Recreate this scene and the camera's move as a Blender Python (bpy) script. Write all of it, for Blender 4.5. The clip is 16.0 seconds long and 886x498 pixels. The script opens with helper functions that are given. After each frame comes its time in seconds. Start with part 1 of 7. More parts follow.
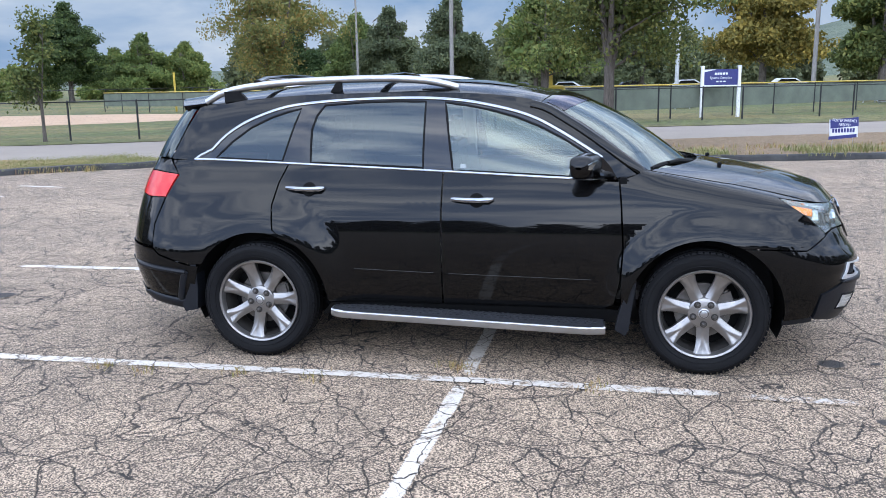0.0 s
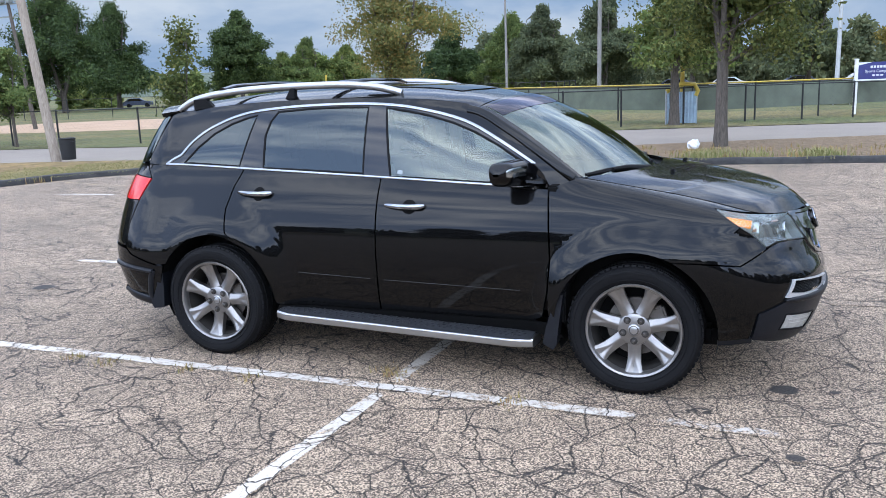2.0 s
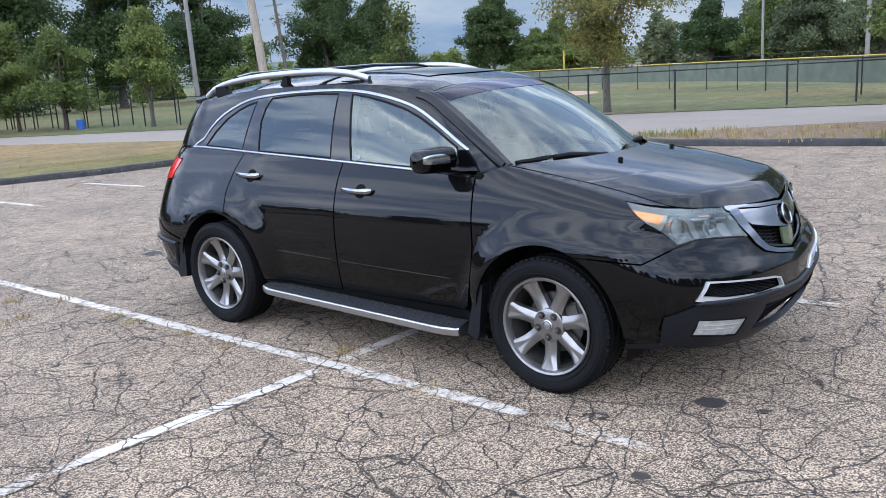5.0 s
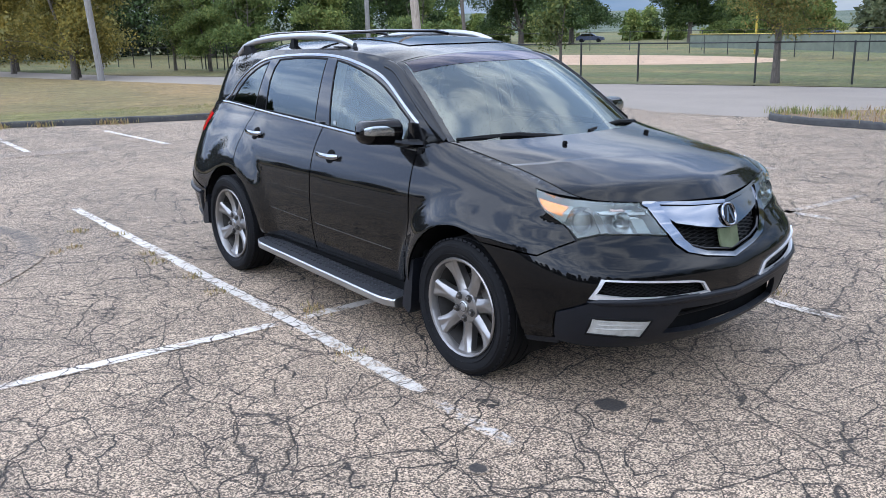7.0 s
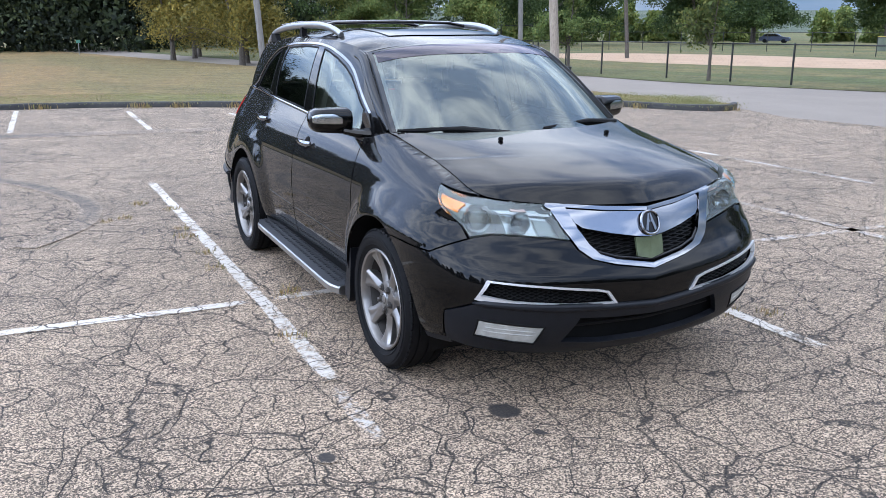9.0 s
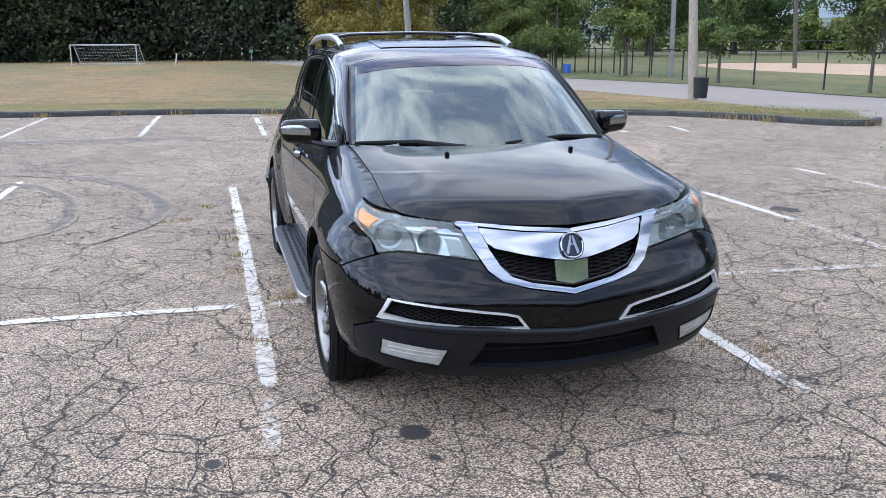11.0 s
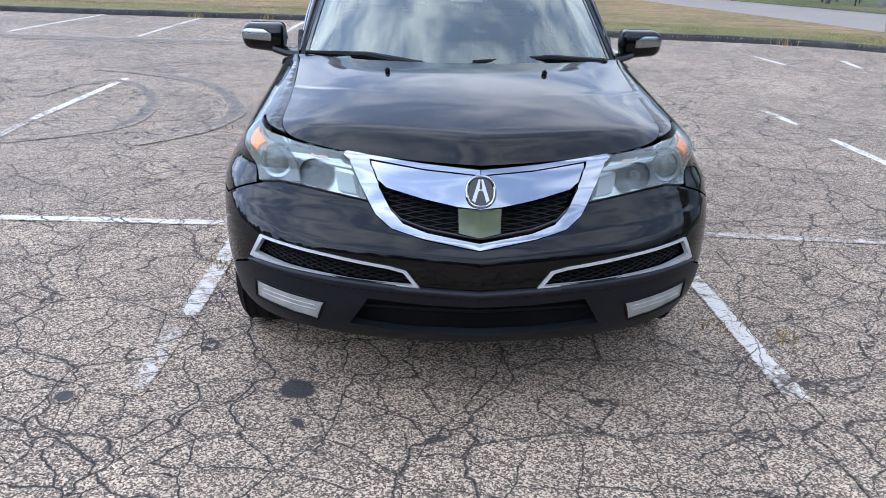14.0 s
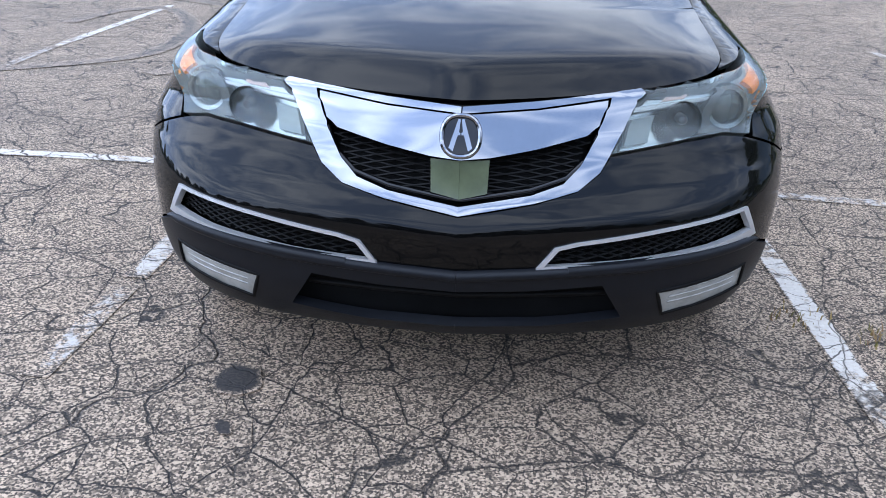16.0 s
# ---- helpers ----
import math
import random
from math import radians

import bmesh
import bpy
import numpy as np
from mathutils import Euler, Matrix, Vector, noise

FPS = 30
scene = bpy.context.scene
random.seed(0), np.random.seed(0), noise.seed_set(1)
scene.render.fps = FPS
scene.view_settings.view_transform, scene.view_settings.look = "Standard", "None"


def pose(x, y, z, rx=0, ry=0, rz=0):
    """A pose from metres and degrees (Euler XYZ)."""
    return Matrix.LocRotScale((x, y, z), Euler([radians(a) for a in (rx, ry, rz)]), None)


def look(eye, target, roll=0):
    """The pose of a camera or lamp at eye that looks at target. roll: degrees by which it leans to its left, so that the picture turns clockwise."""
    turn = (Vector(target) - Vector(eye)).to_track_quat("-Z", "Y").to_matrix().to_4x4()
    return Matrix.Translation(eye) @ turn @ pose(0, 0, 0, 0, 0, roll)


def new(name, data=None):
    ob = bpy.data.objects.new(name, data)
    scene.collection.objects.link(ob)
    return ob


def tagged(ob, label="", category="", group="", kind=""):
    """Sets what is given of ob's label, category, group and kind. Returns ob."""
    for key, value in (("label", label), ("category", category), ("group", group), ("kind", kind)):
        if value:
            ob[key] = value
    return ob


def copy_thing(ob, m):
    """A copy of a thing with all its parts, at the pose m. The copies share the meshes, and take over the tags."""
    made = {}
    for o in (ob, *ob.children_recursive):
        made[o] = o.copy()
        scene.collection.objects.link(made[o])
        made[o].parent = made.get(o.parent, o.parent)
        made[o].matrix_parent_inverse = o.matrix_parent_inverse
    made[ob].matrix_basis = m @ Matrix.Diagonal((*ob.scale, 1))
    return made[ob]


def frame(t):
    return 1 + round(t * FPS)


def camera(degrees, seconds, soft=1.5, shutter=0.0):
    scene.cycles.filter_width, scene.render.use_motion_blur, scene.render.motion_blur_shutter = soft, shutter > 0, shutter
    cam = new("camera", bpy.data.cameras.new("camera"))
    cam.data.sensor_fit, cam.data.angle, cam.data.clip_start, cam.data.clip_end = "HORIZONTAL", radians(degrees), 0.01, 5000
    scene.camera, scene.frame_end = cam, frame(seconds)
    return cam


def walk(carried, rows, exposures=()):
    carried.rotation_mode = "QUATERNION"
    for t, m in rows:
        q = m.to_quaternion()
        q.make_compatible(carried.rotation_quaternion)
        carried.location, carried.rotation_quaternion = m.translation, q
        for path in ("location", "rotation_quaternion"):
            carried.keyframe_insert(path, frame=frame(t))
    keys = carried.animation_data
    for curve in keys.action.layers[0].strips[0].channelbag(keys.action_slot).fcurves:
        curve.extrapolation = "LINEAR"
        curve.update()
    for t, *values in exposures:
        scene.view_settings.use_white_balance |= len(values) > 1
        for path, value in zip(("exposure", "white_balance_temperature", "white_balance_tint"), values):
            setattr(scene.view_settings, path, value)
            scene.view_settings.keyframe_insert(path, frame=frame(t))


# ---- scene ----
cam = camera(54.6, 16.0, 0.75)
PATH = [
    (0, (0.789, -5.988, 1.769), (0.422, -4.062, 1.37), -1.1),
    (0.5, (1.086, -5.906, 1.747), (0.633, -4.0, 1.343), -1.1),
    (1, (1.451, -5.771, 1.767), (0.889, -3.892, 1.373), -1.5),
    (1.5, (1.768, -5.658, 1.758), (1.122, -3.807, 1.363), -1.9),
    (2, (2.096, -5.562, 1.772), (1.37, -3.74, 1.38), -2.1),
    (2.5, (2.378, -5.424, 1.79), (1.574, -3.635, 1.4), -2.6),
    (3, (2.658, -5.237, 1.757), (1.777, -3.484, 1.368), -3.0),
    (3.2, (2.766, -5.167, 1.784), (1.856, -3.43, 1.391), -3.2),
    (5.3, (3.863, -4.533, 1.744), (2.575, -3.069, 1.301), -3.2),
    (5.5, (3.96, -4.441, 1.747), (2.641, -3.012, 1.283), -3.0),
    (6, (4.203, -4.204, 1.796), (2.817, -2.849, 1.302), -2.4),
    (6.5, (4.441, -3.954, 1.773), (2.988, -2.674, 1.273), -1.8),
    (7, (4.675, -3.693, 1.793), (3.156, -2.492, 1.292), -1.2),
    (7.5, (4.864, -3.448, 1.801), (3.287, -2.325, 1.3), -0.7),
    (8, (5.028, -3.168, 1.763), (3.399, -2.126, 1.252), -0.5),
    (8.5, (5.181, -2.895, 1.794), (3.504, -1.935, 1.278), -0.4),
    (9, (5.325, -2.626, 1.76), (3.602, -1.747, 1.252), -0.0),
    (9.2, (5.382, -2.507, 1.752), (3.641, -1.666, 1.243), -0.2),
    (11.3, (5.671, -1.409, 1.773), (3.792, -0.926, 1.287), -0.2),
    (11.5, (5.678, -1.322, 1.764), (3.792, -0.87, 1.278), -0.2),
    (12, (5.694, -1.06, 1.74), (3.789, -0.692, 1.255), -0.4),
    (12.5, (5.655, -0.818, 1.757), (3.738, -0.528, 1.262), -0.5),
    (13, (5.545, -0.617, 1.718), (3.634, -0.391, 1.172), 0.2),
    (13.5, (5.374, -0.449, 1.68), (3.477, -0.276, 1.07), 1.0),
    (14, (5.23, -0.307, 1.69), (3.348, -0.193, 1.023), 1.5),
    (14.5, (5.04, -0.171, 1.614), (3.173, -0.124, 0.898), 1.6),
    (15, (4.847, -0.018, 1.56), (2.989, -0.045, 0.819), 1.4),
    (15.5, (4.658, 0.057, 1.532), (2.809, -0.023, 0.773), 1.1),
    (16, (4.469, 0.05, 1.485), (2.635, -0.025, 0.691), 1.5),
]
walk(cam, [(t, look(eye, target, roll)) for t, eye, target, roll in PATH], [(0.0, -0.10, 6500, 10), (6.0, -0.16, 6540, 10), (12.0, -0.18, 6480, 10), (15.5, -0.29, 6190, 10), (16.0, -0.30, 6190, 10)])

# ---------------------------------------------------------------- world, sun
world = bpy.data.worlds.new("sky")
scene.world = world
world.use_nodes = True
wn, wl = world.node_tree.nodes, world.node_tree.links
wn.clear()
SUN_EL, SUN_AZ = 52.0, 200.0
sky = wn.new("ShaderNodeTexSky")
sky.sky_type, sky.sun_disc = "NISHITA", False
sky.sun_elevation, sky.sun_rotation = radians(SUN_EL), radians(SUN_AZ)
sky.air_density, sky.dust_density = 1.2, 0.6
skyco = wn.new("ShaderNodeTexCoord")
skymap = wn.new("ShaderNodeMapping")
skymap.inputs["Scale"].default_value = (1.0, 1.0, 2.4)
cloud = wn.new("ShaderNodeTexNoise")
cloud.inputs["Scale"].default_value, cloud.inputs["Detail"].default_value = 3.4, 6.0
cloud.inputs["Roughness"].default_value, cloud.inputs["Distortion"].default_value = 0.56, 0.45
ramp = wn.new("ShaderNodeValToRGB")
ramp.color_ramp.elements[0].position, ramp.color_ramp.elements[1].position = 0.41, 0.63
# dim blue haze low down, bright broken cloud overhead
sep = wn.new("ShaderNodeSeparateXYZ")
rise = wn.new("ShaderNodeMapRange")
rise.interpolation_type = "SMOOTHSTEP"
rise.inputs["From Min"].default_value, rise.inputs["From Max"].default_value = 0.04, 0.30
low = wn.new("ShaderNodeMix")
low.data_type = "RGBA"
low.inputs[6].default_value, low.inputs[7].default_value = (1.85, 3.05, 5.1, 1), (4.7, 5.5, 6.7, 1)
high = wn.new("ShaderNodeMix")
high.data_type = "RGBA"
high.inputs[6].default_value, high.inputs[7].default_value = (7.4, 10.3, 16.8, 1), (23.4, 25.8, 30.4, 1)
veil = wn.new("ShaderNodeMix")
veil.data_type = "RGBA"
cloudmix = wn.new("ShaderNodeMix")
cloudmix.data_type = "RGBA"
cloudmix.inputs[0].default_value = 0.96
bg = wn.new("ShaderNodeBackground")
bg.inputs["Strength"].default_value = 0.15
wout = wn.new("ShaderNodeOutputWorld")
wl.new(skyco.outputs["Generated"], skymap.inputs["Vector"])
wl.new(skyco.outputs["Generated"], sep.inputs[0])
# the sky grows brighter towards the sun's side
lean = wn.new("ShaderNodeMath")
lean.operation = "MULTIPLY_ADD"
lean.inputs[1].default_value = -0.21
wl.new(sep.outputs["Y"], lean.inputs[0])
wl.new(sep.outputs["Z"], lean.inputs[2])
wl.new(lean.outputs[0], rise.inputs["Value"])
wl.new(skymap.outputs["Vector"], cloud.inputs["Vector"])
wl.new(cloud.outputs["Fac"], ramp.inputs["Fac"])
wl.new(ramp.outputs["Color"], low.inputs[0])
wl.new(ramp.outputs["Color"], high.inputs[0])
wl.new(rise.outputs["Result"], veil.inputs[0])
wl.new(low.outputs[2], veil.inputs[6])
wl.new(high.outputs[2], veil.inputs[7])
wl.new(sky.outputs["Color"], cloudmix.inputs[6])
side = wn.new("ShaderNodeMath")
side.operation = "MULTIPLY_ADD"
side.inputs[1].default_value, side.inputs[2].default_value = -0.75, 1.02
floor_ = wn.new("ShaderNodeMath")
floor_.operation = "MAXIMUM"
floor_.inputs[1].default_value = 0.88
sunward = wn.new("ShaderNodeMix")
sunward.data_type, sunward.blend_type = "RGBA", "MULTIPLY"
sunward.inputs[0].default_value = 1.0
wl.new(sep.outputs["Y"], side.inputs[0])
wl.new(side.outputs[0], floor_.inputs[0])
wl.new(veil.outputs[2], sunward.inputs[6])
wl.new(floor_.outputs[0], sunward.inputs[7])
wl.new(sunward.outputs[2], cloudmix.inputs[7])
wl.new(cloudmix.outputs[2], bg.inputs["Color"])
wl.new(bg.outputs["Background"], wout.inputs["Surface"])

sun_data = bpy.data.lights.new("sun", "SUN")
sun_data.energy, sun_data.angle, sun_data.color = 0.45, radians(150), (1.0, 0.84, 0.60)
sun = new("sun", sun_data)
sun.rotation_euler = Euler((radians(90 - SUN_EL), 0, radians(180 - SUN_AZ)))


# ---------------------------------------------------------------- materials
class Mat:
    """Short way to write a node material."""

    def __init__(self, name, rough=0.5, metal=0.0, color=(0.5, 0.5, 0.5), **more):
        self.m = bpy.data.materials.new(name)
        self.m.use_nodes = True
        self.n, self.l = self.m.node_tree.nodes, self.m.node_tree.links
        self.b = self.n["Principled BSDF"]
        self.out = self.n["Material Output"]
        self.b.inputs["Base Color"].default_value = (*color, 1)
        self.b.inputs["Roughness"].default_value = rough
        self.b.inputs["Metallic"].default_value = metal
        for k, v in more.items():
            self.b.inputs[k.replace("_", " ")].default_value = v
        self.co = self.at = None

    def placed(self):
        """Take the pattern from the place in the world, so that it runs on from mesh to mesh."""
        self.at = self.n.new("ShaderNodeNewGeometry").outputs["Position"]
        return self

    def coord(self, kind="Object"):
        if self.at and kind == "Object":
            return self.at
        if not self.co:
            self.co = self.n.new("ShaderNodeTexCoord")
        return self.co.outputs[kind]

    def noise(self, scale, detail=4.0, rough=0.55, distort=0.0, vec=None):
        t = self.n.new("ShaderNodeTexNoise")
        t.inputs["Scale"].default_value, t.inputs["Detail"].default_value = scale, detail
        t.inputs["Roughness"].default_value, t.inputs["Distortion"].default_value = rough, distort
        self.l.new(vec or self.coord(), t.inputs["Vector"])
        return t.outputs["Fac"]

    def noisecol(self, scale, detail=2.0):
        t = self.n.new("ShaderNodeTexNoise")
        t.inputs["Scale"].default_value, t.inputs["Detail"].default_value = scale, detail
        self.l.new(self.coord(), t.inputs["Vector"])
        return t.outputs["Color"]

    def voronoi(self, scale, feature="F1", vec=None, rnd=1.0, out=0):
        t = self.n.new("ShaderNodeTexVoronoi")
        t.feature = feature
        t.inputs["Scale"].default_value = scale
        t.inputs["Randomness"].default_value = rnd
        self.l.new(vec or self.coord(), t.inputs["Vector"])
        return t.outputs[out]

    def ramp(self, fac, stops):
        r = self.n.new("ShaderNodeValToRGB")
        e = r.color_ramp.elements
        while len(e) < len(stops):
            e.new(0.5)
        for el, (p, c) in zip(e, stops):
            el.position = p
            el.color = (*c, 1) if isinstance(c, tuple) else (c, c, c, 1)
        self.l.new(fac, r.inputs["Fac"])
        return r.outputs["Color"]

    def mix(self, fac, a, b, blend="MIX"):
        m = self.n.new("ShaderNodeMix")
        m.data_type, m.blend_type = "RGBA", blend
        for sock, v in ((m.inputs[0], fac), (m.inputs[6], a), (m.inputs[7], b)):
            if isinstance(v, (int, float)):
                sock.default_value = v
            elif isinstance(v, tuple):
                sock.default_value = (*v, 1)
            else:
                self.l.new(v, sock)
        return m.outputs[2]

    def math(self, op, a, b=0.0):
        m = self.n.new("ShaderNodeMath")
        m.operation = op
        for sock, v in ((m.inputs[0], a), (m.inputs[1], b)):
            if isinstance(v, (int, float)):
                sock.default_value = v
            else:
                self.l.new(v, sock)
        return m.outputs[0]

    def mapped(self, scale=(1, 1, 1), rot=(0, 0, 0), kind="Object"):
        m = self.n.new("ShaderNodeMapping")
        m.inputs["Scale"].default_value, m.inputs["Rotation"].default_value = scale, [radians(a) for a in rot]
        self.l.new(self.coord(kind), m.inputs["Vector"])
        return m.outputs["Vector"]

    def warp(self, scale, amount, vec=None):
        v = self.n.new("ShaderNodeVectorMath")
        v.operation = "SCALE"
        s = self.n.new("ShaderNodeVectorMath")
        s.operation = "SUBTRACT"
        s.inputs[1].default_value = (0.5, 0.5, 0.5)
        self.l.new(self.noisecol(scale, 3.0), s.inputs[0])
        self.l.new(s.outputs[0], v.inputs[0])
        v.inputs["Scale"].default_value = amount
        a = self.n.new("ShaderNodeVectorMath")
        a.operation = "ADD"
        self.l.new(vec or self.coord(), a.inputs[0])
        self.l.new(v.outputs[0], a.inputs[1])
        return a.outputs[0]

    def random(self):
        return self.n.new("ShaderNodeObjectInfo").outputs["Random"]

    def island(self):
        return self.n.new("ShaderNodeNewGeometry").outputs["Random Per Island"]

    def set(self, **kw):
        for k, v in kw.items():
            self.l.new(v, self.b.inputs[k.replace("_", " ")])
        return self

    def bump(self, height, strength=0.3, dist=0.01):
        b = self.n.new("ShaderNodeBump")
        b.inputs["Strength"].default_value, b.inputs["Distance"].default_value = strength, dist
        self.l.new(height, b.inputs["Height"])
        self.l.new(b.outputs[0], self.b.inputs["Normal"])
        return self


def asphalt_nodes(k):
    """Old grey asphalt with exposed pale stone, alligator cracks and stains; gives colour, height and crack mask."""
    stone = k.voronoi(150.0, "F1", out=1)
    bw = k.n.new("ShaderNodeRGBToBW")
    k.l.new(stone, bw.inputs[0])
    grain = k.ramp(bw.outputs[0], [(0.26, (0.010, 0.009, 0.008)), (0.47, (0.125, 0.110, 0.092)), (0.74, (0.56, 0.50, 0.42))])
    fine = k.noise(560.0, 2.0)
    col = k.mix(0.22, grain, k.ramp(fine, [(0.38, (0.018, 0.016, 0.014)), (0.64, (0.40, 0.355, 0.30))]))
    big = k.ramp(k.noise(0.35, 5.0, 0.6), [(0.35, (0.87, 0.735, 0.615)), (0.7, (1.265, 1.055, 0.865))])
    col = k.mix(1.0, col, big, "MULTIPLY")
    mid = k.ramp(k.noise(3.1, 4.0, 0.6), [(0.3, (0.80, 0.80, 0.80)), (0.7, (1.12, 1.12, 1.12))])
    col = k.mix(1.0, col, mid, "MULTIPLY")
    # a closed net of thin cracks, long wider ones through it, and finer ones in patches
    w = k.warp(3.5, 0.10, k.warp(17.0, 0.028))
    c1 = k.voronoi(4.3, "DISTANCE_TO_EDGE", w)
    c2 = k.voronoi(8.5, "DISTANCE_TO_EDGE", w)
    c3 = k.voronoi(1.25, "DISTANCE_TO_EDGE", k.warp(2.1, 0.30, w))
    worn = k.noise(1.7, 3.0, 0.6)
    wide = k.math("ADD", k.math("MULTIPLY", worn, 0.024), 0.003)
    m1 = k.ramp(k.math("DIVIDE", c1, wide), [(0.40, 1.0), (0.95, 0.0)])
    m2 = k.math("MULTIPLY", k.ramp(c2, [(0.006, 1.0), (0.022, 0.0)]), k.ramp(k.noise(1.1, 2.0), [(0.46, 0.0), (0.60, 0.7)]))
    m3 = k.ramp(c3, [(0.0028, 1.0), (0.0065, 0.0)])
    crack = k.math("MAXIMUM", k.math("MAXIMUM", m1, m3), m2)
    crack = k.math("MULTIPLY", crack, k.ramp(k.noise(0.23, 2.0), [(0.25, 0.7), (0.5, 1.0)]))
    dust = k.math("MULTIPLY", k.ramp(k.math("MINIMUM", c1, k.math("MULTIPLY", c3, 2.0)), [(0.01, 0.26), (0.06, 0.0)]), worn)
    col = k.mix(dust, col, (0.060, 0.050, 0.041))
    col = k.mix(k.math("MULTIPLY", crack, 0.92), col, (0.010, 0.0085, 0.0075))
    height = k.math("SUBTRACT", k.math("MULTIPLY", bw.outputs[0], 0.35), k.math("MULTIPLY", crack, 2.2))
    return col, height, crack


k = Mat("old_asphalt", 0.9).placed()
col, h, crack = asphalt_nodes(k)
k.set(Base_Color=col).bump(h, 0.8, 0.007)
M_ASPHALT = k.m

def ragged(k):
    """How far a painted line still holds at its edges."""
    edge = k.n.new("ShaderNodeAttribute")
    edge.attribute_name = "edge"
    body = k.math("ADD", edge.outputs["Fac"], k.math("MULTIPLY", k.math("SUBTRACT", k.noise(28.0, 5.0, 0.75), 0.5), 1.3))
    return k.ramp(body, [(0.16, 0.0), (0.30, 1.0)])


k = Mat("worn_white_paint", 0.8).placed()
col, h, crack = asphalt_nodes(k)
wear = k.math("ADD", k.math("MULTIPLY", k.noise(14.0, 5.0, 0.7), 0.62), k.math("MULTIPLY", k.noise(1.3, 2.0), 0.5))
chips = k.ramp(k.noise(34.0, 4.0, 0.8), [(0.34, 0.0), (0.41, 1.0)])
keep = k.math("MULTIPLY", k.math("MULTIPLY", k.ramp(wear, [(0.45, 0.0), (0.54, 1.0)]), chips), k.math("SUBTRACT", 1.0, crack))
keep = k.math("MULTIPLY", keep, ragged(k))
paint = k.mix(k.noise(60.0, 3.0), (0.40, 0.358, 0.305), (0.64, 0.588, 0.515))
k.set(Base_Color=k.mix(keep, col, paint)).bump(h, 0.35, 0.004)
M_LINE = k.m

k = Mat("faded_white_paint", 0.85).placed()
col, h, crack = asphalt_nodes(k)
wear = k.math("ADD", k.math("MULTIPLY", k.noise(20.0, 5.0, 0.75), 0.8), k.math("MULTIPLY", k.noise(3.7, 2.0), 0.25))
keep = k.math("MULTIPLY", k.ramp(wear, [(0.49, 0.0), (0.62, 0.92)]), k.math("SUBTRACT", 1.0, crack))
keep = k.math("MULTIPLY", keep, ragged(k))
k.set(Base_Color=k.mix(keep, col, (0.47, 0.44, 0.40))).bump(h, 0.35, 0.004)
M_LINE_FADED = k.m

k = Mat("faded_yellow_paint", 0.85).placed()
col, h, crack = asphalt_nodes(k)
keep = k.ramp(k.noise(6.0, 5.0, 0.75), [(0.46, 0.0), (0.62, 0.7)])
k.set(Base_Color=k.mix(keep, col, (0.36, 0.235, 0.095)))
M_LINE_YELLOW = k.m


def stain_mat(name, tint, amount, scale, soft=0.75):
    k = Mat(name, 0.8).placed()
    col, h, crack = asphalt_nodes(k)
    edge = k.n.new("ShaderNodeAttribute")
    edge.attribute_name = "edge"
    body = k.math("ADD", edge.outputs["Fac"], k.math("SUBTRACT", k.noise(scale, 5.0, 0.7), 0.5))
    keep = k.math("MULTIPLY", k.ramp(body, [(0.25, 0.0), (min(1.0, soft), 1.0)]), amount)
    k.set(Base_Color=k.mix(keep, col, tint)).bump(h, 0.5, 0.006)
    return k.m


M_OIL = stain_mat("oil_stain", (0.016, 0.014, 0.013), 0.95, 9.0)
M_SKID = stain_mat("tyre_mark", (0.035, 0.033, 0.031), 0.55, 5.0, 1.15)

k = Mat("concrete_road", 0.9)
col = k.ramp(k.noise(0.5, 6.0, 0.65), [(0.3, (0.175, 0.142, 0.112)), (0.7, (0.235, 0.193, 0.155))])
k.set(Base_Color=k.mix(0.4, col, k.ramp(k.noise(38.0, 3.0), [(0.3, (0.14, 0.118, 0.096)), (0.7, (0.275, 0.237, 0.198))]))).bump(k.noise(60.0, 3.0), 0.2, 0.004)
M_ROAD = k.m

k = Mat("weathered_kerb", 0.95)
col = k.ramp(k.noise(3.0, 6.0, 0.7), [(0.3, (0.016, 0.016, 0.017)), (0.7, (0.055, 0.053, 0.05))])
k.set(Base_Color=col).bump(k.noise(40.0, 4.0), 0.6, 0.01)
M_KERB = k.m


def grass_mat(name, dry, green):
    k = Mat(name, 0.95)
    a = k.ramp(k.noise(0.11, 5.0, 0.6, 0.4, k.mapped((0.45, 1.6, 1))), [(0.40, dry), (0.60, green)])
    b = k.ramp(k.noise(5.5, 6.0, 0.75), [(0.3, (0.48, 0.48, 0.43)), (0.7, (1.42, 1.38, 1.26))])
    b = k.mix(1.0, b, k.ramp(k.noise(1.3, 5.0, 0.7, 0.3, k.mapped((1.6, 0.5, 1))), [(0.34, (0.66, 0.65, 0.60)), (0.66, (1.28, 1.26, 1.2))]), "MULTIPLY")
    c = k.ramp(k.noise(60.0, 3.0, 0.7), [(0.3, (0.6, 0.6, 0.55)), (0.7, (1.35, 1.35, 1.3))])
    k.set(Base_Color=k.mix(1.0, k.mix(1.0, a, b, "MULTIPLY"), c, "MULTIPLY")).bump(k.noise(34.0, 4.0, 0.7), 0.8, 0.03)
    return k.m


M_FIELD = grass_mat("dry_field_grass", (0.215, 0.142, 0.064), (0.150, 0.119, 0.048))
M_VERGE = grass_mat("verge_grass", (0.195, 0.145, 0.058), (0.135, 0.124, 0.042))
M_LAWN = grass_mat("mown_grass", (0.145, 0.122, 0.048), (0.074, 0.092, 0.028))

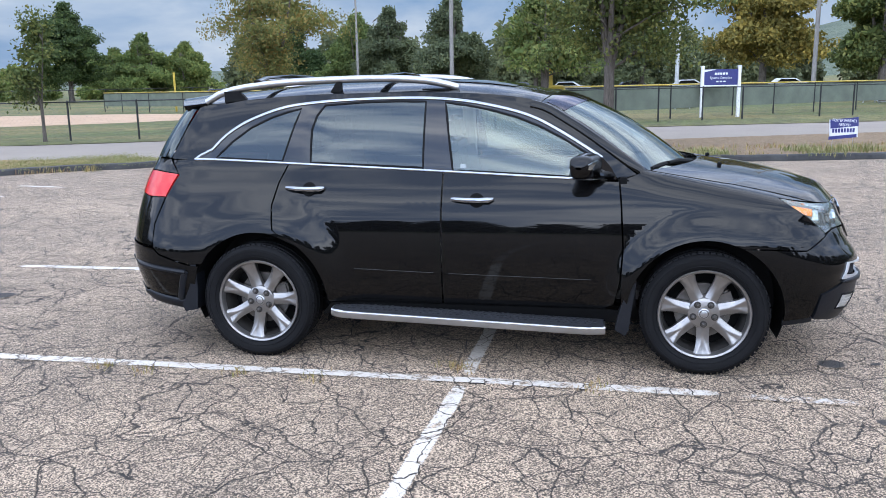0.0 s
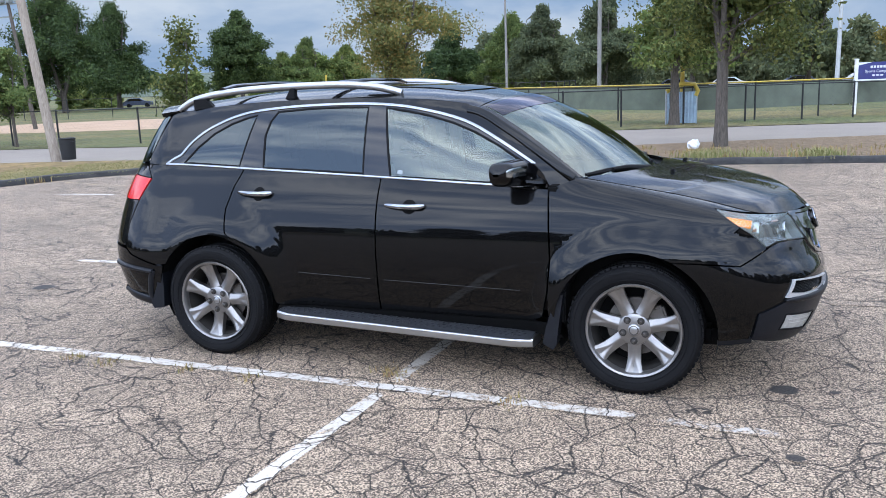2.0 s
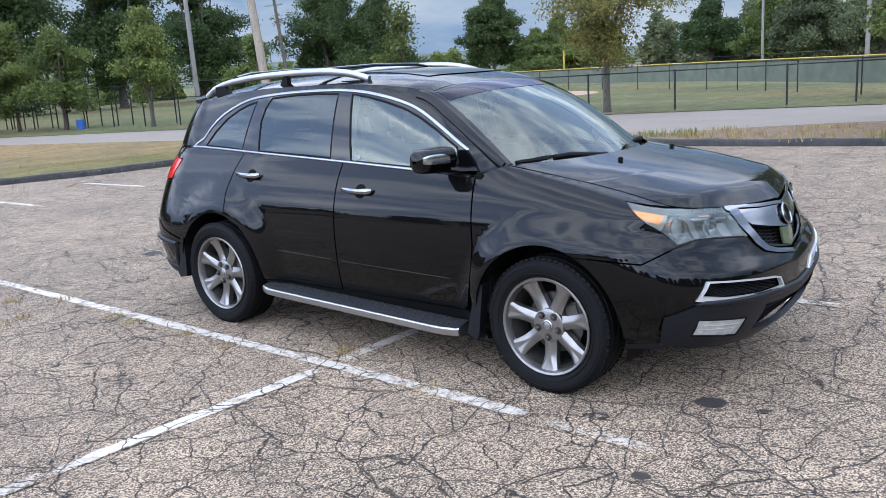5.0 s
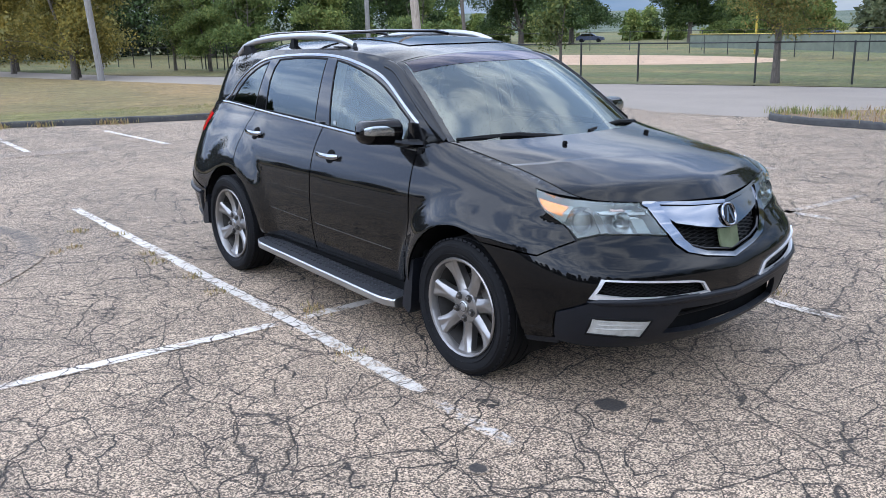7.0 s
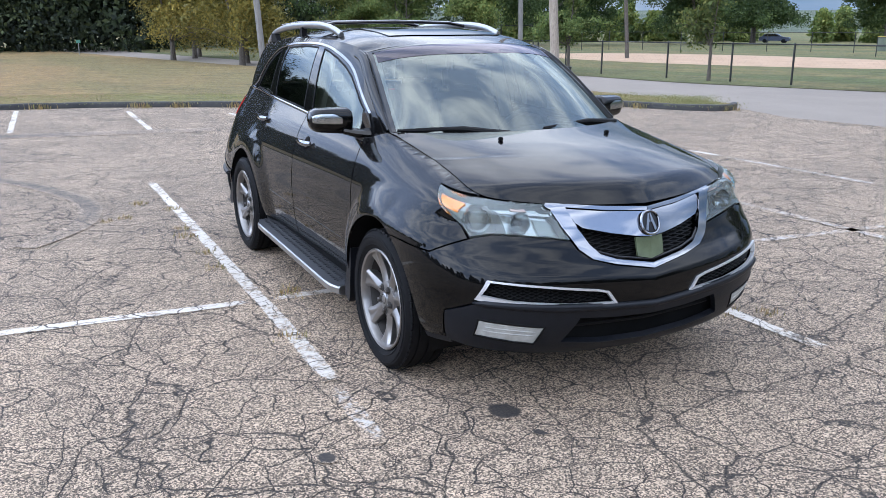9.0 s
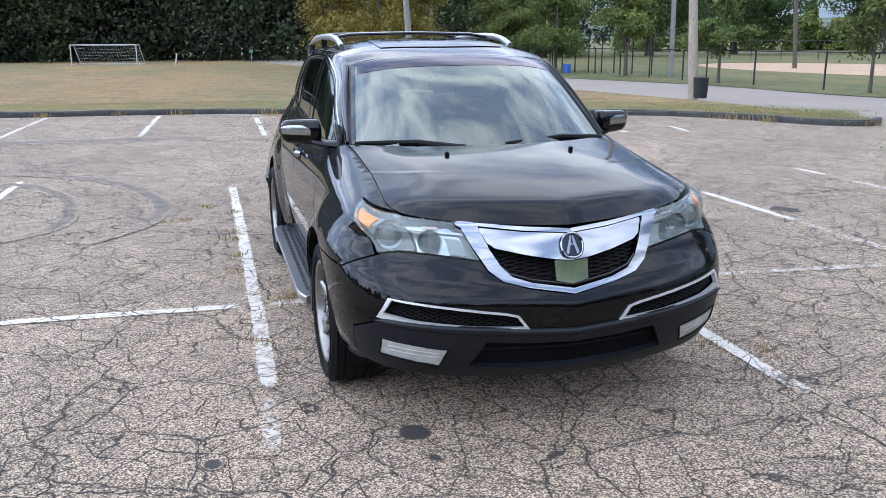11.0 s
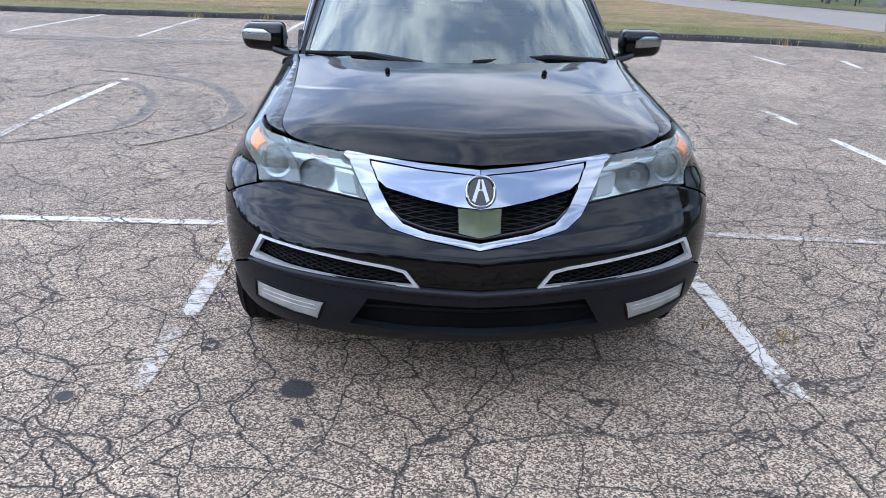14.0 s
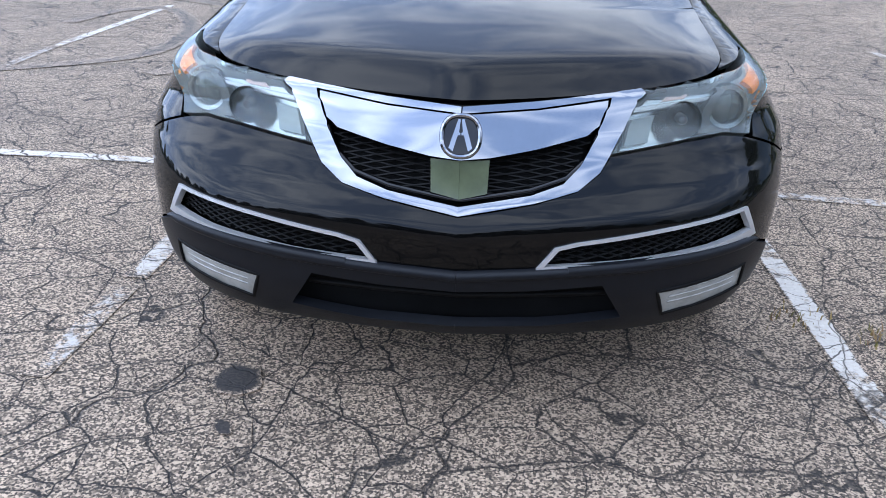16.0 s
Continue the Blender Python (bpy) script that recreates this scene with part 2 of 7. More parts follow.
k = Mat("grass_blades", 0.8)
c = k.ramp(k.island(), [(0.0, (0.130, 0.150, 0.040)), (0.55, (0.185, 0.180, 0.062)), (1.0, (0.27, 0.22, 0.105))])
k.set(Base_Color=c)
M_BLADE = k.m
k = Mat("dry_weed", 0.85)
k.set(Base_Color=k.ramp(k.island(), [(0.0, (0.16, 0.15, 0.04)), (0.6, (0.34, 0.24, 0.09)), (1.0, (0.22, 0.12, 0.06))]))
M_WEED = k.m

k = Mat("leaf_litter", 0.95)
c = k.ramp(k.noise(9.0, 6.0, 0.75), [(0.3, (0.07, 0.06, 0.028)), (0.5, (0.175, 0.112, 0.06)), (0.7, (0.28, 0.20, 0.125))])
k.set(Base_Color=c).bump(k.noise(30.0, 5.0, 0.7), 0.8, 0.04)
M_LITTER = k.m
k = Mat("infield_dirt", 0.95)
k.set(Base_Color=k.ramp(k.noise(0.8, 5.0), [(0.3, (0.32, 0.205, 0.12)), (0.7, (0.42, 0.28, 0.18))]))
M_DIRT = k.m


def leaf_mat(name, a, b, c, spread=0.35):
    k = Mat(name, 0.78)
    col = k.ramp(k.island(), [(0.0, a), (0.5, b), (1.0, c)])
    clump = k.ramp(k.noise(0.9, 3.0), [(0.3, (0.66, 0.70, 0.62)), (0.7, (1.34, 1.28, 1.16))])
    # lit and shaded crowns put into the colour as broad warm and cool patches
    crown_light = k.ramp(k.noise(0.17, 2.0), [(0.38, (0.50, 0.55, 0.62)), (0.62, (1.60, 1.48, 1.10))])
    clump = k.mix(spread, clump, k.mix(1.0, clump, crown_light, "MULTIPLY"))
    tint = k.ramp(k.random(), [(0.0, (0.82, 0.9, 0.85)), (1.0, (1.15, 1.1, 1.0))])
    k.set(Base_Color=k.mix(1.0, k.mix(1.0, col, clump, "MULTIPLY"), tint, "MULTIPLY"))
    back = k.n.new("ShaderNodeBsdfTranslucent")
    k.l.new(col, back.inputs["Color"])
    mixer = k.n.new("ShaderNodeMixShader")
    mixer.inputs[0].default_value = 0.3
    k.l.new(k.b.outputs[0], mixer.inputs[1])
    k.l.new(back.outputs[0], mixer.inputs[2])
    k.l.new(mixer.outputs[0], k.out.inputs["Surface"])
    return k.m


M_LEAF = leaf_mat("green_leaves", (0.060, 0.098, 0.024), (0.110, 0.152, 0.042), (0.185, 0.205, 0.064))
M_LEAF_DARK = leaf_mat("dark_leaves", (0.023, 0.047, 0.013), (0.042, 0.073, 0.021), (0.073, 0.107, 0.031))
M_LEAF_PEAR = leaf_mat("pear_leaves", (0.040, 0.060, 0.014), (0.080, 0.105, 0.026), (0.160, 0.160, 0.046))
M_LEAF_AUTUMN = leaf_mat("turning_leaves", (0.095, 0.110, 0.028), (0.175, 0.165, 0.048), (0.290, 0.185, 0.055))
M_LEAF_GOLD = leaf_mat("yellowing_leaves", (0.106, 0.100, 0.022), (0.188, 0.156, 0.037), (0.294, 0.219, 0.050))
# takes the painted crown light and shade in full
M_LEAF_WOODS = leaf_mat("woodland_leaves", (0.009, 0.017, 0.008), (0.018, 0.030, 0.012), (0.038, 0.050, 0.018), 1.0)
# air haze of the distance is mixed into this paler, greyer green
M_LEAF_HAZE = leaf_mat("hazed_leaves", (0.070, 0.090, 0.050), (0.095, 0.115, 0.062), (0.140, 0.145, 0.075))

k = Mat("bark", 0.9)
k.set(Base_Color=k.ramp(k.noise(12.0, 5.0, 0.7, 0.3, k.mapped((3, 3, 0.5))), [(0.3, (0.035, 0.028, 0.022)), (0.7, (0.125, 0.105, 0.085))])).bump(k.noise(22.0, 4.0, 0.6, 0.2, k.mapped((3, 3, 0.4))), 0.7, 0.02)
M_BARK = k.m
k = Mat("pole_wood", 0.85)
k.set(Base_Color=k.ramp(k.noise(6.0, 5.0, 0.7, 0.3, k.mapped((6, 6, 0.3))), [(0.3, (0.16, 0.125, 0.095)), (0.7, (0.34, 0.285, 0.225))]))
M_POLE = k.m
k = Mat("grey_pole_wood", 0.85)
k.set(Base_Color=k.ramp(k.noise(6.0, 5.0, 0.7, 0.3, k.mapped((6, 6, 0.3))), [(0.3, (0.13, 0.12, 0.11)), (0.7, (0.26, 0.245, 0.225))]))
M_POLE_GREY = k.m


def plain(name, color, rough=0.5, metal=0.0, var=0.12, scale=8.0, bump=0.0, **more):
    """A coloured surface with a little unevenness in tone and gloss."""
    k = Mat(name, rough, metal, color, **more)
    n = k.noise(scale, 4.0, 0.6)
    lo, hi = tuple(c * (1 - var) for c in color), tuple(min(1.0, c * (1 + var)) for c in color)
    k.set(Base_Color=k.ramp(n, [(0.3, lo), (0.7, hi)]))
    if bump:
        k.bump(k.noise(scale * 12, 3.0), bump, 0.003)
    return k.m


def car_paint():
    k = Mat("black_car_paint", 0.5, 0.0, (0.003, 0.003, 0.0035))
    dirt = k.ramp(k.noise(3.0, 6.0, 0.65), [(0.45, 0.0), (0.80, 1.0)])
    k.set(Base_Color=k.mix(k.math("MULTIPLY", dirt, 0.3), (0.0005, 0.0005, 0.0006), (0.003, 0.0028, 0.0025)))
    k.b.inputs["Specular IOR Level"].default_value = 0.04
    k.b.inputs["Coat Weight"].default_value = 1.0
    k.b.inputs["Coat IOR"].default_value = 1.335
    k.set(Coat_Roughness=k.ramp(k.noise(2.0, 5.0, 0.6), [(0.3, 0.015), (0.8, 0.05)]))
    # faint waviness of pressed steel
    b = k.n.new("ShaderNodeBump")
    b.inputs["Strength"].default_value, b.inputs["Distance"].default_value = 0.012, 0.02
    k.l.new(k.noise(2.2, 2.0), b.inputs["Height"])
    k.l.new(b.outputs[0], k.b.inputs["Coat Normal"])
    return k.m


M_PAINT = car_paint()
M_GLOSSBLACK = plain("gloss_black_trim", (0.0040, 0.0040, 0.0046), 0.05, 0, 0.2)
M_PLASTIC = plain("grey_black_plastic", (0.0058, 0.0068, 0.0092), 0.42, 0, 0.15, 20, 0.15, Specular_IOR_Level=0.25)
M_BLACKPLASTIC = plain("matt_black_plastic", (0.0035, 0.0035, 0.0035), 0.6, 0, 0.2, 20, 0.1, Specular_IOR_Level=0.15)
M_RUBBER = plain("black_rubber", (0.0055, 0.0055, 0.006), 0.7, 0, 0.2, 20, 0.1, Specular_IOR_Level=0.14)
M_CHROME = plain("chrome", (0.29, 0.30, 0.325), 0.08, 1.0, 0.04)
M_SATIN = plain("satin_silver", (0.40, 0.40, 0.40), 0.34, 1.0, 0.06, 15)
M_SILVERTRIM = plain("silver_trim", (0.60, 0.60, 0.605), 0.36, 0.6, 0.06, 15)
M_ALLOY = plain("alloy_wheel_paint", (0.25, 0.238, 0.226), 0.30, 0.85, 0.12, 10)
M_BRAKE = plain("brake_iron", (0.12, 0.11, 0.10), 0.45, 0.8, 0.25, 15)
M_MESH = plain("black_grille_mesh", (0.004, 0.004, 0.004), 0.45, 0, 0.2, Specular_IOR_Level=0.16)
# brake dust on the inner rim; also the painted shade round the nuts
M_BARREL = plain("dusty_rim_nut_shade", (0.042, 0.0385, 0.035), 0.5, 0.4, 0.25, 15)
# near-black that puts the shade of openings and underside into the colour
M_DARK = plain("shade_black", (0.006, 0.006, 0.006), 0.9, 0, 0.3, Specular_IOR_Level=0.1)
M_CABIN = plain("taupe_upholstery", (0.255, 0.2338, 0.204), 0.7, 0, 0.1, 12)
M_DASH = plain("dark_dashboard", (0.05, 0.048, 0.046), 0.7, 0, 0.1, 12)
M_LINER = plain("pale_headliner", (0.55, 0.53, 0.49), 0.9, 0, 0.05)
M_RED = plain("red_tail_lens", (0.45, 0.012, 0.012), 0.12, 0, 0.1)
M_AMBER = plain("amber_lens", (0.95, 0.26, 0.025), 0.15, 0, 0.12, 30)
M_REFLECTOR = plain("lamp_reflector", (0.36, 0.38, 0.385), 0.22, 1.0, 0.08)
# darker lamp grey, with the shade inside the lamp put into the colour
M_LAMPDARK = plain("lamp_shadow_grey", (0.10, 0.105, 0.105), 0.35, 0.2, 0.1)
M_TURN = plain("pink_bulb_glass", (0.62, 0.42, 0.36), 0.25, 0.2, 0.1)
M_FOGLENS = plain("hazed_fog_lens", (0.36, 0.36, 0.335), 0.18, 0.15, 0.15, 25)
M_PLATE = plain("cloudy_plate_cover", (0.100, 0.118, 0.068), 0.16, 0, 0.18, 14)
M_CHECKER = plain("treaded_step_plastic", (0.022, 0.023, 0.026), 0.45, 0, 0.15, 30)


def glass(name, tint, gloss_rough=0.02, ior=1.5, haze=0.0, shine_tint=(0.86, 0.97, 1.0)):
    k = Mat(name)
    clear = k.n.new("ShaderNodeBsdfTransparent")
    clear.inputs["Color"].default_value = (*tint, 1)
    shine = k.n.new("ShaderNodeBsdfGlossy")
    shine.inputs["Roughness"].default_value = gloss_rough
    shine.inputs["Color"].default_value = (*shine_tint, 1)
    fres = k.n.new("ShaderNodeFresnel")
    fres.inputs["IOR"].default_value = ior
    mixer = k.n.new("ShaderNodeMixShader")
    k.l.new(fres.outputs[0], mixer.inputs[0])
    body_ = clear.outputs[0]
    if haze:
        dull = k.n.new("ShaderNodeBsdfDiffuse")
        dull.inputs["Color"].default_value = (0.72, 0.74, 0.70, 1)
        cloudy = k.n.new("ShaderNodeMixShader")
        k.l.new(k.math("MULTIPLY", k.noise(9.0, 4.0), 2 * haze), cloudy.inputs[0])
        k.l.new(body_, cloudy.inputs[1])
        k.l.new(dull.outputs[0], cloudy.inputs[2])
        body_ = cloudy.outputs[0]
    k.l.new(body_, mixer.inputs[1])
    k.l.new(shine.outputs[0], mixer.inputs[2])
    k.l.new(mixer.outputs[0], k.out.inputs["Surface"])
    return k.m


M_GLASS = glass("clear_glass", (0.52, 0.60, 0.55), ior=1.85, shine_tint=(0.92, 1.0, 0.94))
M_GLASS_TINT = glass("dark_privacy_glass", (0.035, 0.037, 0.038), ior=1.62)
M_GLASS_WS = glass("windscreen_glass", (0.40, 0.47, 0.46), ior=2.05, shine_tint=(0.93, 1.0, 0.94))
M_GLASS_BAND = glass("windscreen_shade_band", (0.10, 0.09, 0.13), ior=1.5, shine_tint=(0.95, 0.9, 1.0))
M_LENS = glass("headlamp_lens", (0.90, 0.94, 0.91), 0.05, 1.42, 0.085)
M_MIRROR = plain("mirror_glass", (0.85, 0.86, 0.87), 0.03, 1.0, 0.01)
M_GALV = plain("galvanised_wire", (0.10, 0.105, 0.105), 0.5, 0.6, 0.1)
M_POSTBLACK = plain("black_fence_post", (0.015, 0.016, 0.016), 0.5, 0.2, 0.2)
M_YELLOW = plain("yellow_fence_cap", (0.40, 0.285, 0.035), 0.5, 0, 0.1)
M_WHITEPAINT = plain("white_painted_wood", (0.663, 0.6545, 0.6375), 0.5, 0, 0.06)
M_NAVY = plain("navy_sign_board", (0.022, 0.026, 0.13), 0.4, 0, 0.1)
M_SIGNWHITE = plain("white_print", (0.612, 0.612, 0.612), 0.5, 0, 0.03)
M_BIN = plain("black_bin_plastic", (0.0105, 0.01125, 0.012), 0.5, 0, 0.2, 6)
M_ALU = plain("aluminium", (0.3375, 0.345, 0.3525), 0.4, 0.9, 0.08)
M_BLUESHEET = plain("pale_blue_sheet", (0.2475, 0.33, 0.39), 0.6, 0, 0.15, 3)
M_GREENSIGN = plain("green_sign_sheet", (0.06, 0.20, 0.15), 0.5, 0, 0.15, 3)
M_GOAL = plain("white_goal_tube", (0.372, 0.378, 0.372), 0.5, 0, 0.1)
M_CLOTH = plain("faded_windbreak_cloth", (0.115, 0.132, 0.098), 0.9, 0, 0.2, 1.5)
M_BAG = plain("white_paper", (0.6375, 0.6375, 0.646), 0.7, 0, 0.06)
M_FARCAR = plain("distant_car_paint", (0.05, 0.06, 0.09), 0.25, 0, 0.2)
M_FARCAR_W = plain("distant_white_car_paint", (0.6, 0.6, 0.6), 0.25, 0, 0.05)
M_LAMPGREY = plain("lamp_housing_grey", (0.25, 0.275, 0.27), 0.35, 0.3, 0.1)
M_BLUEBARREL = plain("blue_plastic", (0.03, 0.12, 0.42), 0.5, 0, 0.1)

# greyed forest green: the hills' haze is painted into it
k = Mat("hazed_hillside", 0.95)
hue = k.ramp(k.noise(0.05, 8.0, 0.75), [(0.35, (0.060, 0.085, 0.058)), (0.65, (0.125, 0.145, 0.095))])
k.set(Base_Color=hue).bump(k.noise(0.22, 5.0, 0.7), 1.0, 4.0)
M_HILL = k.m
M_SCUFF = plain("scraped_paint", (0.014, 0.013, 0.012), 0.5, 0, 0.6, 25)


# ---------------------------------------------------------------- mesh helpers
def curve(*pts):
    """A smooth curve without overshoot through the points (x, y)."""
    xs, ys = [p[0] for p in pts], [p[1] for p in pts]
    n = len(xs)
    d = [(ys[i + 1] - ys[i]) / (xs[i + 1] - xs[i]) for i in range(n - 1)]
    m = [d[0]] + [0 if d[i - 1] * d[i] <= 0 else 2 * d[i - 1] * d[i] / (d[i - 1] + d[i]) for i in range(1, n - 1)] + [d[-1]]

    def f(x):
        if x <= xs[0]:
            return ys[0] + m[0] * (x - xs[0])
        if x >= xs[-1]:
            return ys[-1] + m[-1] * (x - xs[-1])
        lo = 0
        while x > xs[lo + 1]:
            lo += 1
        h = xs[lo + 1] - xs[lo]
        t = (x - xs[lo]) / h
        a, b = t * t * (3 - 2 * t), t * t * t
        return ys[lo] * (1 - a) + ys[lo + 1] * a + h * (m[lo] * (t - 2 * t * t + b) + m[lo + 1] * (b - t * t))
    return f


def smooth(a, b, x):
    t = min(1.0, max(0.0, (x - a) / (b - a)))
    return t * t * (3 - 2 * t)


class MB:
    """Collects the vertices and faces of one mesh."""

    def __init__(self):
        self.v, self.f = [], []

    def add(self, vs, fs):
        o = len(self.v)
        self.v += [tuple(p) for p in vs]
        self.f += [tuple(i + o for i in q) for q in fs]
        return self

    def box(self, c, s, m=None, bevel=0.0):
        if bevel:
            bm = bmesh.new()
            bmesh.ops.create_cube(bm, size=1.0, matrix=Matrix.Diagonal((*s, 1)))
            bmesh.ops.bevel(bm, geom=bm.edges[:], offset=bevel, segments=2, affect="EDGES")
            vs, fs = [v.co.copy() for v in bm.verts], [[v.index for v in f.verts] for f in bm.faces]
            bm.free()
        else:
            vs = [Vector((x * s[0] / 2, y * s[1] / 2, z * s[2] / 2)) for x in (-1, 1) for y in (-1, 1) for z in (-1, 1)]
            fs = [(0, 1, 3, 2), (4, 6, 7, 5), (0, 4, 5, 1), (2, 3, 7, 6), (0, 2, 6, 4), (1, 5, 7, 3)]
        t = Matrix.Translation(c) @ (m or Matrix())
        return self.add([t @ v for v in vs], fs)

    def tube(self, pts, r, n=8, cap=True, flat=None):
        """A round bar along points; r: one radius or one each; flat: (across, up) factors."""
        pts = [Vector(p) for p in pts]
        rs = r if isinstance(r, (list, tuple)) else [r] * len(pts)
        fx, fy = flat or (1, 1)
        vs, fs, side = [], [], None
        for i, p in enumerate(pts):
            d = (pts[min(i + 1, len(pts) - 1)] - pts[max(i - 1, 0)]).normalized()
            up = Vector((0, 0, 1)) if abs(d.z) < 0.95 else Vector((1, 0, 0))
            s = d.cross(up).normalized()
            if side and s.dot(side) < 0:
                s = -s
            side = s
            u = s.cross(d).normalized()
            for j in range(n):
                a = 2 * math.pi * j / n
                vs.append(p + s * math.cos(a) * rs[i] * fx + u * math.sin(a) * rs[i] * fy)
        for i in range(len(pts) - 1):
            for j in range(n):
                fs.append((i * n + j, i * n + (j + 1) % n, (i + 1) * n + (j + 1) % n, (i + 1) * n + j))
        if cap:
            fs += [tuple(range(n))[::-1], tuple(range((len(pts) - 1) * n, len(pts) * n))]
        return self.add(vs, fs)

    def lathe(self, prof, n=48, m=None, close=False):
        """Turns a profile of (radius, height) round the z axis."""
        t = m or Matrix()
        vs = [t @ Vector((r * math.cos(2 * math.pi * j / n), r * math.sin(2 * math.pi * j / n), z)) for r, z in prof for j in range(n)]
        fs = [(i * n + j, i * n + (j + 1) % n, (i + 1) * n + (j + 1) % n, (i + 1) * n + j) for i in range(len(prof) - 1) for j in range(n)]
        if close:
            fs += [tuple(range(n))[::-1], tuple(range((len(prof) - 1) * n, len(prof) * n))]
        return self.add(vs, fs)

    def grid(self, fn, nu, nv):
        vs = [fn(i / nu, j / nv) for i in range(nu + 1) for j in range(nv + 1)]
        fs = [(i * (nv + 1) + j, (i + 1) * (nv + 1) + j, (i + 1) * (nv + 1) + j + 1, i * (nv + 1) + j + 1) for i in range(nu) for j in range(nv)]
        return self.add(vs, fs)

    def prism(self, poly, a, b, m=None):
        """A flat polygon (x, y) drawn out from height a to b."""
        t, n = m or Matrix(), len(poly)
        vs = [t @ Vector((x, y, z)) for z in (a, b) for x, y in poly]
        return self.add(vs, [tuple(range(n))[::-1], tuple(range(n, 2 * n))] + [(i, (i + 1) % n, n + (i + 1) % n, n + i) for i in range(n)])

    def mesh(self, name, mat, angle=35):
        me = bpy.data.meshes.new(name)
        me.from_pydata(self.v, [], self.f)
        me.materials.append(mat)
        if angle:
            me.polygons.foreach_set("use_smooth", [True] * len(me.polygons))
            me.set_sharp_from_angle(angle=radians(angle))
        return me


def part(name, mb, mat=None, parent=None, label="", angle=35):
    """Links one mesh as a part under a thing or a part."""
    me = mb.mesh(name, mat, angle) if isinstance(mb, MB) else mb
    ob = new(name, me)
    ob.parent = parent
    return tagged(ob, label) if label else ob


def thing(name, at, label, category, group="", rz=0.0, kind=""):
    ob = new(name)
    ob.empty_display_size = 0.1
    ob.matrix_basis = pose(*at, 0, 0, rz)
    return tagged(ob, label, category, group, kind)


def fill2d(outline, holes, us, vs):
    """Fills a flat outline with holes and cuts it along the lines u and v; gives points, faces and border edges."""
    bm = bmesh.new()
    for loop in (outline, *holes):
        ring = [bm.verts.new((u, v, 0)) for u, v in loop]
        for a, b in zip(ring, ring[1:] + ring[:1]):
            bm.edges.new((a, b))
    bmesh.ops.triangle_fill(bm, use_beauty=True, use_dissolve=False, edges=bm.edges[:])
    for axis, cuts in ((0, us), (1, vs)):
        for c in cuts:
            co, no = [0, 0, 0], [0, 0, 0]
            co[axis], no[axis] = c, 1
            bmesh.ops.bisect_plane(bm, geom=bm.verts[:] + bm.edges[:] + bm.faces[:], dist=1e-6, plane_co=co, plane_no=no)
    bmesh.ops.remove_doubles(bm, verts=bm.verts[:], dist=1e-5)
    bm.verts.index_update()
    pts = [(v.co.x, v.co.y) for v in bm.verts]
    faces = [[v.index for v in f.verts] for f in bm.faces]
    rim = [(e.verts[0].index, e.verts[1].index) for e in bm.edges if len(e.link_faces) == 1]
    bm.free()
    return pts, faces, rim


def steps(a, b, d):
    n = max(1, math.ceil((b - a) / d))
    return [a + (b - a) * i / n for i in range(1, n)]


def ground_z(x, y):
    """The lot is level; the land round it falls off very gently."""
    return -0.009 * max(0.0, min(140.0, math.hypot(x, y)) - 14.0)


def draped(name, outline, mat, lift, cell, holes=()):
    """A patch of ground that follows the land."""
    xs, ys = [p[0] for p in outline], [p[1] for p in outline]
    pts, faces, _ = fill2d(outline, holes, steps(min(xs), max(xs), cell), steps(min(ys), max(ys), cell))
    mb = MB().add([(x, y, ground_z(x, y) + lift) for x, y in pts], faces)
    me = mb.mesh(name, mat, 0)
    me.polygons.foreach_set("use_smooth", [True] * len(me.polygons))
    if me.polygons[0].normal.z < 0:
        me.flip_normals()
    return me


def bent(pts, d=0.8):
    """Points along a rounded line through the given ones."""
    pts = [Vector((*p, 0)) if len(p) == 2 else Vector(p) for p in pts]
    out = []
    for i in range(len(pts) - 1):
        p0, p1, p2, p3 = pts[max(i - 1, 0)], pts[i], pts[i + 1], pts[min(i + 2, len(pts) - 1)]
        n = max(1, int((p2 - p1).length / d))
        for j in range(n):
            t = j / n
            out.append(0.5 * (2 * p1 + (p2 - p0) * t + (2 * p0 - 5 * p1 + 4 * p2 - p3) * t * t + (3 * p1 - p0 - 3 * p2 + p3) * t ** 3))
    return out + [pts[-1]]


def xy(pts):
    return [(p.x, p.y) for p in pts]


# ---------------------------------------------------------------- ground, lot, road, verges
WEST_KERB = bent([(-24.0, -40.0), (-18.6, -18.0), (-16.0, -7.3), (-15.0, -1.2), (-13.6, 1.8), (-12.5, 4.4), (-12.0, 6.6), (-11.2, 8.3), (-9.8, 9.5), (-8.5, 10.2), (-8.1, 10.9), (-8.5, 11.5)])
ROAD_NEAR = bent([(-8.5, 11.5), (-10.5, 11.3), (-13.5, 11.1), (-20.8, 9.9), (-28.0, 8.6), (-45.0, 6.0), (-90.0, 0.0)], 2.0)
ROAD_FAR = bent([(-90.0, 6.0), (-45.0, 10.2), (-34.0, 12.6), (-23.0, 16.3), (-16.0, 16.9), (-10.0, 19.2), (-3.0, 21.8), (5.0, 24.6), (14.0, 28.0), (45.0, 40.0)], 2.0)
ISLE_FRONT = bent([(-4.3, 11.6), (-4.0, 11.0), (-3.2, 10.75), (-0.3, 11.0), (3.3, 11.5), (6.1, 12.0), (12.0, 13.6), (24.0, 17.4), (45.0, 24.5)])
ISLE_BACK = bent([(45.0, 33.5), (14.0, 21.4), (4.1, 17.2), (-1.0, 14.6), (-3.6, 12.6), (-4.3, 11.6)])

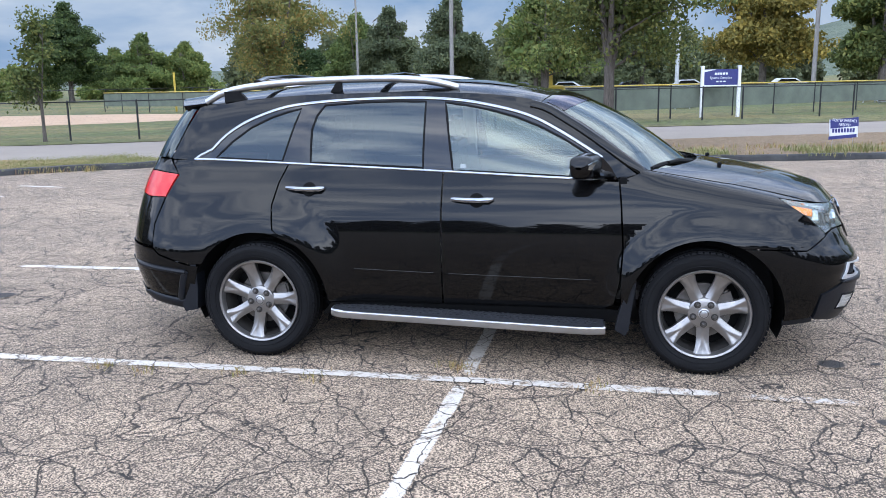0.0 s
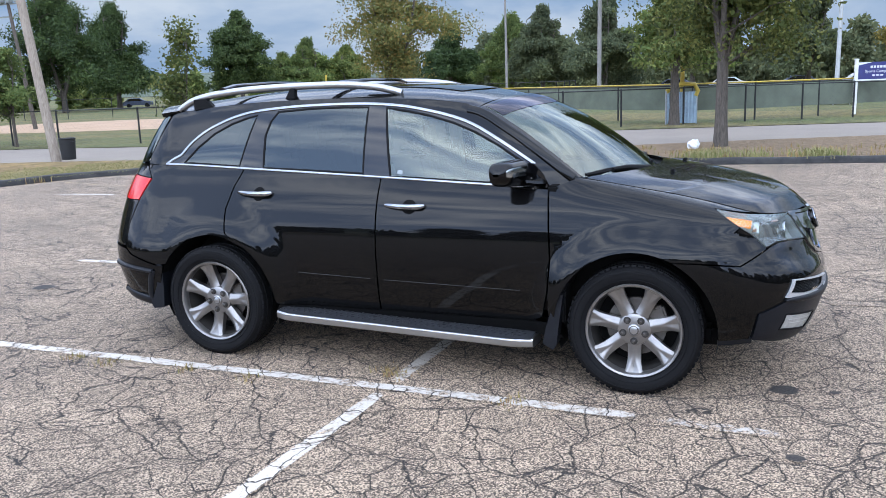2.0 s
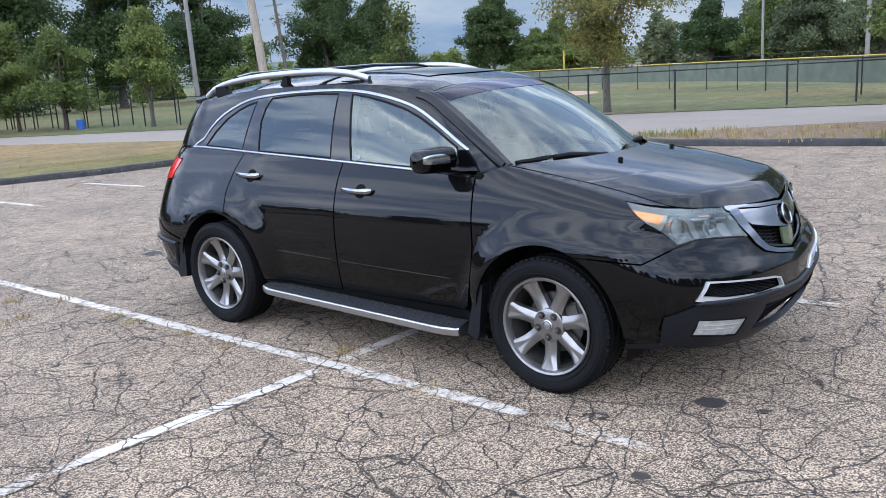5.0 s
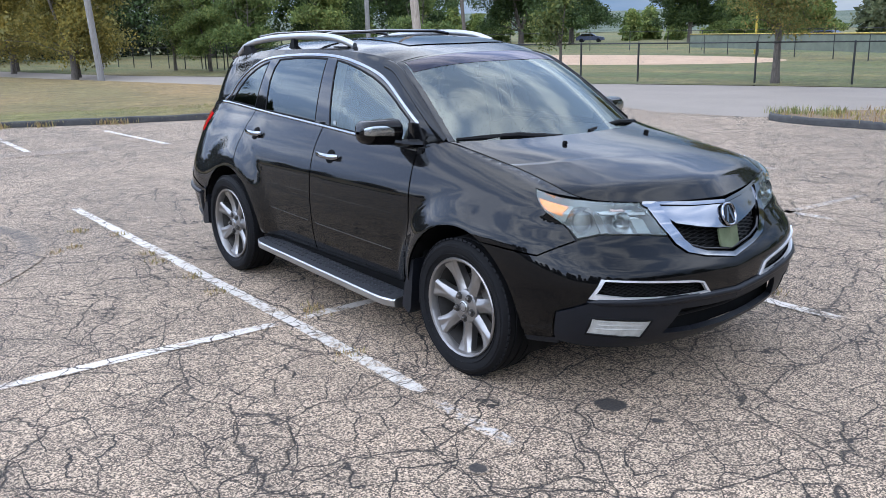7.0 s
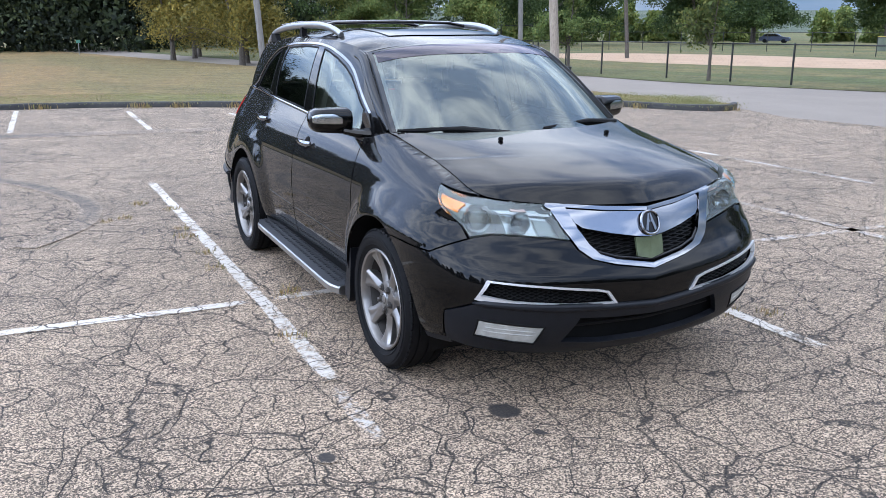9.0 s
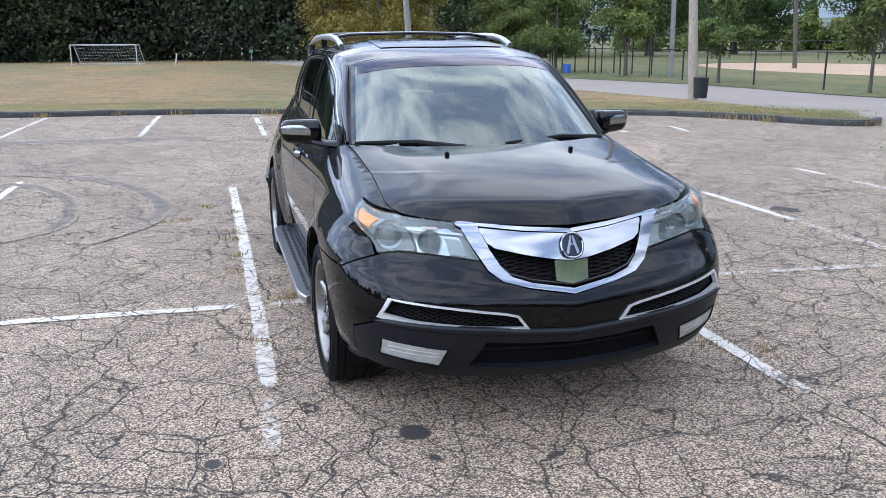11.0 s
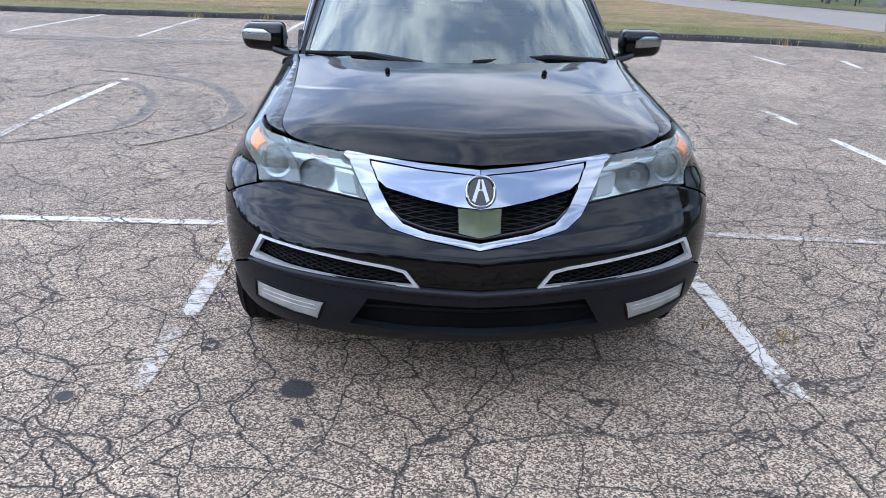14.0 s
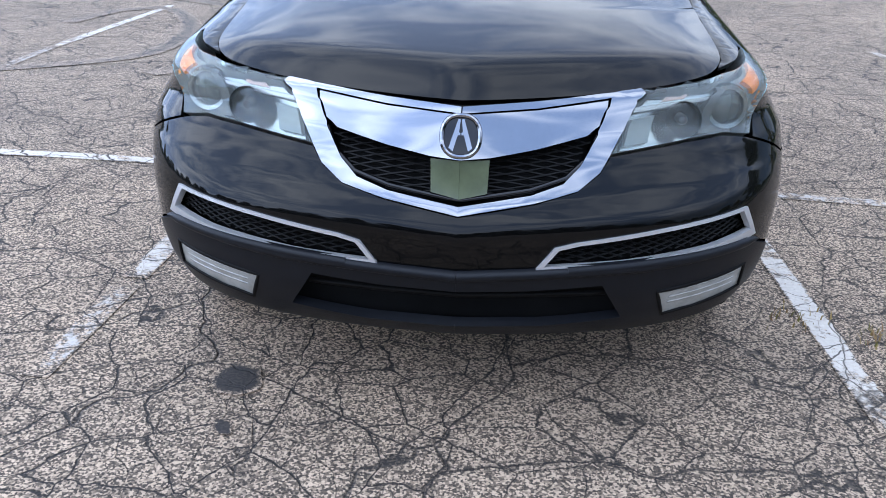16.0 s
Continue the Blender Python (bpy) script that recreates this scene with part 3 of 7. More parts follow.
rings = [0, 12, 20, 30, 45, 70, 110, 180, 320, 700, 1600]
mb = MB()
for r in rings:
    for j in range(64):
        a = 2 * math.pi * j / 64
        mb.v.append((r * math.cos(a), r * math.sin(a), ground_z(r * math.cos(a), r * math.sin(a)) - 0.10))
for i in range(len(rings) - 1):
    for j in range(64):
        mb.f.append((i * 64 + j, (i + 1) * 64 + j, (i + 1) * 64 + (j + 1) % 64, i * 64 + (j + 1) % 64))
tagged(part("ground", mb, M_LAWN), "wide mown grass land with dry patches", "ground", kind="structure")

lot_outline = [(60, -40)] + [(-24.2, -40.2)] + xy(WEST_KERB) + [(-10.2, 12.0), (-3.6, 13.0)] + [(x, y + 0.15) for x, y in xy(ISLE_FRONT)] + [(60, 29)]
tagged(part("parking_lot", draped("parking_lot", lot_outline, M_ASPHALT, 0.0, 3.0)), "old grey cracked asphalt parking lot", "parking lot", kind="structure")
road_outline = [(x, y) for x, y in xy(ROAD_NEAR)] + [(-90, 0.5)] + xy(ROAD_FAR) + [(60, 46)] + [(60, 37)] + xy(ISLE_BACK) + [(-4.5, 11.2), (-6.5, 10.9)]
tagged(part("road", draped("road", road_outline, M_ROAD, 0.004, 3.0)), "pale worn concrete park road", "road", kind="structure")
field_outline = xy(WEST_KERB) + xy(ROAD_NEAR)[1:] + [(-140, -5), (-140, -90), (-30, -90)]
tagged(part("field", draped("field", field_outline, M_FIELD, 0.09, 4.0)), "dry mown grass sports field in yellowish green", "field", kind="structure")
VERGE = [p for p in WEST_KERB if -16 < p.y < 9.0]
verge_outline = xy(VERGE) + [(x - 2.3 - 0.35 * math.sin(y * 0.9), y + 0.15 * math.sin(y * 2.1)) for x, y in xy(VERGE)[::-1]]
tagged(part("verge", draped("verge", verge_outline, M_VERGE, 0.098, 1.0)), "greener strip of grass behind the kerb", "verge", kind="structure")
isle_outline = xy(ISLE_FRONT) + xy(ISLE_BACK)[:-1]
tagged(part("island", draped("island", isle_outline, M_LITTER, 0.09, 2.0)), "kerbed planting island with leaf litter and weeds", "verge", kind="structure")
lawn_outline = xy(ROAD_FAR)[::-1] + [(-140, 6), (-140, 160), (120, 160), (120, 70), (60, 47)]
tagged(part("lawn", draped("lawn", lawn_outline, M_LAWN, 0.02, 6.0)), "green mown grass beyond the road and round the ball field", "lawn", kind="structure")


def kerb(line, name, label):
    """A worn, uneven kerb along a line."""
    mb, n = MB(), len(line)
    prof = [(-0.07, -0.05), (-0.065, 0.085), (-0.045, 0.115), (0.05, 0.125), (0.08, 0.10), (0.09, -0.05)]
    for i, p in enumerate(line):
        d = (line[min(i + 1, n - 1)] - line[max(i - 1, 0)]).normalized()
        s = Vector((-d.y, d.x, 0))
        j = 0.018 * noise.noise((p.x * 0.9, p.y * 0.9, 3.1))
        mb.v += [tuple(p + s * (a + j) + Vector((0, 0, ground_z(p.x, p.y) + b * (1 + 0.16 * noise.noise((p.x * 1.7, p.y * 1.7, i * 0.1)))))) for a, b in prof]
    k = len(prof)
    mb.f = [(i * k + j, i * k + j + 1, (i + 1) * k + j + 1, (i + 1) * k + j) for i in range(n - 1) for j in range(k - 1)]
    tagged(part(name, mb, M_KERB, None, "", 50), label, "kerb", kind="structure")


fine = bent([tuple(p) for p in WEST_KERB], 0.25)
kerb(fine, "kerb", "dark weathered asphalt kerb along the dry field")
kerb(bent([tuple(p) for p in ISLE_FRONT], 0.25), "kerb", "dark weathered kerb of the planting island")


def ground_strip(name, pts, width, mat, label, category, lift=0.004, kind="structure", edge=True, wobble=0.012):
    pts = bent(pts, 0.25)
    cross = (-0.5, -0.25, 0, 0.25, 0.5) if edge else (-0.5, 0.5)
    mb, n, c = MB(), len(pts), len(cross)
    for i, p in enumerate(pts):
        d = (pts[min(i + 1, n - 1)] - pts[max(i - 1, 0)]).normalized()
        s = Vector((-d.y, d.x, 0))
        for a in cross:
            q = p + s * (a * width + wobble * noise.noise((p.x * 3, p.y * 3, a * 9)))
            mb.v.append((q.x, q.y, ground_z(q.x, q.y) + lift))
    mb.f = [(i * c + j, (i + 1) * c + j, (i + 1) * c + j + 1, i * c + j + 1) for i in range(n - 1) for j in range(c - 1)]
    me = mb.mesh(name, mat, 0)
    if edge:
        at = me.attributes.new("edge", "FLOAT", "POINT")
        fade = 4 if name == "tyre_mark" else 60
        ends = [min(1.0, fade * i / n, fade * (n - 1 - i) / n) for i in range(n)]
        at.data.foreach_set("value", [((0.0, 0.85, 1.0, 0.85, 0.0) if name == "tyre_mark" else (0.0, 0.7, 1.0, 0.7, 0.0))[j] * ends[i] for i in range(n) for j in range(c)])
    return tagged(part(name, me, mat), label, category, kind=kind)


LINE_W, LINE_F = "worn white painted parking line on the asphalt", "faded white painted parking line on the asphalt"
for pts, worn in (([(-4.85, -1.19), (-1.7, -1.225), (0.6, -1.26), (1.46, -1.29)], 1), ([(1.53, -1.293), (2.2, -1.33)], 0), ([(-4.85, 1.34), (-1.3, 1.34), (2.29, 1.325)], 1), ([(2.55, 1.325), (2.95, 1.32)], 0),
                  ([(-4.35, 3.9), (-3.45, 3.92)], 1), ([(-2.85, 3.95), (-1.2, 3.95)], 1), ([(-1.2, 3.95), (0.9, 3.93)], 0), ([(-6.0, -3.7), (-3.2, -3.82)], 1), ([(-3.2, -3.82), (2.0, -3.8)], 0), ([(-4.05, 6.1), (-3.35, 6.1)], 1), ([(-3.3, 6.1), (-1.0, 6.1)], 0)):
    ground_strip("parking_line", pts, 0.105, M_LINE if worn else M_LINE_FADED, LINE_W if worn else LINE_F, "road marking")
ground_strip("parking_line", [(0.0, -1.32), (-0.06, -2.4), (-0.09, -3.0)], 0.105, M_LINE, LINE_W, "road marking")
ground_strip("parking_line", [(-0.09, -3.0), (-0.12, -4.2), (-0.2, -9.0)], 0.10, M_LINE_FADED, LINE_F, "road marking")
ground_strip("parking_line", [(0.0, -1.18), (0.05, 1.0), (0.1, 1.24)], 0.105, M_LINE, LINE_W, "road marking")
ground_strip("parking_line", [(0.12, 1.37), (0.35, 3.3), (0.5, 5.2)], 0.10, M_LINE_FADED, LINE_F, "road marking")
for (xa, ya), (xb, yb) in (((-15.3, -4.75), (-10.9, -4.95)), ((-14.85, -2.35), (-10.65, -2.55)), ((-13.6, -0.3), (-9.85, -0.4)), ((-12.3, 1.5), (-9.3, 1.6)), ((-11.4, 3.5), (-9.5, 3.6)), ((-9.8, 5.9), (-8.5, 6.0)), ((-9.3, 7.3), (-8.2, 7.1)), ((-15.9, -7.1), (-11.3, -7.4))):
    ground_strip("parking_line", [(xa, ya), (xb, yb)], 0.11, M_LINE, LINE_W, "road marking")
for (xa, ya), (xb, yb) in (((-15.1, -3.7), (-11.0, -3.9)), ((-15.6, -5.9), (-12.0, -6.0)), ((-11.4, 7.5), (-8.9, 7.0))):
    ground_strip("parking_line", [(xa, ya), (xb, yb)], 0.10, M_LINE_YELLOW, "faded yellow parking line on the asphalt", "road marking")


def arc(cx, cy, rx, ry, a0, a1, n=14):
    return [(cx + rx * math.cos(radians(a0 + (a1 - a0) * i / n)), cy + ry * math.sin(radians(a0 + (a1 - a0) * i / n))) for i in range(n + 1)]


SKID = "curved dark tyre mark on the asphalt"
ground_strip("tyre_mark", [(-4.5, -4.3), (-5.4, -4.15), (-5.75, -3.8), (-5.36, -3.39), (-4.5, -3.0), (-3.77, -2.87), (-3.03, -2.89), (-2.6, -3.2), (-2.2, -3.8)], 0.2, M_SKID, SKID, "tyre mark", 0.006, edge=True)
ground_strip("tyre_mark", [(-6.7, -4.3), (-6.43, -3.6), (-5.79, -2.79), (-4.89, -2.28), (-3.89, -1.97), (-3.26, -2.0), (-2.75, -2.16), (-2.2, -2.6)], 0.22, M_SKID, SKID, "tyre mark", 0.007, edge=True)
ground_strip("tyre_mark", [(-9.6, 0.6), (-10.2, -2.9), (-10.5, -6.0), (-11.5, -12.0)], 0.6, M_SKID, "broad dark tyre track on the asphalt", "tyre mark", 0.006, edge=True)


def blot(at, rx, ry, rz, name, label, mat=None, lift=0.005, seed=0.0):
    mb, n = MB(), 40
    mb.v.append((0, 0, lift))
    for r in (0.45, 0.75, 1.0):
        for j in range(n):
            a = 2 * math.pi * j / n
            w = r * (1 + 0.28 * noise.noise((math.cos(a) * 1.6, math.sin(a) * 1.6, seed)))
            mb.v.append((rx * w * math.cos(a), ry * w * math.sin(a), lift))
    mb.f = [(0, 1 + j, 1 + (j + 1) % n) for j in range(n)]
    mb.f += [(1 + i * n + j, 1 + (i + 1) * n + j, 1 + (i + 1) * n + (j + 1) % n, 1 + i * n + (j + 1) % n) for i in range(2) for j in range(n)]
    me = mb.mesh(name, mat or M_OIL, 0)
    at_ = me.attributes.new("edge", "FLOAT", "POINT")
    at_.data.foreach_set("value", [1.0] + [1.0] * n + [0.8] * n + [0.0] * n)
    ob = part(name, me, mat or M_OIL)
    ob.matrix_basis = pose(*at, 0, 0, 0, rz)
    return tagged(ob, label, "stain", kind="structure")


blot((2.16, -0.69), 0.10, 0.08, 15, "oil_stain", "dark oil stain on the cracked asphalt", seed=1.0)
blot((2.42, -0.66), 0.04, 0.025, 30, "oil_stain", "small dark oil drip on the asphalt", seed=2.0)
blot((2.21, -1.58), 0.055, 0.04, 0, "oil_stain", "small dark spot on the asphalt", seed=3.0)
blot((-1.7, 4.2), 0.20, 0.13, 20, "oil_stain", "dark rusty stain on the asphalt", seed=4.0)
blot((-4.2, 0.25), 0.12, 0.10, 20, "oil_stain", "dark patch in the asphalt", seed=5.0)


def blades(spots, count, h, w, mat, name, label, category, seed, spread=0.12):
    """Many thin grass blades round the spots (x, y, z), as one mesh."""
    rng = np.random.default_rng(seed)
    sp = np.array(spots)[rng.integers(0, len(spots), count)]
    base = sp + np.c_[rng.normal(0, spread, (count, 2)), np.zeros(count)]
    a = rng.uniform(0, 2 * np.pi, count)
    hh = h * rng.uniform(0.45, 1.25, count)
    lean = hh * rng.uniform(0.15, 0.8, count)
    side = np.c_[-np.sin(a), np.cos(a), np.zeros(count)] * (w * rng.uniform(0.6, 1.4, count))[:, None]
    out = np.c_[np.cos(a), np.sin(a), np.zeros(count)]
    up = np.array([[0, 0, 1.0]])
    mid = base + out * (lean * 0.3)[:, None] + up * (hh * 0.6)[:, None]
    tip = base + out * lean[:, None] + up * hh[:, None]
    v = np.stack([base - side, base + side, mid + side * 0.7, mid - side * 0.7, tip], 1).reshape(-1, 3)
    f = []
    for i in range(count):
        o = i * 5
        f += [(o, o + 1, o + 2, o + 3), (o + 3, o + 2, o + 4)]
    mb = MB()
    mb.v, mb.f = [tuple(p) for p in v.tolist()], f
    return tagged(part(name, mb, mat, None, "", 0), label, category, kind="stuff")


rng = random.Random(5)


def along(line, off0, off1, n, lift=0.09):
    out = []
    for _ in range(n):
        i = rng.randrange(len(line) - 1)
        p = line[i].lerp(line[i + 1], rng.random())
        d = (line[i + 1] - line[i]).normalized()
        p = p + Vector((-d.y, d.x, 0)) * rng.uniform(off0, off1)
        out.append((p.x, p.y, ground_z(p.x, p.y) + lift))
    return out


near_kerb = [p for p in fine if p.y > -14]
blades(along(near_kerb, 0.05, 3.0, 1500), 26000, 0.026, 0.006, M_BLADE, "grass", "uneven dry grass on the verge behind the kerb", "grass", 1, 0.25)
blades(along([p for p in near_kerb if p.y > 5], 0.05, 2.2, 700), 9000, 0.032, 0.006, M_BLADE, "grass", "green grass at the rounded verge tip", "grass", 2, 0.2)
isle_line = [p for p in bent([tuple(p) for p in ISLE_FRONT], 0.3) if p.x < 16]
blades(along(isle_line, 0.1, 1.1, 30), 4200, 0.14, 0.008, M_BLADE, "weeds", "tall green weeds along the island kerb", "weeds", 3, 0.20)
blades(along(isle_line, 0.0, 2.4, 160), 2600, 0.10, 0.008, M_WEED, "weeds", "dry weeds and leaf litter on the island", "weeds", 4, 0.16)
blades(along([p for p in near_kerb if p.y > -9], -0.22, 0.1, 14, 0.0), 900, 0.13, 0.006, M_WEED, "weeds", "dry orange weeds at the foot of the kerb", "weeds", 5, 0.12)
crack_spots = [(-0.15, -1.0, 0), (-0.05, -1.05, 0), (-2.3, -1.32, 0), (-2.0, -1.33, 0), (-1.4, -1.31, 0), (-3.0, -1.7, 0), (-3.2, -1.25, 0), (-0.9, -1.34, 0), (0.75, -1.28, 0), (-2.9, -1.9, 0), (1.55, 1.25, 0), (1.7, 1.5, 0), (-3.6, -1.5, 0), (-11.4, 3.3, 0), (-11.2, 3.1, 0)]
blades(crack_spots, 620, 0.035, 0.003, M_WEED, "weeds", "small dry weeds growing in the asphalt cracks", "weeds", 6, 0.045)


# ---------------------------------------------------------------- trees
def leaf_mesh(name, centres, per, spread, size, mat, seed, droop=0.3, core=0):
    """A crown: leaves scattered round clump centres."""
    rng = np.random.default_rng(seed)
    c = np.repeat(np.asarray(centres, float), per, 0)
    n = len(c)
    p = c + np.clip(rng.normal(0, 1, (n, 3)), -1.6, 1.6) * np.array(spread)
    d = rng.normal(0, 1, (n, 3))
    d[:, 2] -= droop
    d /= np.linalg.norm(d, axis=1)[:, None]
    s = np.cross(d, rng.normal(0, 1, (n, 3)))
    s /= np.linalg.norm(s, axis=1)[:, None]
    L = (size * rng.uniform(0.6, 1.35, n))[:, None]
    if core:
        # larger leaves deeper in the crown close it
        p[::core] = p.mean(0) + (p[::core] - p.mean(0)) * 0.74
        L[::core] *= 1.8
    v = np.stack([p, p + d * L * 0.45 + s * L * 0.30, p + d * L, p + d * L * 0.5 - s * L * 0.30], 1).reshape(-1, 3)
    me = bpy.data.meshes.new(name)
    me.vertices.add(n * 4)
    me.vertices.foreach_set("co", v.astype(np.float32).ravel())
    me.loops.add(n * 4)
    me.loops.foreach_set("vertex_index", np.arange(n * 4, dtype=np.int32))
    me.polygons.add(n)
    me.polygons.foreach_set("loop_start", np.arange(0, n * 4, 4, dtype=np.int32))
    me.update(calc_edges=True)
    me.materials.append(mat)
    return me


def crown_points(n, r, h, base, seed, ragged=0.35, shape=0.5):
    """Clump centres through an uneven crown from height base to h."""
    rng = random.Random(seed)
    out, per = [], 9
    while len(out) < n:
        t = rng.random() ** 0.9
        prof = math.sin(math.pi * min(1.0, (t * 0.92 + 0.08)) ** shape) ** 0.8
        a = rng.uniform(0, 2 * math.pi)
        lump = 1 + ragged * noise.noise((math.cos(a) * 1.3, math.sin(a) * 1.3, t * 3 + seed * 1.7))
        reach = r * prof * lump * (0.35 + 0.65 * math.sqrt(rng.random()))
        z = base + (h - base) * t
        # one bough: clumps strung out along it, drooping a little at its end
        for _ in range(per):
            f = rng.uniform(0.12, 1.06)
            b = a + rng.gauss(0, 0.20)
            out.append((reach * f * math.cos(b), reach * f * math.sin(b), z + rng.gauss(0, 0.028) * (h - base) + 0.05 * r * (0.5 - f)))
    return out[:n]


def tree(at, h, r, base, trunk, mat, clumps, per, leaf, seed, label, lean=(0, 0), forks=3, ragged=0.35, shape=0.5, group="trees"):
    t = thing("tree", (at[0], at[1], ground_z(*at) + 0.0), label, "tree", group)
    rng = random.Random(seed)
    mb = MB()
    pts = crown_points(clumps, r, h, base, seed, ragged, shape)
    fork = base * 0.85 + 0.25
    mb.tube([(0, 0, -0.1), (lean[0] * 0.2, lean[1] * 0.2, fork * 0.35), (lean[0] * 0.6, lean[1] * 0.6, fork)], [trunk * 1.35, trunk, trunk * 0.85], 10)
    stems = []
    for i in range(forks):
        a = 2 * math.pi * (i + rng.uniform(-0.25, 0.25)) / forks
        reach = r * rng.uniform(0.22, 0.45)
        top = Vector((lean[0] + reach * math.cos(a), lean[1] + reach * math.sin(a), fork + (h - fork) * rng.uniform(0.72, 0.9)))
        line = bent([(lean[0] * 0.6, lean[1] * 0.6, fork - 0.15), (lean[0] * 0.6 + reach * 0.45 * math.cos(a), lean[1] * 0.6 + reach * 0.45 * math.sin(a), fork + (top.z - fork) * 0.35), tuple(top)], (h - fork) / 6)
        stems.append(line)
        mb.tube(line, [trunk * 0.62 * (1 - 0.85 * k / (len(line) - 1)) for k in range(len(line))], 7)
    for p in pts[:: max(1, len(pts) // 60)]:
        p = Vector(p)
        stem = stems[rng.randrange(forks)]
        k = min(range(len(stem)), key=lambda q: (stem[q] - p).length + abs(stem[q].z - p.z + 0.5))
        q = stem[k]
        mid = q.lerp(p, 0.5) + Vector((0, 0, 0.08 * (p - q).length))
        w = trunk * 0.20 * (1 - 0.5 * k / len(stem))
        mb.tube([q, mid, p], [w, w * 0.6, w * 0.2], 5, False)
    part("trunk", mb, M_BARK, t)
    s = (h - base) / max(2.0, clumps ** 0.42) * 0.55
    part("crown", leaf_mesh("crown", pts, per, (s, s, s * 0.7), leaf, mat, seed, core=4), mat, t)
    return t


tree((0.85, 14.1), 7.2, 2.65, 1.95, 0.135, M_LEAF_PEAR, 420, 105, 0.088, 11, "pear tree with forked trunk on the littered island", forks=5, group="park trees")
tree((-9.7, 20.6), 6.6, 2.75, 1.75, 0.11, M_LEAF_AUTUMN, 260, 120, 0.075, 12, "young maple turning orange beside the black fence", forks=3, ragged=0.6, shape=0.62, group="park trees")
tree((-16.6, 18.5), 3.9, 1.25, 1.2, 0.055, M_LEAF_PEAR, 60, 48, 0.10, 13, "small sparse young tree beside the fence", forks=2, group="park trees")
tree((-23.4, 17.6), 3.3, 1.6, 1.1, 0.06, M_LEAF, 130, 70, 0.09, 14, "small young tree with flat green crown", forks=3, group="park trees")
for i, (x, y, h, r, m) in enumerate(((-39.2, 15.6, 5.0, 2.0, M_LEAF), (-36.2, 16.4, 4.7, 2.3, M_LEAF), (-30.3, 17.3, 4.9, 2.2, M_LEAF), (-43.0, 15.2, 5.2, 2.2, M_LEAF_PEAR))):
    tree((x, y), h, r, 1.1, 0.09, m, 220, 90, 0.11, 20 + i, "round-crowned green tree in a row before the fence", forks=3, group="row trees")
for i, (x, y, h, r) in enumerate(((-36.8, 8.0, 7.5, 3.0), (-39.8, 9.0, 8.0, 2.8), (-50.0, 8.4, 9.0, 3.6), (-46.0, 6.4, 8.0, 3.0), (-54.0, 9.5, 9.0, 3.4))):
    tree((x, y), h, r * 1.05, 1.15, 0.14, M_LEAF_GOLD, 260, 120, 0.12, 30 + i, "yellowing broad tree beside the road", forks=4, group="yellowing trees")


# ---------------------------------------------------------------- the car: its shape
X0, XR, HUB_X, HUB_Z, TRACK = 1.50, -1.75, 1.375, 0.368, 0.95
door_w = curve((0.18, 0.83), (0.28, 0.875), (0.40, 0.922), (0.55, 0.945), (0.72, 0.953), (0.88, 0.943), (1.0, 0.915), (1.08, 0.882), (1.15, 0.842), (1.20, 0.812), (1.26, 0.785))
belt_z = curve((-2.2, 1.255), (-1.78, 1.244), (-1.2, 1.223), (-0.2, 1.178), (0.575, 1.140), (0.9, 1.128), (1.03, 1.130))
hood_side_z = curve((0.9, 1.205), (1.03, 1.187), (1.2, 1.158), (1.38, 1.127), (1.5, 1.106))
hood_nose_z = curve((0.0, 1.106), (0.005, 1.0985), (0.02, 1.0871), (0.04, 1.0779), (0.06, 1.0701), (0.10, 1.0571), (0.14, 1.0456), (0.18, 1.0352), (0.22, 1.0256), (0.26, 1.0168), (0.30, 1.0083), (0.345, 1.0), (0.40, 0.993), (0.55, 0.982), (0.75, 0.966), (1.0, 0.948))
hood_side_y = curve((0.9, 0.772), (1.03, 0.757), (1.5, 0.738))
nose_x = curve((0.20, 2.16), (0.26, 2.245), (0.32, 2.305), (0.38, 2.335), (0.46, 2.360), (0.53, 2.367), (0.59, 2.366), (0.615, 2.362), (0.65, 2.345), (0.68, 2.328), (0.74, 2.311), (0.80, 2.300), (0.86, 2.284), (0.92, 2.264), (0.98, 2.234), (1.05, 2.19), (1.12, 2.11))
nose_v = curve((0.2, 0.05), (0.6, 0.05), (0.8, 0.12), (0.87, 0.15), (0.95, 0.18), (1.0, 0.18))
crease_up = curve((0.0, 0.0), (0.3, 0.030), (0.48, 0.047), (0.68, 0.065), (0.83, 0.09), (0.95, 0.10))
tail_x = curve((0.22, -2.28), (0.32, -2.37), (0.45, -2.41), (0.58, -2.445), (0.68, -2.45), (0.85, -2.43), (1.05, -2.38), (1.25, -2.30), (1.45, -2.17), (1.62, -2.03))
roof_z = curve((-2.1, 1.57), (-1.75, 1.605), (-1.4, 1.637), (-1.0, 1.658), (-0.5, 1.663), (0.0, 1.65), (0.2, 1.632), (0.39, 1.603), (0.55, 1.57))
edge_z = curve((-2.1, 1.57), (-1.75, 1.605), (-1.4, 1.637), (-1.0, 1.658), (-0.5, 1.663), (0.0, 1.65), (0.2, 1.632), (0.39, 1.598), (0.6, 1.487), (0.8, 1.352), (1.0, 1.207), (1.03, 1.187))
edge_y = curve((-2.1, 0.56), (-1.75, 0.595), (-1.0, 0.645), (0.0, 0.655), (0.39, 0.638), (0.6, 0.676), (0.8, 0.716), (1.0, 0.754), (1.03, 0.758))


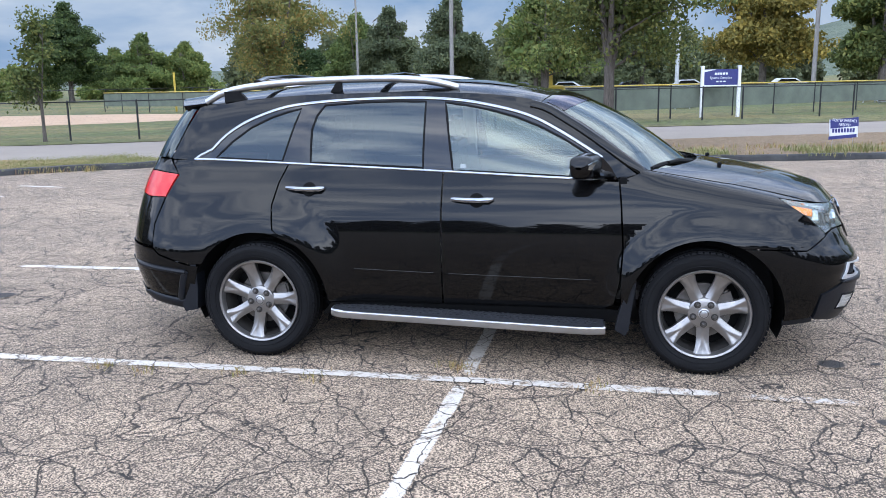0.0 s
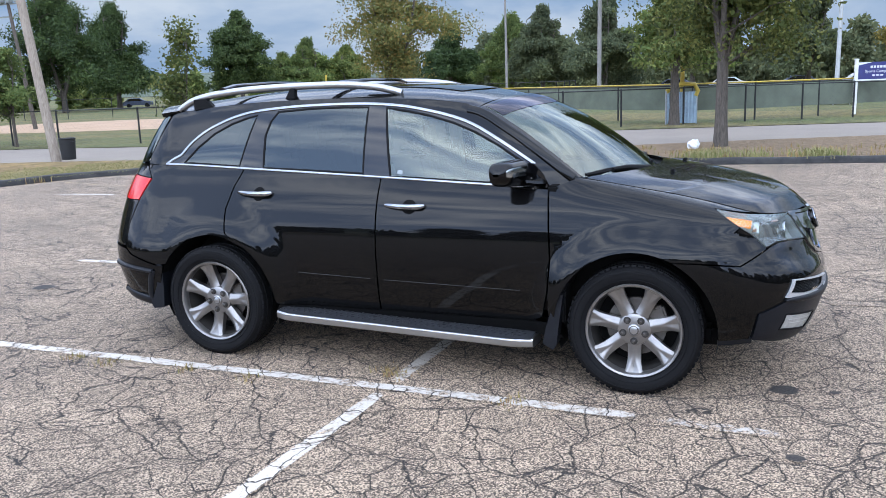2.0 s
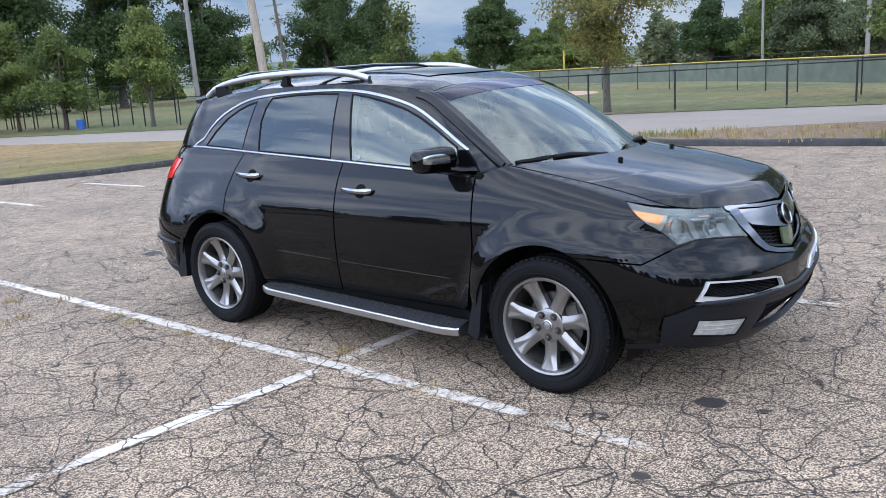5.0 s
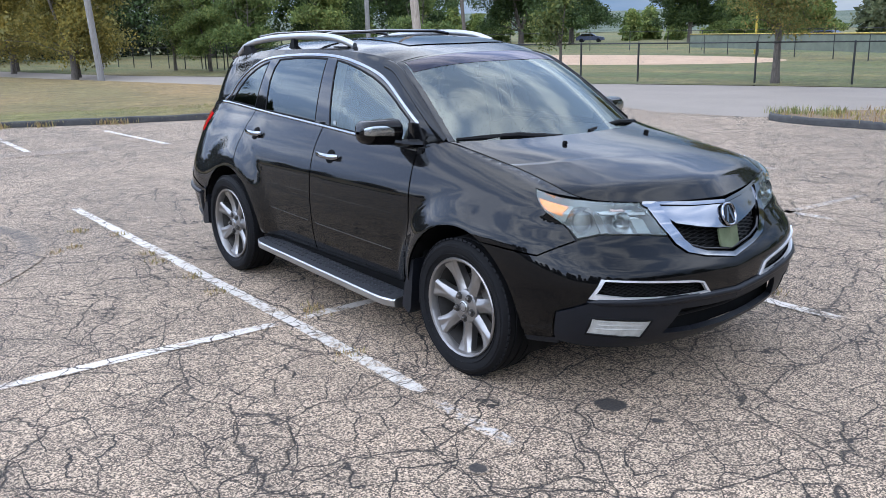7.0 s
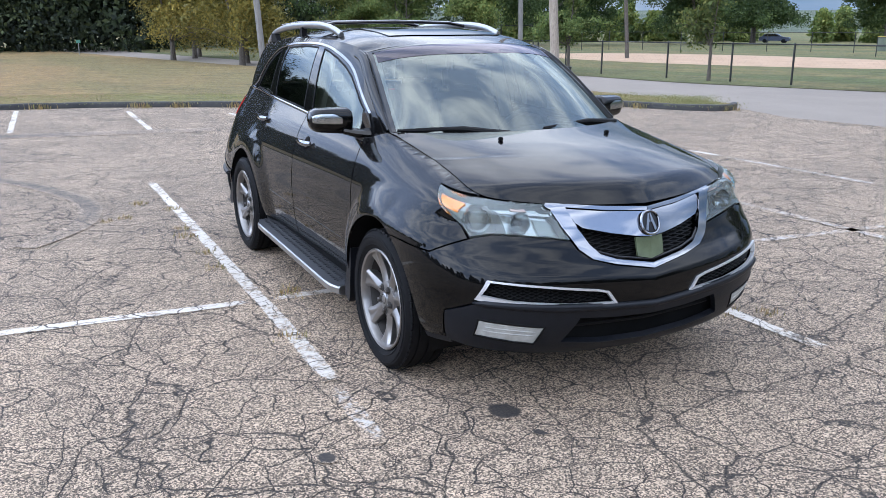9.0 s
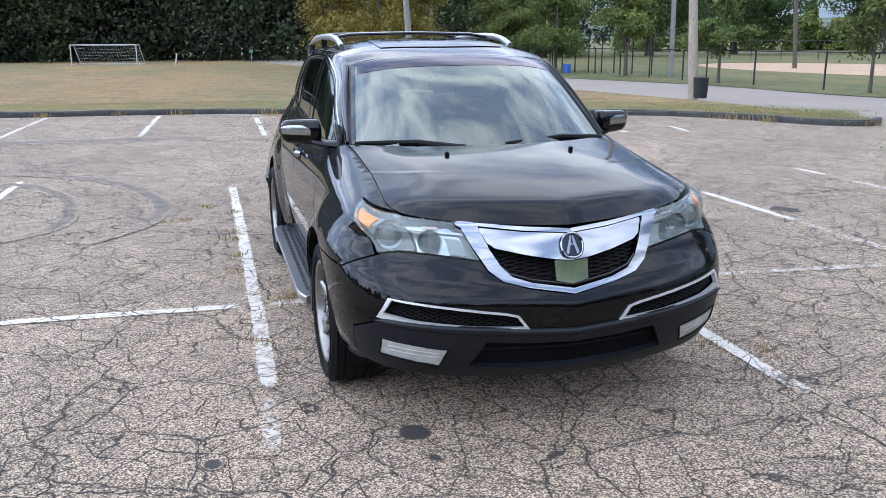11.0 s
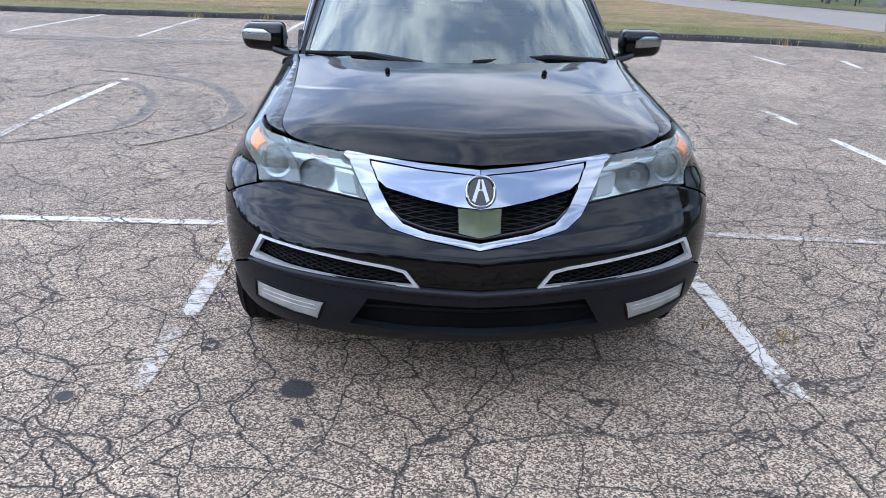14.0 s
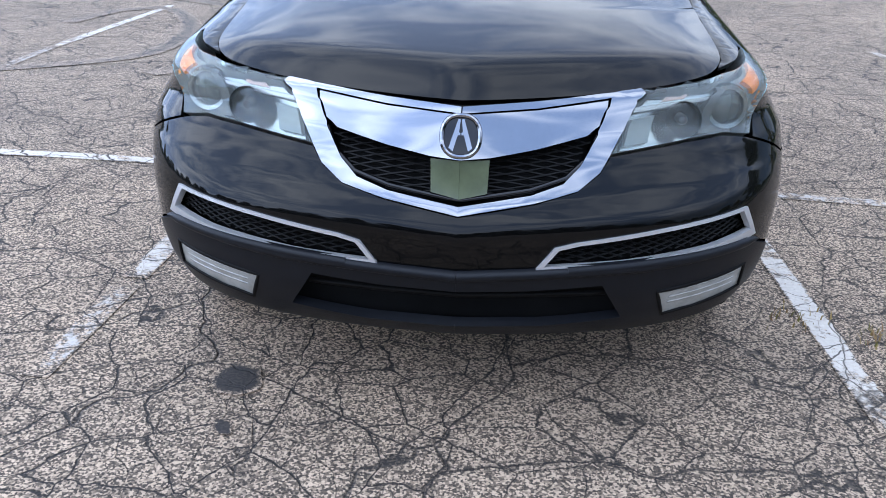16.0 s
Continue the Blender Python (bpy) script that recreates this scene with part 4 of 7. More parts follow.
def half_width(x, z):
    """Half the body's width below the windows, for XR <= x <= X0."""
    zz = z
    w = door_w(zz)
    w -= 0.052 * smooth(-0.9, -1.9, x) * smooth(0.5, 1.2, z)
    if z > 0.2:
        for hx, amp, r0, r1 in ((HUB_X, 0.060, 0.43, 0.62), (-HUB_X, 0.036, 0.46, 0.70)):
            r = math.hypot(x - hx, (z - HUB_Z) * 1.0)
            w += amp * (1 - smooth(r0, r1, r)) * (1 if z > HUB_Z else 0.9)
    k = smooth(0.75, 1.15, x)
    if k > 0:
        zt, yt = hood_side_z(x), hood_side_y(x)
        t = min(1.0, max(0.0, (z - (zt - 0.17)) / 0.17))
        w = w + k * (yt - door_w(zt)) * (1 - math.sqrt(max(0.0, 1 - t * t)))
    return w


def body(q, z):
    """A point of the body below the windows on the right-hand side; q runs along it: x in the middle, an angle at nose and tail."""
    if q > X0:
        a = min(1.0, q - X0)
        zt = hood_nose_z(a)
        s = min(1.0, max(0.0, (z - 0.75) / (zt - 0.75)))
        w0 = half_width(X0, z + (1.106 - zt) * s * s) + 0.04 * smooth(0.0, 0.32, a) * smooth(0.5, 1.0, s)
        p = 3.15 - 0.25 * smooth(0.60, 0.80, z) + 0.9 * smooth(0.86, 1.0, z)
        th = (1 - a) * math.pi / 2
        y = w0 * max(0.0, math.sin(th)) ** (2 / p)
        zx = z - crease_up(min(y, 0.95)) * smooth(0.50, 0.62, z) * (1 - smooth(0.74, 0.86, z))
        x = X0 + (nose_x(zx) - X0) * max(0.0, math.cos(th)) ** (2 / p) - nose_v(z) * y * smooth(0, 1, a)
        return Vector((x, -y, z))
    if q < XR:
        a = min(1.0, XR - q)
        w0 = half_width(XR, z) if z < belt_z(XR) else upper_width(XR, z)
        th = (1 - a) * math.pi / 2
        return Vector((XR + (tail_x(z) - XR) * max(0.0, math.cos(th)) ** (2 / 3.2), -w0 * max(0.0, math.sin(th)) ** (2 / 3.2), z))
    return Vector((q, -half_width(q, z), z))


def upper_width(x, z):
    zb, ze, ye = belt_z(x), edge_z(x), edge_y(x)
    b = half_width(min(x, 0.75), zb) - 0.012
    b += (0.762 - b) * smooth(0.55, 1.03, x)
    m = min(1.0, max(0.0, (z - zb) / max(0.02, ze - zb)))
    return b + (ye - b) * (0.62 * m ** 1.15 + 0.38 * (1 - math.sqrt(max(0.0, 1 - (m * 0.985) ** 2))) / (1 - math.sqrt(1 - 0.985 ** 2)))


def upper(q, z):
    """A point of the body's side between belt and roof."""
    if q < XR:
        return body(q, z)
    return Vector((q, -upper_width(q, z), z))


def at_x(x, z, surf=body):
    """q of the point of the nose or tail side that lies at x."""
    if XR <= x <= X0:
        return x
    lo, hi = 0.0, 1.0
    sign = 1 if x > X0 else -1
    base = X0 if sign > 0 else XR
    for _ in range(30):
        mid = (lo + hi) / 2
        px = surf(base + sign * mid, z).x
        if (px - x) * sign < 0:
            lo = mid
        else:
            hi = mid
    return base + sign * lo


def at_y(y, z, base=X0):
    """q of the point of the nose (or tail) that lies |y| from the middle."""
    sign = 1 if base > 0 else -1
    lo, hi = 0.0, 1.0
    for _ in range(30):
        mid = (lo + hi) / 2
        if -body(base + sign * mid, z).y > y:
            lo = mid
        else:
            hi = mid
    return base + sign * lo


def dense(pts, d=0.03):
    """More points along an outline of (kind, a, z), each side turned into (q, z); kind x or y says what a is."""
    out, n = [], len(pts)
    for i in range(n):
        (k0, a0, z0), (k1, a1, z1) = pts[i], pts[(i + 1) % n]
        if k0 != k1:
            steps_ = [(k0, a0, z0)]
        else:
            m = max(1, int(math.hypot(a1 - a0, z1 - z0) / d))
            steps_ = [(k0, a0 + (a1 - a0) * j / m, z0 + (z1 - z0) * j / m) for j in range(m)]
        for k_, a, z in steps_:
            out.append(((at_x(a, z) if k_ == "x" else at_y(a, z) if k_ == "y" else at_y(a, z, XR)), z))
    return out


def open_dense(pts, d=0.03):
    """The same for a line that is not closed."""
    return dense(pts, d)[: -max(1, int(math.hypot(pts[-1][1] - pts[0][1], pts[-1][2] - pts[0][2]) / d)) if pts[-1][0] == pts[0][0] else None]


def shell(surf, outline, mat, name, holes=(), du=0.05, dv=0.05, off=0.0, thick=0.014, both=False, flip=False, vcuts=()):
    """A panel of sheet with edges, lying on a surface surf(u, v), with the surface's own normals."""
    us, vs = [p[0] for p in outline], [p[1] for p in outline]
    pts, faces, rim = fill2d(outline, holes, steps(min(us), max(us), du), steps(min(vs), max(vs), dv) + list(vcuts))
    e = 0.0015
    verts, norms = [], []
    for u, v in pts:
        p = surf(u, v)
        a, b = surf(u + e, v) - surf(u - e, v), surf(u, v + e) - surf(u, v - e)
        n = a.cross(b)
        if n.length < 1e-12:
            n = Vector((0, -1, 0))
        n.normalize()
        c = Vector((max(-1.4, min(1.5, p.x)) * 0.85, 0, 0.75))
        if n.dot(p - c) < 0:
            n = -n
        verts.append(p + n * off)
        norms.append(n)
    fixed = []
    for f in faces:
        g = sum(((verts[f[i]] - verts[f[0]]).cross(verts[f[i + 1]] - verts[f[0]]) for i in range(1, len(f) - 1)), Vector())
        fixed.append(f if g.dot(norms[f[0]]) >= 0 else f[::-1])
    faces = fixed
    if thick:
        for i, j in rim:
            m = (norms[i] + norms[j]).normalized()
            side = (verts[j] - verts[i]).cross(m).normalized()
            o = len(verts)
            verts += [verts[i].copy(), verts[j].copy(), verts[j] - norms[j] * thick, verts[i] - norms[i] * thick]
            norms += [side] * 4
            faces.append([o, o + 1, o + 2, o + 3])
            g = (verts[o + 1] - verts[o]).cross(verts[o + 2] - verts[o])
            if g.dot(side) < 0:
                faces[-1] = faces[-1][::-1]
    if both or flip:
        mv = [Vector((v.x, -v.y, v.z)) for v in verts]
        mn = [Vector((v.x, -v.y, v.z)) for v in norms]
        mf = [f[::-1] for f in faces]
        if flip:
            verts, norms, faces = mv, mn, mf
        else:
            o = len(verts)
            verts, norms, faces = verts + mv, norms + mn, faces + [[i + o for i in f] for f in mf]
    me = bpy.data.meshes.new(name)
    me.from_pydata([tuple(v) for v in verts], [], faces)
    me.materials.append(mat)
    me.polygons.foreach_set("use_smooth", [True] * len(me.polygons))
    me.normals_split_custom_set_from_vertices([tuple(n) for n in norms])
    return me


def normal_at(surf, u, v):
    e = 0.0015
    n = (surf(u + e, v) - surf(u - e, v)).cross(surf(u, v + e) - surf(u, v - e)).normalized()
    p = surf(u, v)
    return n if n.dot(p - Vector((max(-1.4, min(1.5, p.x)) * 0.85, 0, 0.75))) > 0 else -n


def ribbon(surf, line, width, thick, name, mat, off=0.0, flip=False, closed=False, both=False):
    """A raised, rounded moulding of that width along a line (u, v) on a surface."""
    ps, ns = [surf(u, v) for u, v in line], [normal_at(surf, u, v) for u, v in line]
    n, mb = len(ps), MB()
    prof = [(-0.5, 0.0), (-0.46, 0.6), (-0.3, 0.92), (0.0, 1.0), (0.3, 0.92), (0.46, 0.6), (0.5, 0.0)]
    for i in range(n):
        a, b = (ps[(i + 1) % n], ps[i - 1]) if closed else (ps[min(i + 1, n - 1)], ps[max(i - 1, 0)])
        t = (a - b).normalized()
        s = t.cross(ns[i]).normalized()
        mb.v += [tuple(ps[i] + s * (c * width) + ns[i] * (off + h * thick)) for c, h in prof]
    k = len(prof)
    for i in range(n if closed else n - 1):
        j = (i + 1) % n
        mb.f += [(i * k + m, i * k + m + 1, j * k + m + 1, j * k + m) for m in range(k - 1)]
    if not closed:
        mb.f += [tuple(range(k)), tuple(range((n - 1) * k, n * k))[::-1]]
    if flip:
        mb.v = [(x, -y, z) for x, y, z in mb.v]
        mb.f = [f[::-1] for f in mb.f]
    if both:
        o = len(mb.v)
        mb.v += [(x, -y, z) for x, y, z in mb.v]
        mb.f += [tuple(i + o for i in f)[::-1] for f in mb.f]
    return mb.mesh(name, mat, 60)


def coons(c0, c1, d0, d1):
    """A patch between curves c0, c1 (along u) and d0, d1 (along v), all over 0..1."""
    p00, p10, p01, p11 = c0(0), c0(1), c1(0), c1(1)

    def f(u, v):
        a = c0(u) * (1 - v) + c1(u) * v
        b = d0(v) * (1 - u) + d1(v) * u
        c = p00 * (1 - u) * (1 - v) + p10 * u * (1 - v) + p01 * (1 - u) * v + p11 * u * v
        return a + b - c
    return f


car = thing("car", (0, 0, 0), "black five-door family SUV with chrome trim parked on the lot", "car")
BOTH = ((False, "right"), (True, "left"))


def arch(hx, r, a0, a1, n=22):
    return [("x", hx + r * math.cos(radians(a0 + (a1 - a0) * i / n)), HUB_Z + r * math.sin(radians(a0 + (a1 - a0) * i / n))) for i in range(n + 1)]


def belt(a, b, n=14, drop=0.0):
    return [("x", a + (b - a) * i / n, belt_z(a + (b - a) * i / n) - drop) for i in range(n + 1)]


FR, RR = 0.445, 0.445


def rim_z(x):
    """Height of the bonnet's side edge at x, along the nose too."""
    if x <= X0:
        return hood_side_z(x)
    lo, hi = 0.0, 0.6
    for _ in range(30):
        mid = (lo + hi) / 2
        if body(X0 + mid, hood_nose_z(mid)).x < x:
            lo = mid
        else:
            hi = mid
    return hood_nose_z(lo) - 0.00002


SILL = 0.335
# ---- panels of the side
front_door = dense([("x", -0.178, 0.375), ("x", 0.80, 0.375), ("x", 0.855, 0.41), ("x", 0.885, 0.55), ("x", 0.898, 0.75), ("x", 0.884, 1.0)] + belt(0.872, -0.178))
rear_door = dense([("x", -0.188, 0.375)] + belt(-0.188, -1.19)[0:] + [("x", -1.235, 1.12), ("x", -1.268, 0.98), ("x", -1.252, 0.83), ("x", -1.175, 0.765)] + arch(-HUB_X, RR + 0.012, 55, 2, 10) + [("x", -0.905, 0.375)])
fender = dense([("x", 0.908, 0.75), ("x", 0.896, 0.55), ("x", 0.90, 0.40), ("x", 0.915, 0.335)] + arch(HUB_X, FR, 184, 64) + [("x", 1.70, 0.770), ("x", 1.92, 0.758), ("x", 2.040, 0.827), ("x", 1.948, 0.916), ("x", 1.866, 0.974), ("x", 1.772, 1.036), ("x", 1.86, 1.023), ("x", 1.93, 1.011)] +
               [("x", 1.965 - 0.465 * i / 10, rim_z(1.965 - 0.465 * i / 10)) for i in range(11)] + [("x", x, hood_side_z(x)) for x in (1.38, 1.2, 1.03)] + [("x", 0.93, 1.15), ("x", 0.882, 1.128), ("x", 0.894, 1.0)])
quarter = dense([("x", -1.20, belt_z(-1.2) - 0.0), ("x", -1.245, 1.12), ("x", -1.278, 0.98), ("x", -1.262, 0.830), ("x", -1.185, 0.772)] + [p for p in arch(-HUB_X, RR, 60, 148, 16)] + [("x", -1.83, 0.60), ("x", -1.90, 0.615), ("x", -2.05, 0.66), ("x", -2.10, 0.70), ("x", -2.09, 0.85), ("x", -2.02, 1.025), ("x", -1.955, 1.155), ("x", -1.99, 1.20), ("x", -2.03, 1.245)] + [("x", x, belt_z(x)) for x in (-1.9, -1.78, -1.5)])
for flip, s in BOTH:
    d = part("front_door", shell(body, front_door, M_PAINT, "front_door", flip=flip), M_PAINT, car)
    d2 = part("rear_door", shell(body, rear_door, M_PAINT, "rear_door", flip=flip), M_PAINT, car)
    part("front_fender", shell(body, fender, M_PAINT, "front_fender", flip=flip, du=0.04, dv=0.03, vcuts=[1.03 + 0.012 * i for i in range(12)]), M_PAINT, car)
    part("rear_quarter", shell(body, quarter, M_PAINT, "rear_quarter", flip=flip, du=0.04, dv=0.04), M_PAINT, car)
    sill = dense([("x", -0.90, 0.362), ("x", -0.97, 0.28), ("x", 0.97, 0.28), ("x", 0.90, 0.362)])
    part("sill", shell(body, sill, M_BLACKPLASTIC, "sill", flip=flip, off=-0.004), M_BLACKPLASTIC, car)
    part("scuff_line", ribbon(body, [(-0.74 + 0.505 * i / 20, 0.590 - 0.016 * i / 20) for i in range(21)], 0.0035, 0.001, "scuff_line", M_SCUFF, flip=flip), M_SCUFF, d2, "thin pale scrape along the door")
    part("scuff_line", ribbon(body, [(-0.14 + 0.86 * i / 30, 0.571 - 0.018 * i / 30) for i in range(31)], 0.0035, 0.001, "scuff_line", M_SCUFF, flip=flip), M_SCUFF, d, "thin pale scrape along the door")

# ---- greenhouse
TOPLINE = [(-1.80, 1.25), (-1.74, 1.315), (-1.648, 1.404), (-1.52, 1.483), (-1.365, 1.545), (-1.23, 1.582), (-1.095, 1.602), (-0.90, 1.618), (-0.684, 1.627), (-0.45, 1.630), (-0.268, 1.626), (-0.10, 1.612), (0.032, 1.592), (0.21, 1.553), (0.378, 1.497), (0.58, 1.388), (0.774, 1.265)]
topline = xy(bent([(x, z) for x, z in TOPLINE], 0.04))
DLO = topline + [(0.83, 1.20), (0.86, 1.129)] + [(0.86 - 2.64 * i / 40, belt_z(0.86 - 2.64 * i / 40)) for i in range(1, 41)]
side_frame = [(at_x(x, z, upper), z) for x, z in [(-1.88, belt_z(-1.88)), (-1.80, 1.2445)]] + topline + [(0.83, 1.20), (0.87, 1.13), (1.03, 1.132)] + [(1.03, 1.186)] + [(1.03 - 2.78 * i / 60, edge_z(1.03 - 2.78 * i / 60)) for i in range(1, 61)] + [(at_x(-1.86, 1.58, upper), 1.58), (at_x(-1.94, 1.44, upper), 1.44), (at_x(-2.04, 1.255, upper), 1.255)]
QWIN = [(-1.715, 1.262), (-1.60, 1.365), (-1.47, 1.455), (-1.33, 1.518), (-1.22, 1.552), (-1.125, 1.572), (-1.165, 1.47), (-1.243, 1.243)]
RWIN = [(-1.050, 1.236), (-1.046, 1.44), (-1.015, 1.53), (-0.965, 1.592), (-0.72, 1.608), (-0.50, 1.612), (-0.310, 1.608), (-0.316, 1.206)]
FWIN = [(-0.186, 1.602), (-0.05, 1.582), (0.10, 1.552), (0.26, 1.507), (0.40, 1.452), (0.55, 1.375), (0.70, 1.283), (0.72, 1.20), (0.70, 1.152), (-0.128, 1.190)]


def fine2(loop, d=0.05):
    out = []
    for (a, b), (c, e) in zip(loop, loop[1:] + loop[:1]):
        m = max(1, int(math.hypot(c - a, e - b) / d))
        out += [(a + (c - a) * j / m, b + (e - b) * j / m) for j in range(m)]
    return out


for flip, s in BOTH:
    part("pillar", shell(upper, side_frame, M_PAINT, "pillar", flip=flip, du=0.04, dv=0.04, thick=0.02), M_PAINT, car)
    fr = part("window_frame", shell(upper, DLO, M_GLOSSBLACK, "window_frame", holes=[fine2(QWIN), fine2(RWIN), fine2(FWIN)], flip=flip, off=-0.004), M_GLOSSBLACK, car)
    for w, m, l in ((QWIN, M_GLASS_TINT, "dark privacy glass"), (RWIN, M_GLASS_TINT, "dark privacy glass"), (FWIN, M_GLASS, "pale green clear glass")):
        o = part("window", shell(upper, fine2(w), m, "window", flip=flip, off=-0.007, thick=0), m, car, l)
        o.visible_shadow = False
        part("seal", ribbon(upper, fine2(w), 0.014, 0.004, "seal", M_RUBBER, off=-0.006, flip=flip, closed=True), M_RUBBER, fr)
    part("chrome_strip", ribbon(upper, topline, 0.022, 0.006, "chrome_strip", M_CHROME, off=-0.003, flip=flip), M_CHROME, car, "bright chrome strip over the side windows")
    part("chrome_strip", ribbon(upper, [(-1.80 + 2.62 * i / 60, belt_z(-1.80 + 2.62 * i / 60) + 0.006) for i in range(61)], 0.022, 0.010, "chrome_strip", M_CHROME, flip=flip), M_CHROME, car, "bright chrome strip along the belt line")

# ---- roof, windscreen, bonnet
def roof(u, v):
    """u: -1..1 across, v: 0 at the windscreen to 1 at the tail."""
    xf, xb = 0.505 - 0.115 * u * u, -2.08 + 0.16 * u * u
    x = xf + (xb - xf) * v
    return Vector((x, u * edge_y(min(x, 0.39)), roof_z(x) + (0.076 - 0.02 * v - 0.024 * smooth(-0.3, 0.5, x)) * (1 - abs(u) ** 4.0) + 0.004 * (1 - u * u) - 0.016 * abs(u) ** 3 * smooth(0.07, 0.0, v)))


def loop_uv(u0, u1, v0, v1, n=12):
    return [(u0 + (u1 - u0) * i / n, v0) for i in range(n)] + [(u1, v0 + (v1 - v0) * i / n) for i in range(n)] + [(u1 - (u1 - u0) * i / n, v1) for i in range(n)] + [(u0, v1 - (v1 - v0) * i / n) for i in range(n)]


part("roof", shell(roof, loop_uv(-1, 1, 0.0, 1.0, 24), M_PAINT, "roof", du=0.07, dv=0.03, thick=0.03), M_PAINT, car)
part("sunroof", shell(roof, loop_uv(-0.62, 0.62, 0.10, 0.32), M_GLOSSBLACK, "sunroof", du=0.1, dv=0.04, off=0.005, thick=0.006), M_GLOSSBLACK, car, "dark glass sunroof panel")
part("roof_spoiler", shell(roof, loop_uv(-1.0, 1.0, 0.94, 1.03), M_PAINT, "roof_spoiler", du=0.1, dv=0.02, off=0.012, thick=0.03), M_PAINT, car)


def ws_side(sgn):
    def f(v):
        x = 1.022 + (0.40 - 1.022) * v
        return Vector((x, sgn * (edge_y(x) - 0.016), edge_z(x) - 0.006))
    return f


def ws_bottom(u):
    t = 2 * u - 1
    return Vector((1.022 + 0.335 * (1 - abs(t) ** 2.2), t * (edge_y(1.022) - 0.016), 1.182 - 0.022 * (1 - t * t)))


def ws_top(u):
    t = 2 * u - 1
    return Vector((0.40 + 0.112 * (1 - t * t), t * (edge_y(0.40) - 0.016), edge_z(0.40) - 0.006 + 0.056 * (1 - abs(t) ** 3.0)))


ws_flat = coons(ws_bottom, ws_top, ws_side(-1), ws_side(1))


def windscreen(u, v):
    return ws_flat(u, v) + Vector((0.55, 0, 0.83)) * (0.035 * 4 * v * (1 - v) * (1 - (2 * u - 1) ** 4))


o = part("windscreen", shell(windscreen, loop_uv(0, 1, 0, 1, 16), M_GLASS_WS, "windscreen", du=0.05, dv=0.06, thick=0), M_GLASS_WS, car, "windscreen reflecting clouds")
o.visible_shadow = False
o = part("shade_band", shell(windscreen, loop_uv(0.022, 0.978, 0.80, 0.965, 24), M_GLASS_BAND, "shade_band", du=0.05, dv=0.03, off=0.0015, thick=0), M_GLASS_BAND, car, "purplish shade band at the top of the windscreen")
o.visible_shadow = False
part("windscreen_band", shell(windscreen, loop_uv(0.0, 1.0, 0.965, 1.0, 24), M_GLOSSBLACK, "windscreen_band", du=0.05, dv=0.03, off=0.002, thick=0.004), M_GLOSSBLACK, car)
for sgn in (0.0, 0.986):
    part("windscreen_trim", shell(windscreen, loop_uv(sgn, sgn + 0.014, 0.0, 1.0, 24), M_GLOSSBLACK, "windscreen_trim", du=0.05, dv=0.03, off=0.003, thick=0.005), M_RUBBER, car)


def nose_edge(a):
    return body(X0 + a, hood_nose_z(a))


A_CORNER = 0.345
HX = nose_edge(A_CORNER).x


EDGE = [body(1.045 + 0.455 * i / 40, hood_side_z(1.045 + 0.455 * i / 40)) for i in range(40)] + [nose_edge(A_CORNER * (i / 60) ** 1.5) for i in range(61)]
edge_line_y, edge_line_z = curve(*[(p.x, abs(p.y)) for p in EDGE]), curve(*[(p.x, p.z) for p in EDGE])


def hood_side(sgn):
    def f(v):
        x = 1.045 + (HX - 1.045) * v
        return Vector((x, sgn * (edge_line_y(x) - 0.002), edge_line_z(x) + 0.003))
    return f


def hood_back(u):
    t = 2 * u - 1
    y0 = abs(hood_side(1)(0).y)
    return Vector((1.045 + 0.345 * (1 - abs(t) ** 2.2), t * y0, hood_side(1)(0).z + 0.012 * (1 - t * t)))


def hood_front(u):
    t = 2 * u - 1
    a = A_CORNER + (1 - A_CORNER) * (1 - abs(t) ** 1.25)
    p = nose_edge(min(1.0, a))
    s = 1 if t >= 0 else -1
    return Vector((p.x - 0.002, s * max(0.0, abs(p.y) - 0.002 * abs(t)), p.z + 0.003))


hood_flat = coons(hood_back, hood_front, hood_side(-1), hood_side(1))


crown_z = curve((0.0, 1.201), (0.3, 1.157), (0.6, 1.105), (0.8, 1.062), (0.875, 1.042), (0.905, 1.028), (1.0, 0.951))


def bonnet(u, v):
    t = 2 * u - 1
    lift = (crown_z(v) - hood_flat(0.5, v).z) * (1 - abs(t) ** 2.3)
    edge = 0.90 - 0.36 * v
    lift += 0.004 * (1 - smooth(edge - 0.10, edge + 0.08, abs(t))) * smooth(0.0, 0.5, v) * (1 - smooth(0.5, 1.0, v))
    return hood_flat(u, v) + Vector((0, 0, lift))


part("bonnet", shell(bonnet, loop_uv(0.0, 1.0, 0.0, 1.0, 40), M_PAINT, "bonnet", du=0.025, dv=0.03, thick=0.022), M_PAINT, car)


def cowl(u, v):
    t = 2 * u - 1
    a, b = hood_back(u) + Vector((0.05, 0, -0.022)), ws_bottom(u) + Vector((-0.015, 0, -0.008))
    return a * (1 - v) + b * v


part("cowl", shell(cowl, loop_uv(0.0, 1.0, 0.0, 1.0, 20), M_BLACKPLASTIC, "cowl", du=0.05, dv=0.2, thick=0.01), M_BLACKPLASTIC, car, "black plastic cowl under the wipers")

for sg in (-1, 1):
    part("roof_gutter", MB().tube([(1.03 - 2.75 * i / 50, sg * (edge_y(1.03 - 2.75 * i / 50) - 0.014), edge_z(1.03 - 2.75 * i / 50) - 0.017) for i in range(51)], 0.013, 6), M_GLOSSBLACK, car)

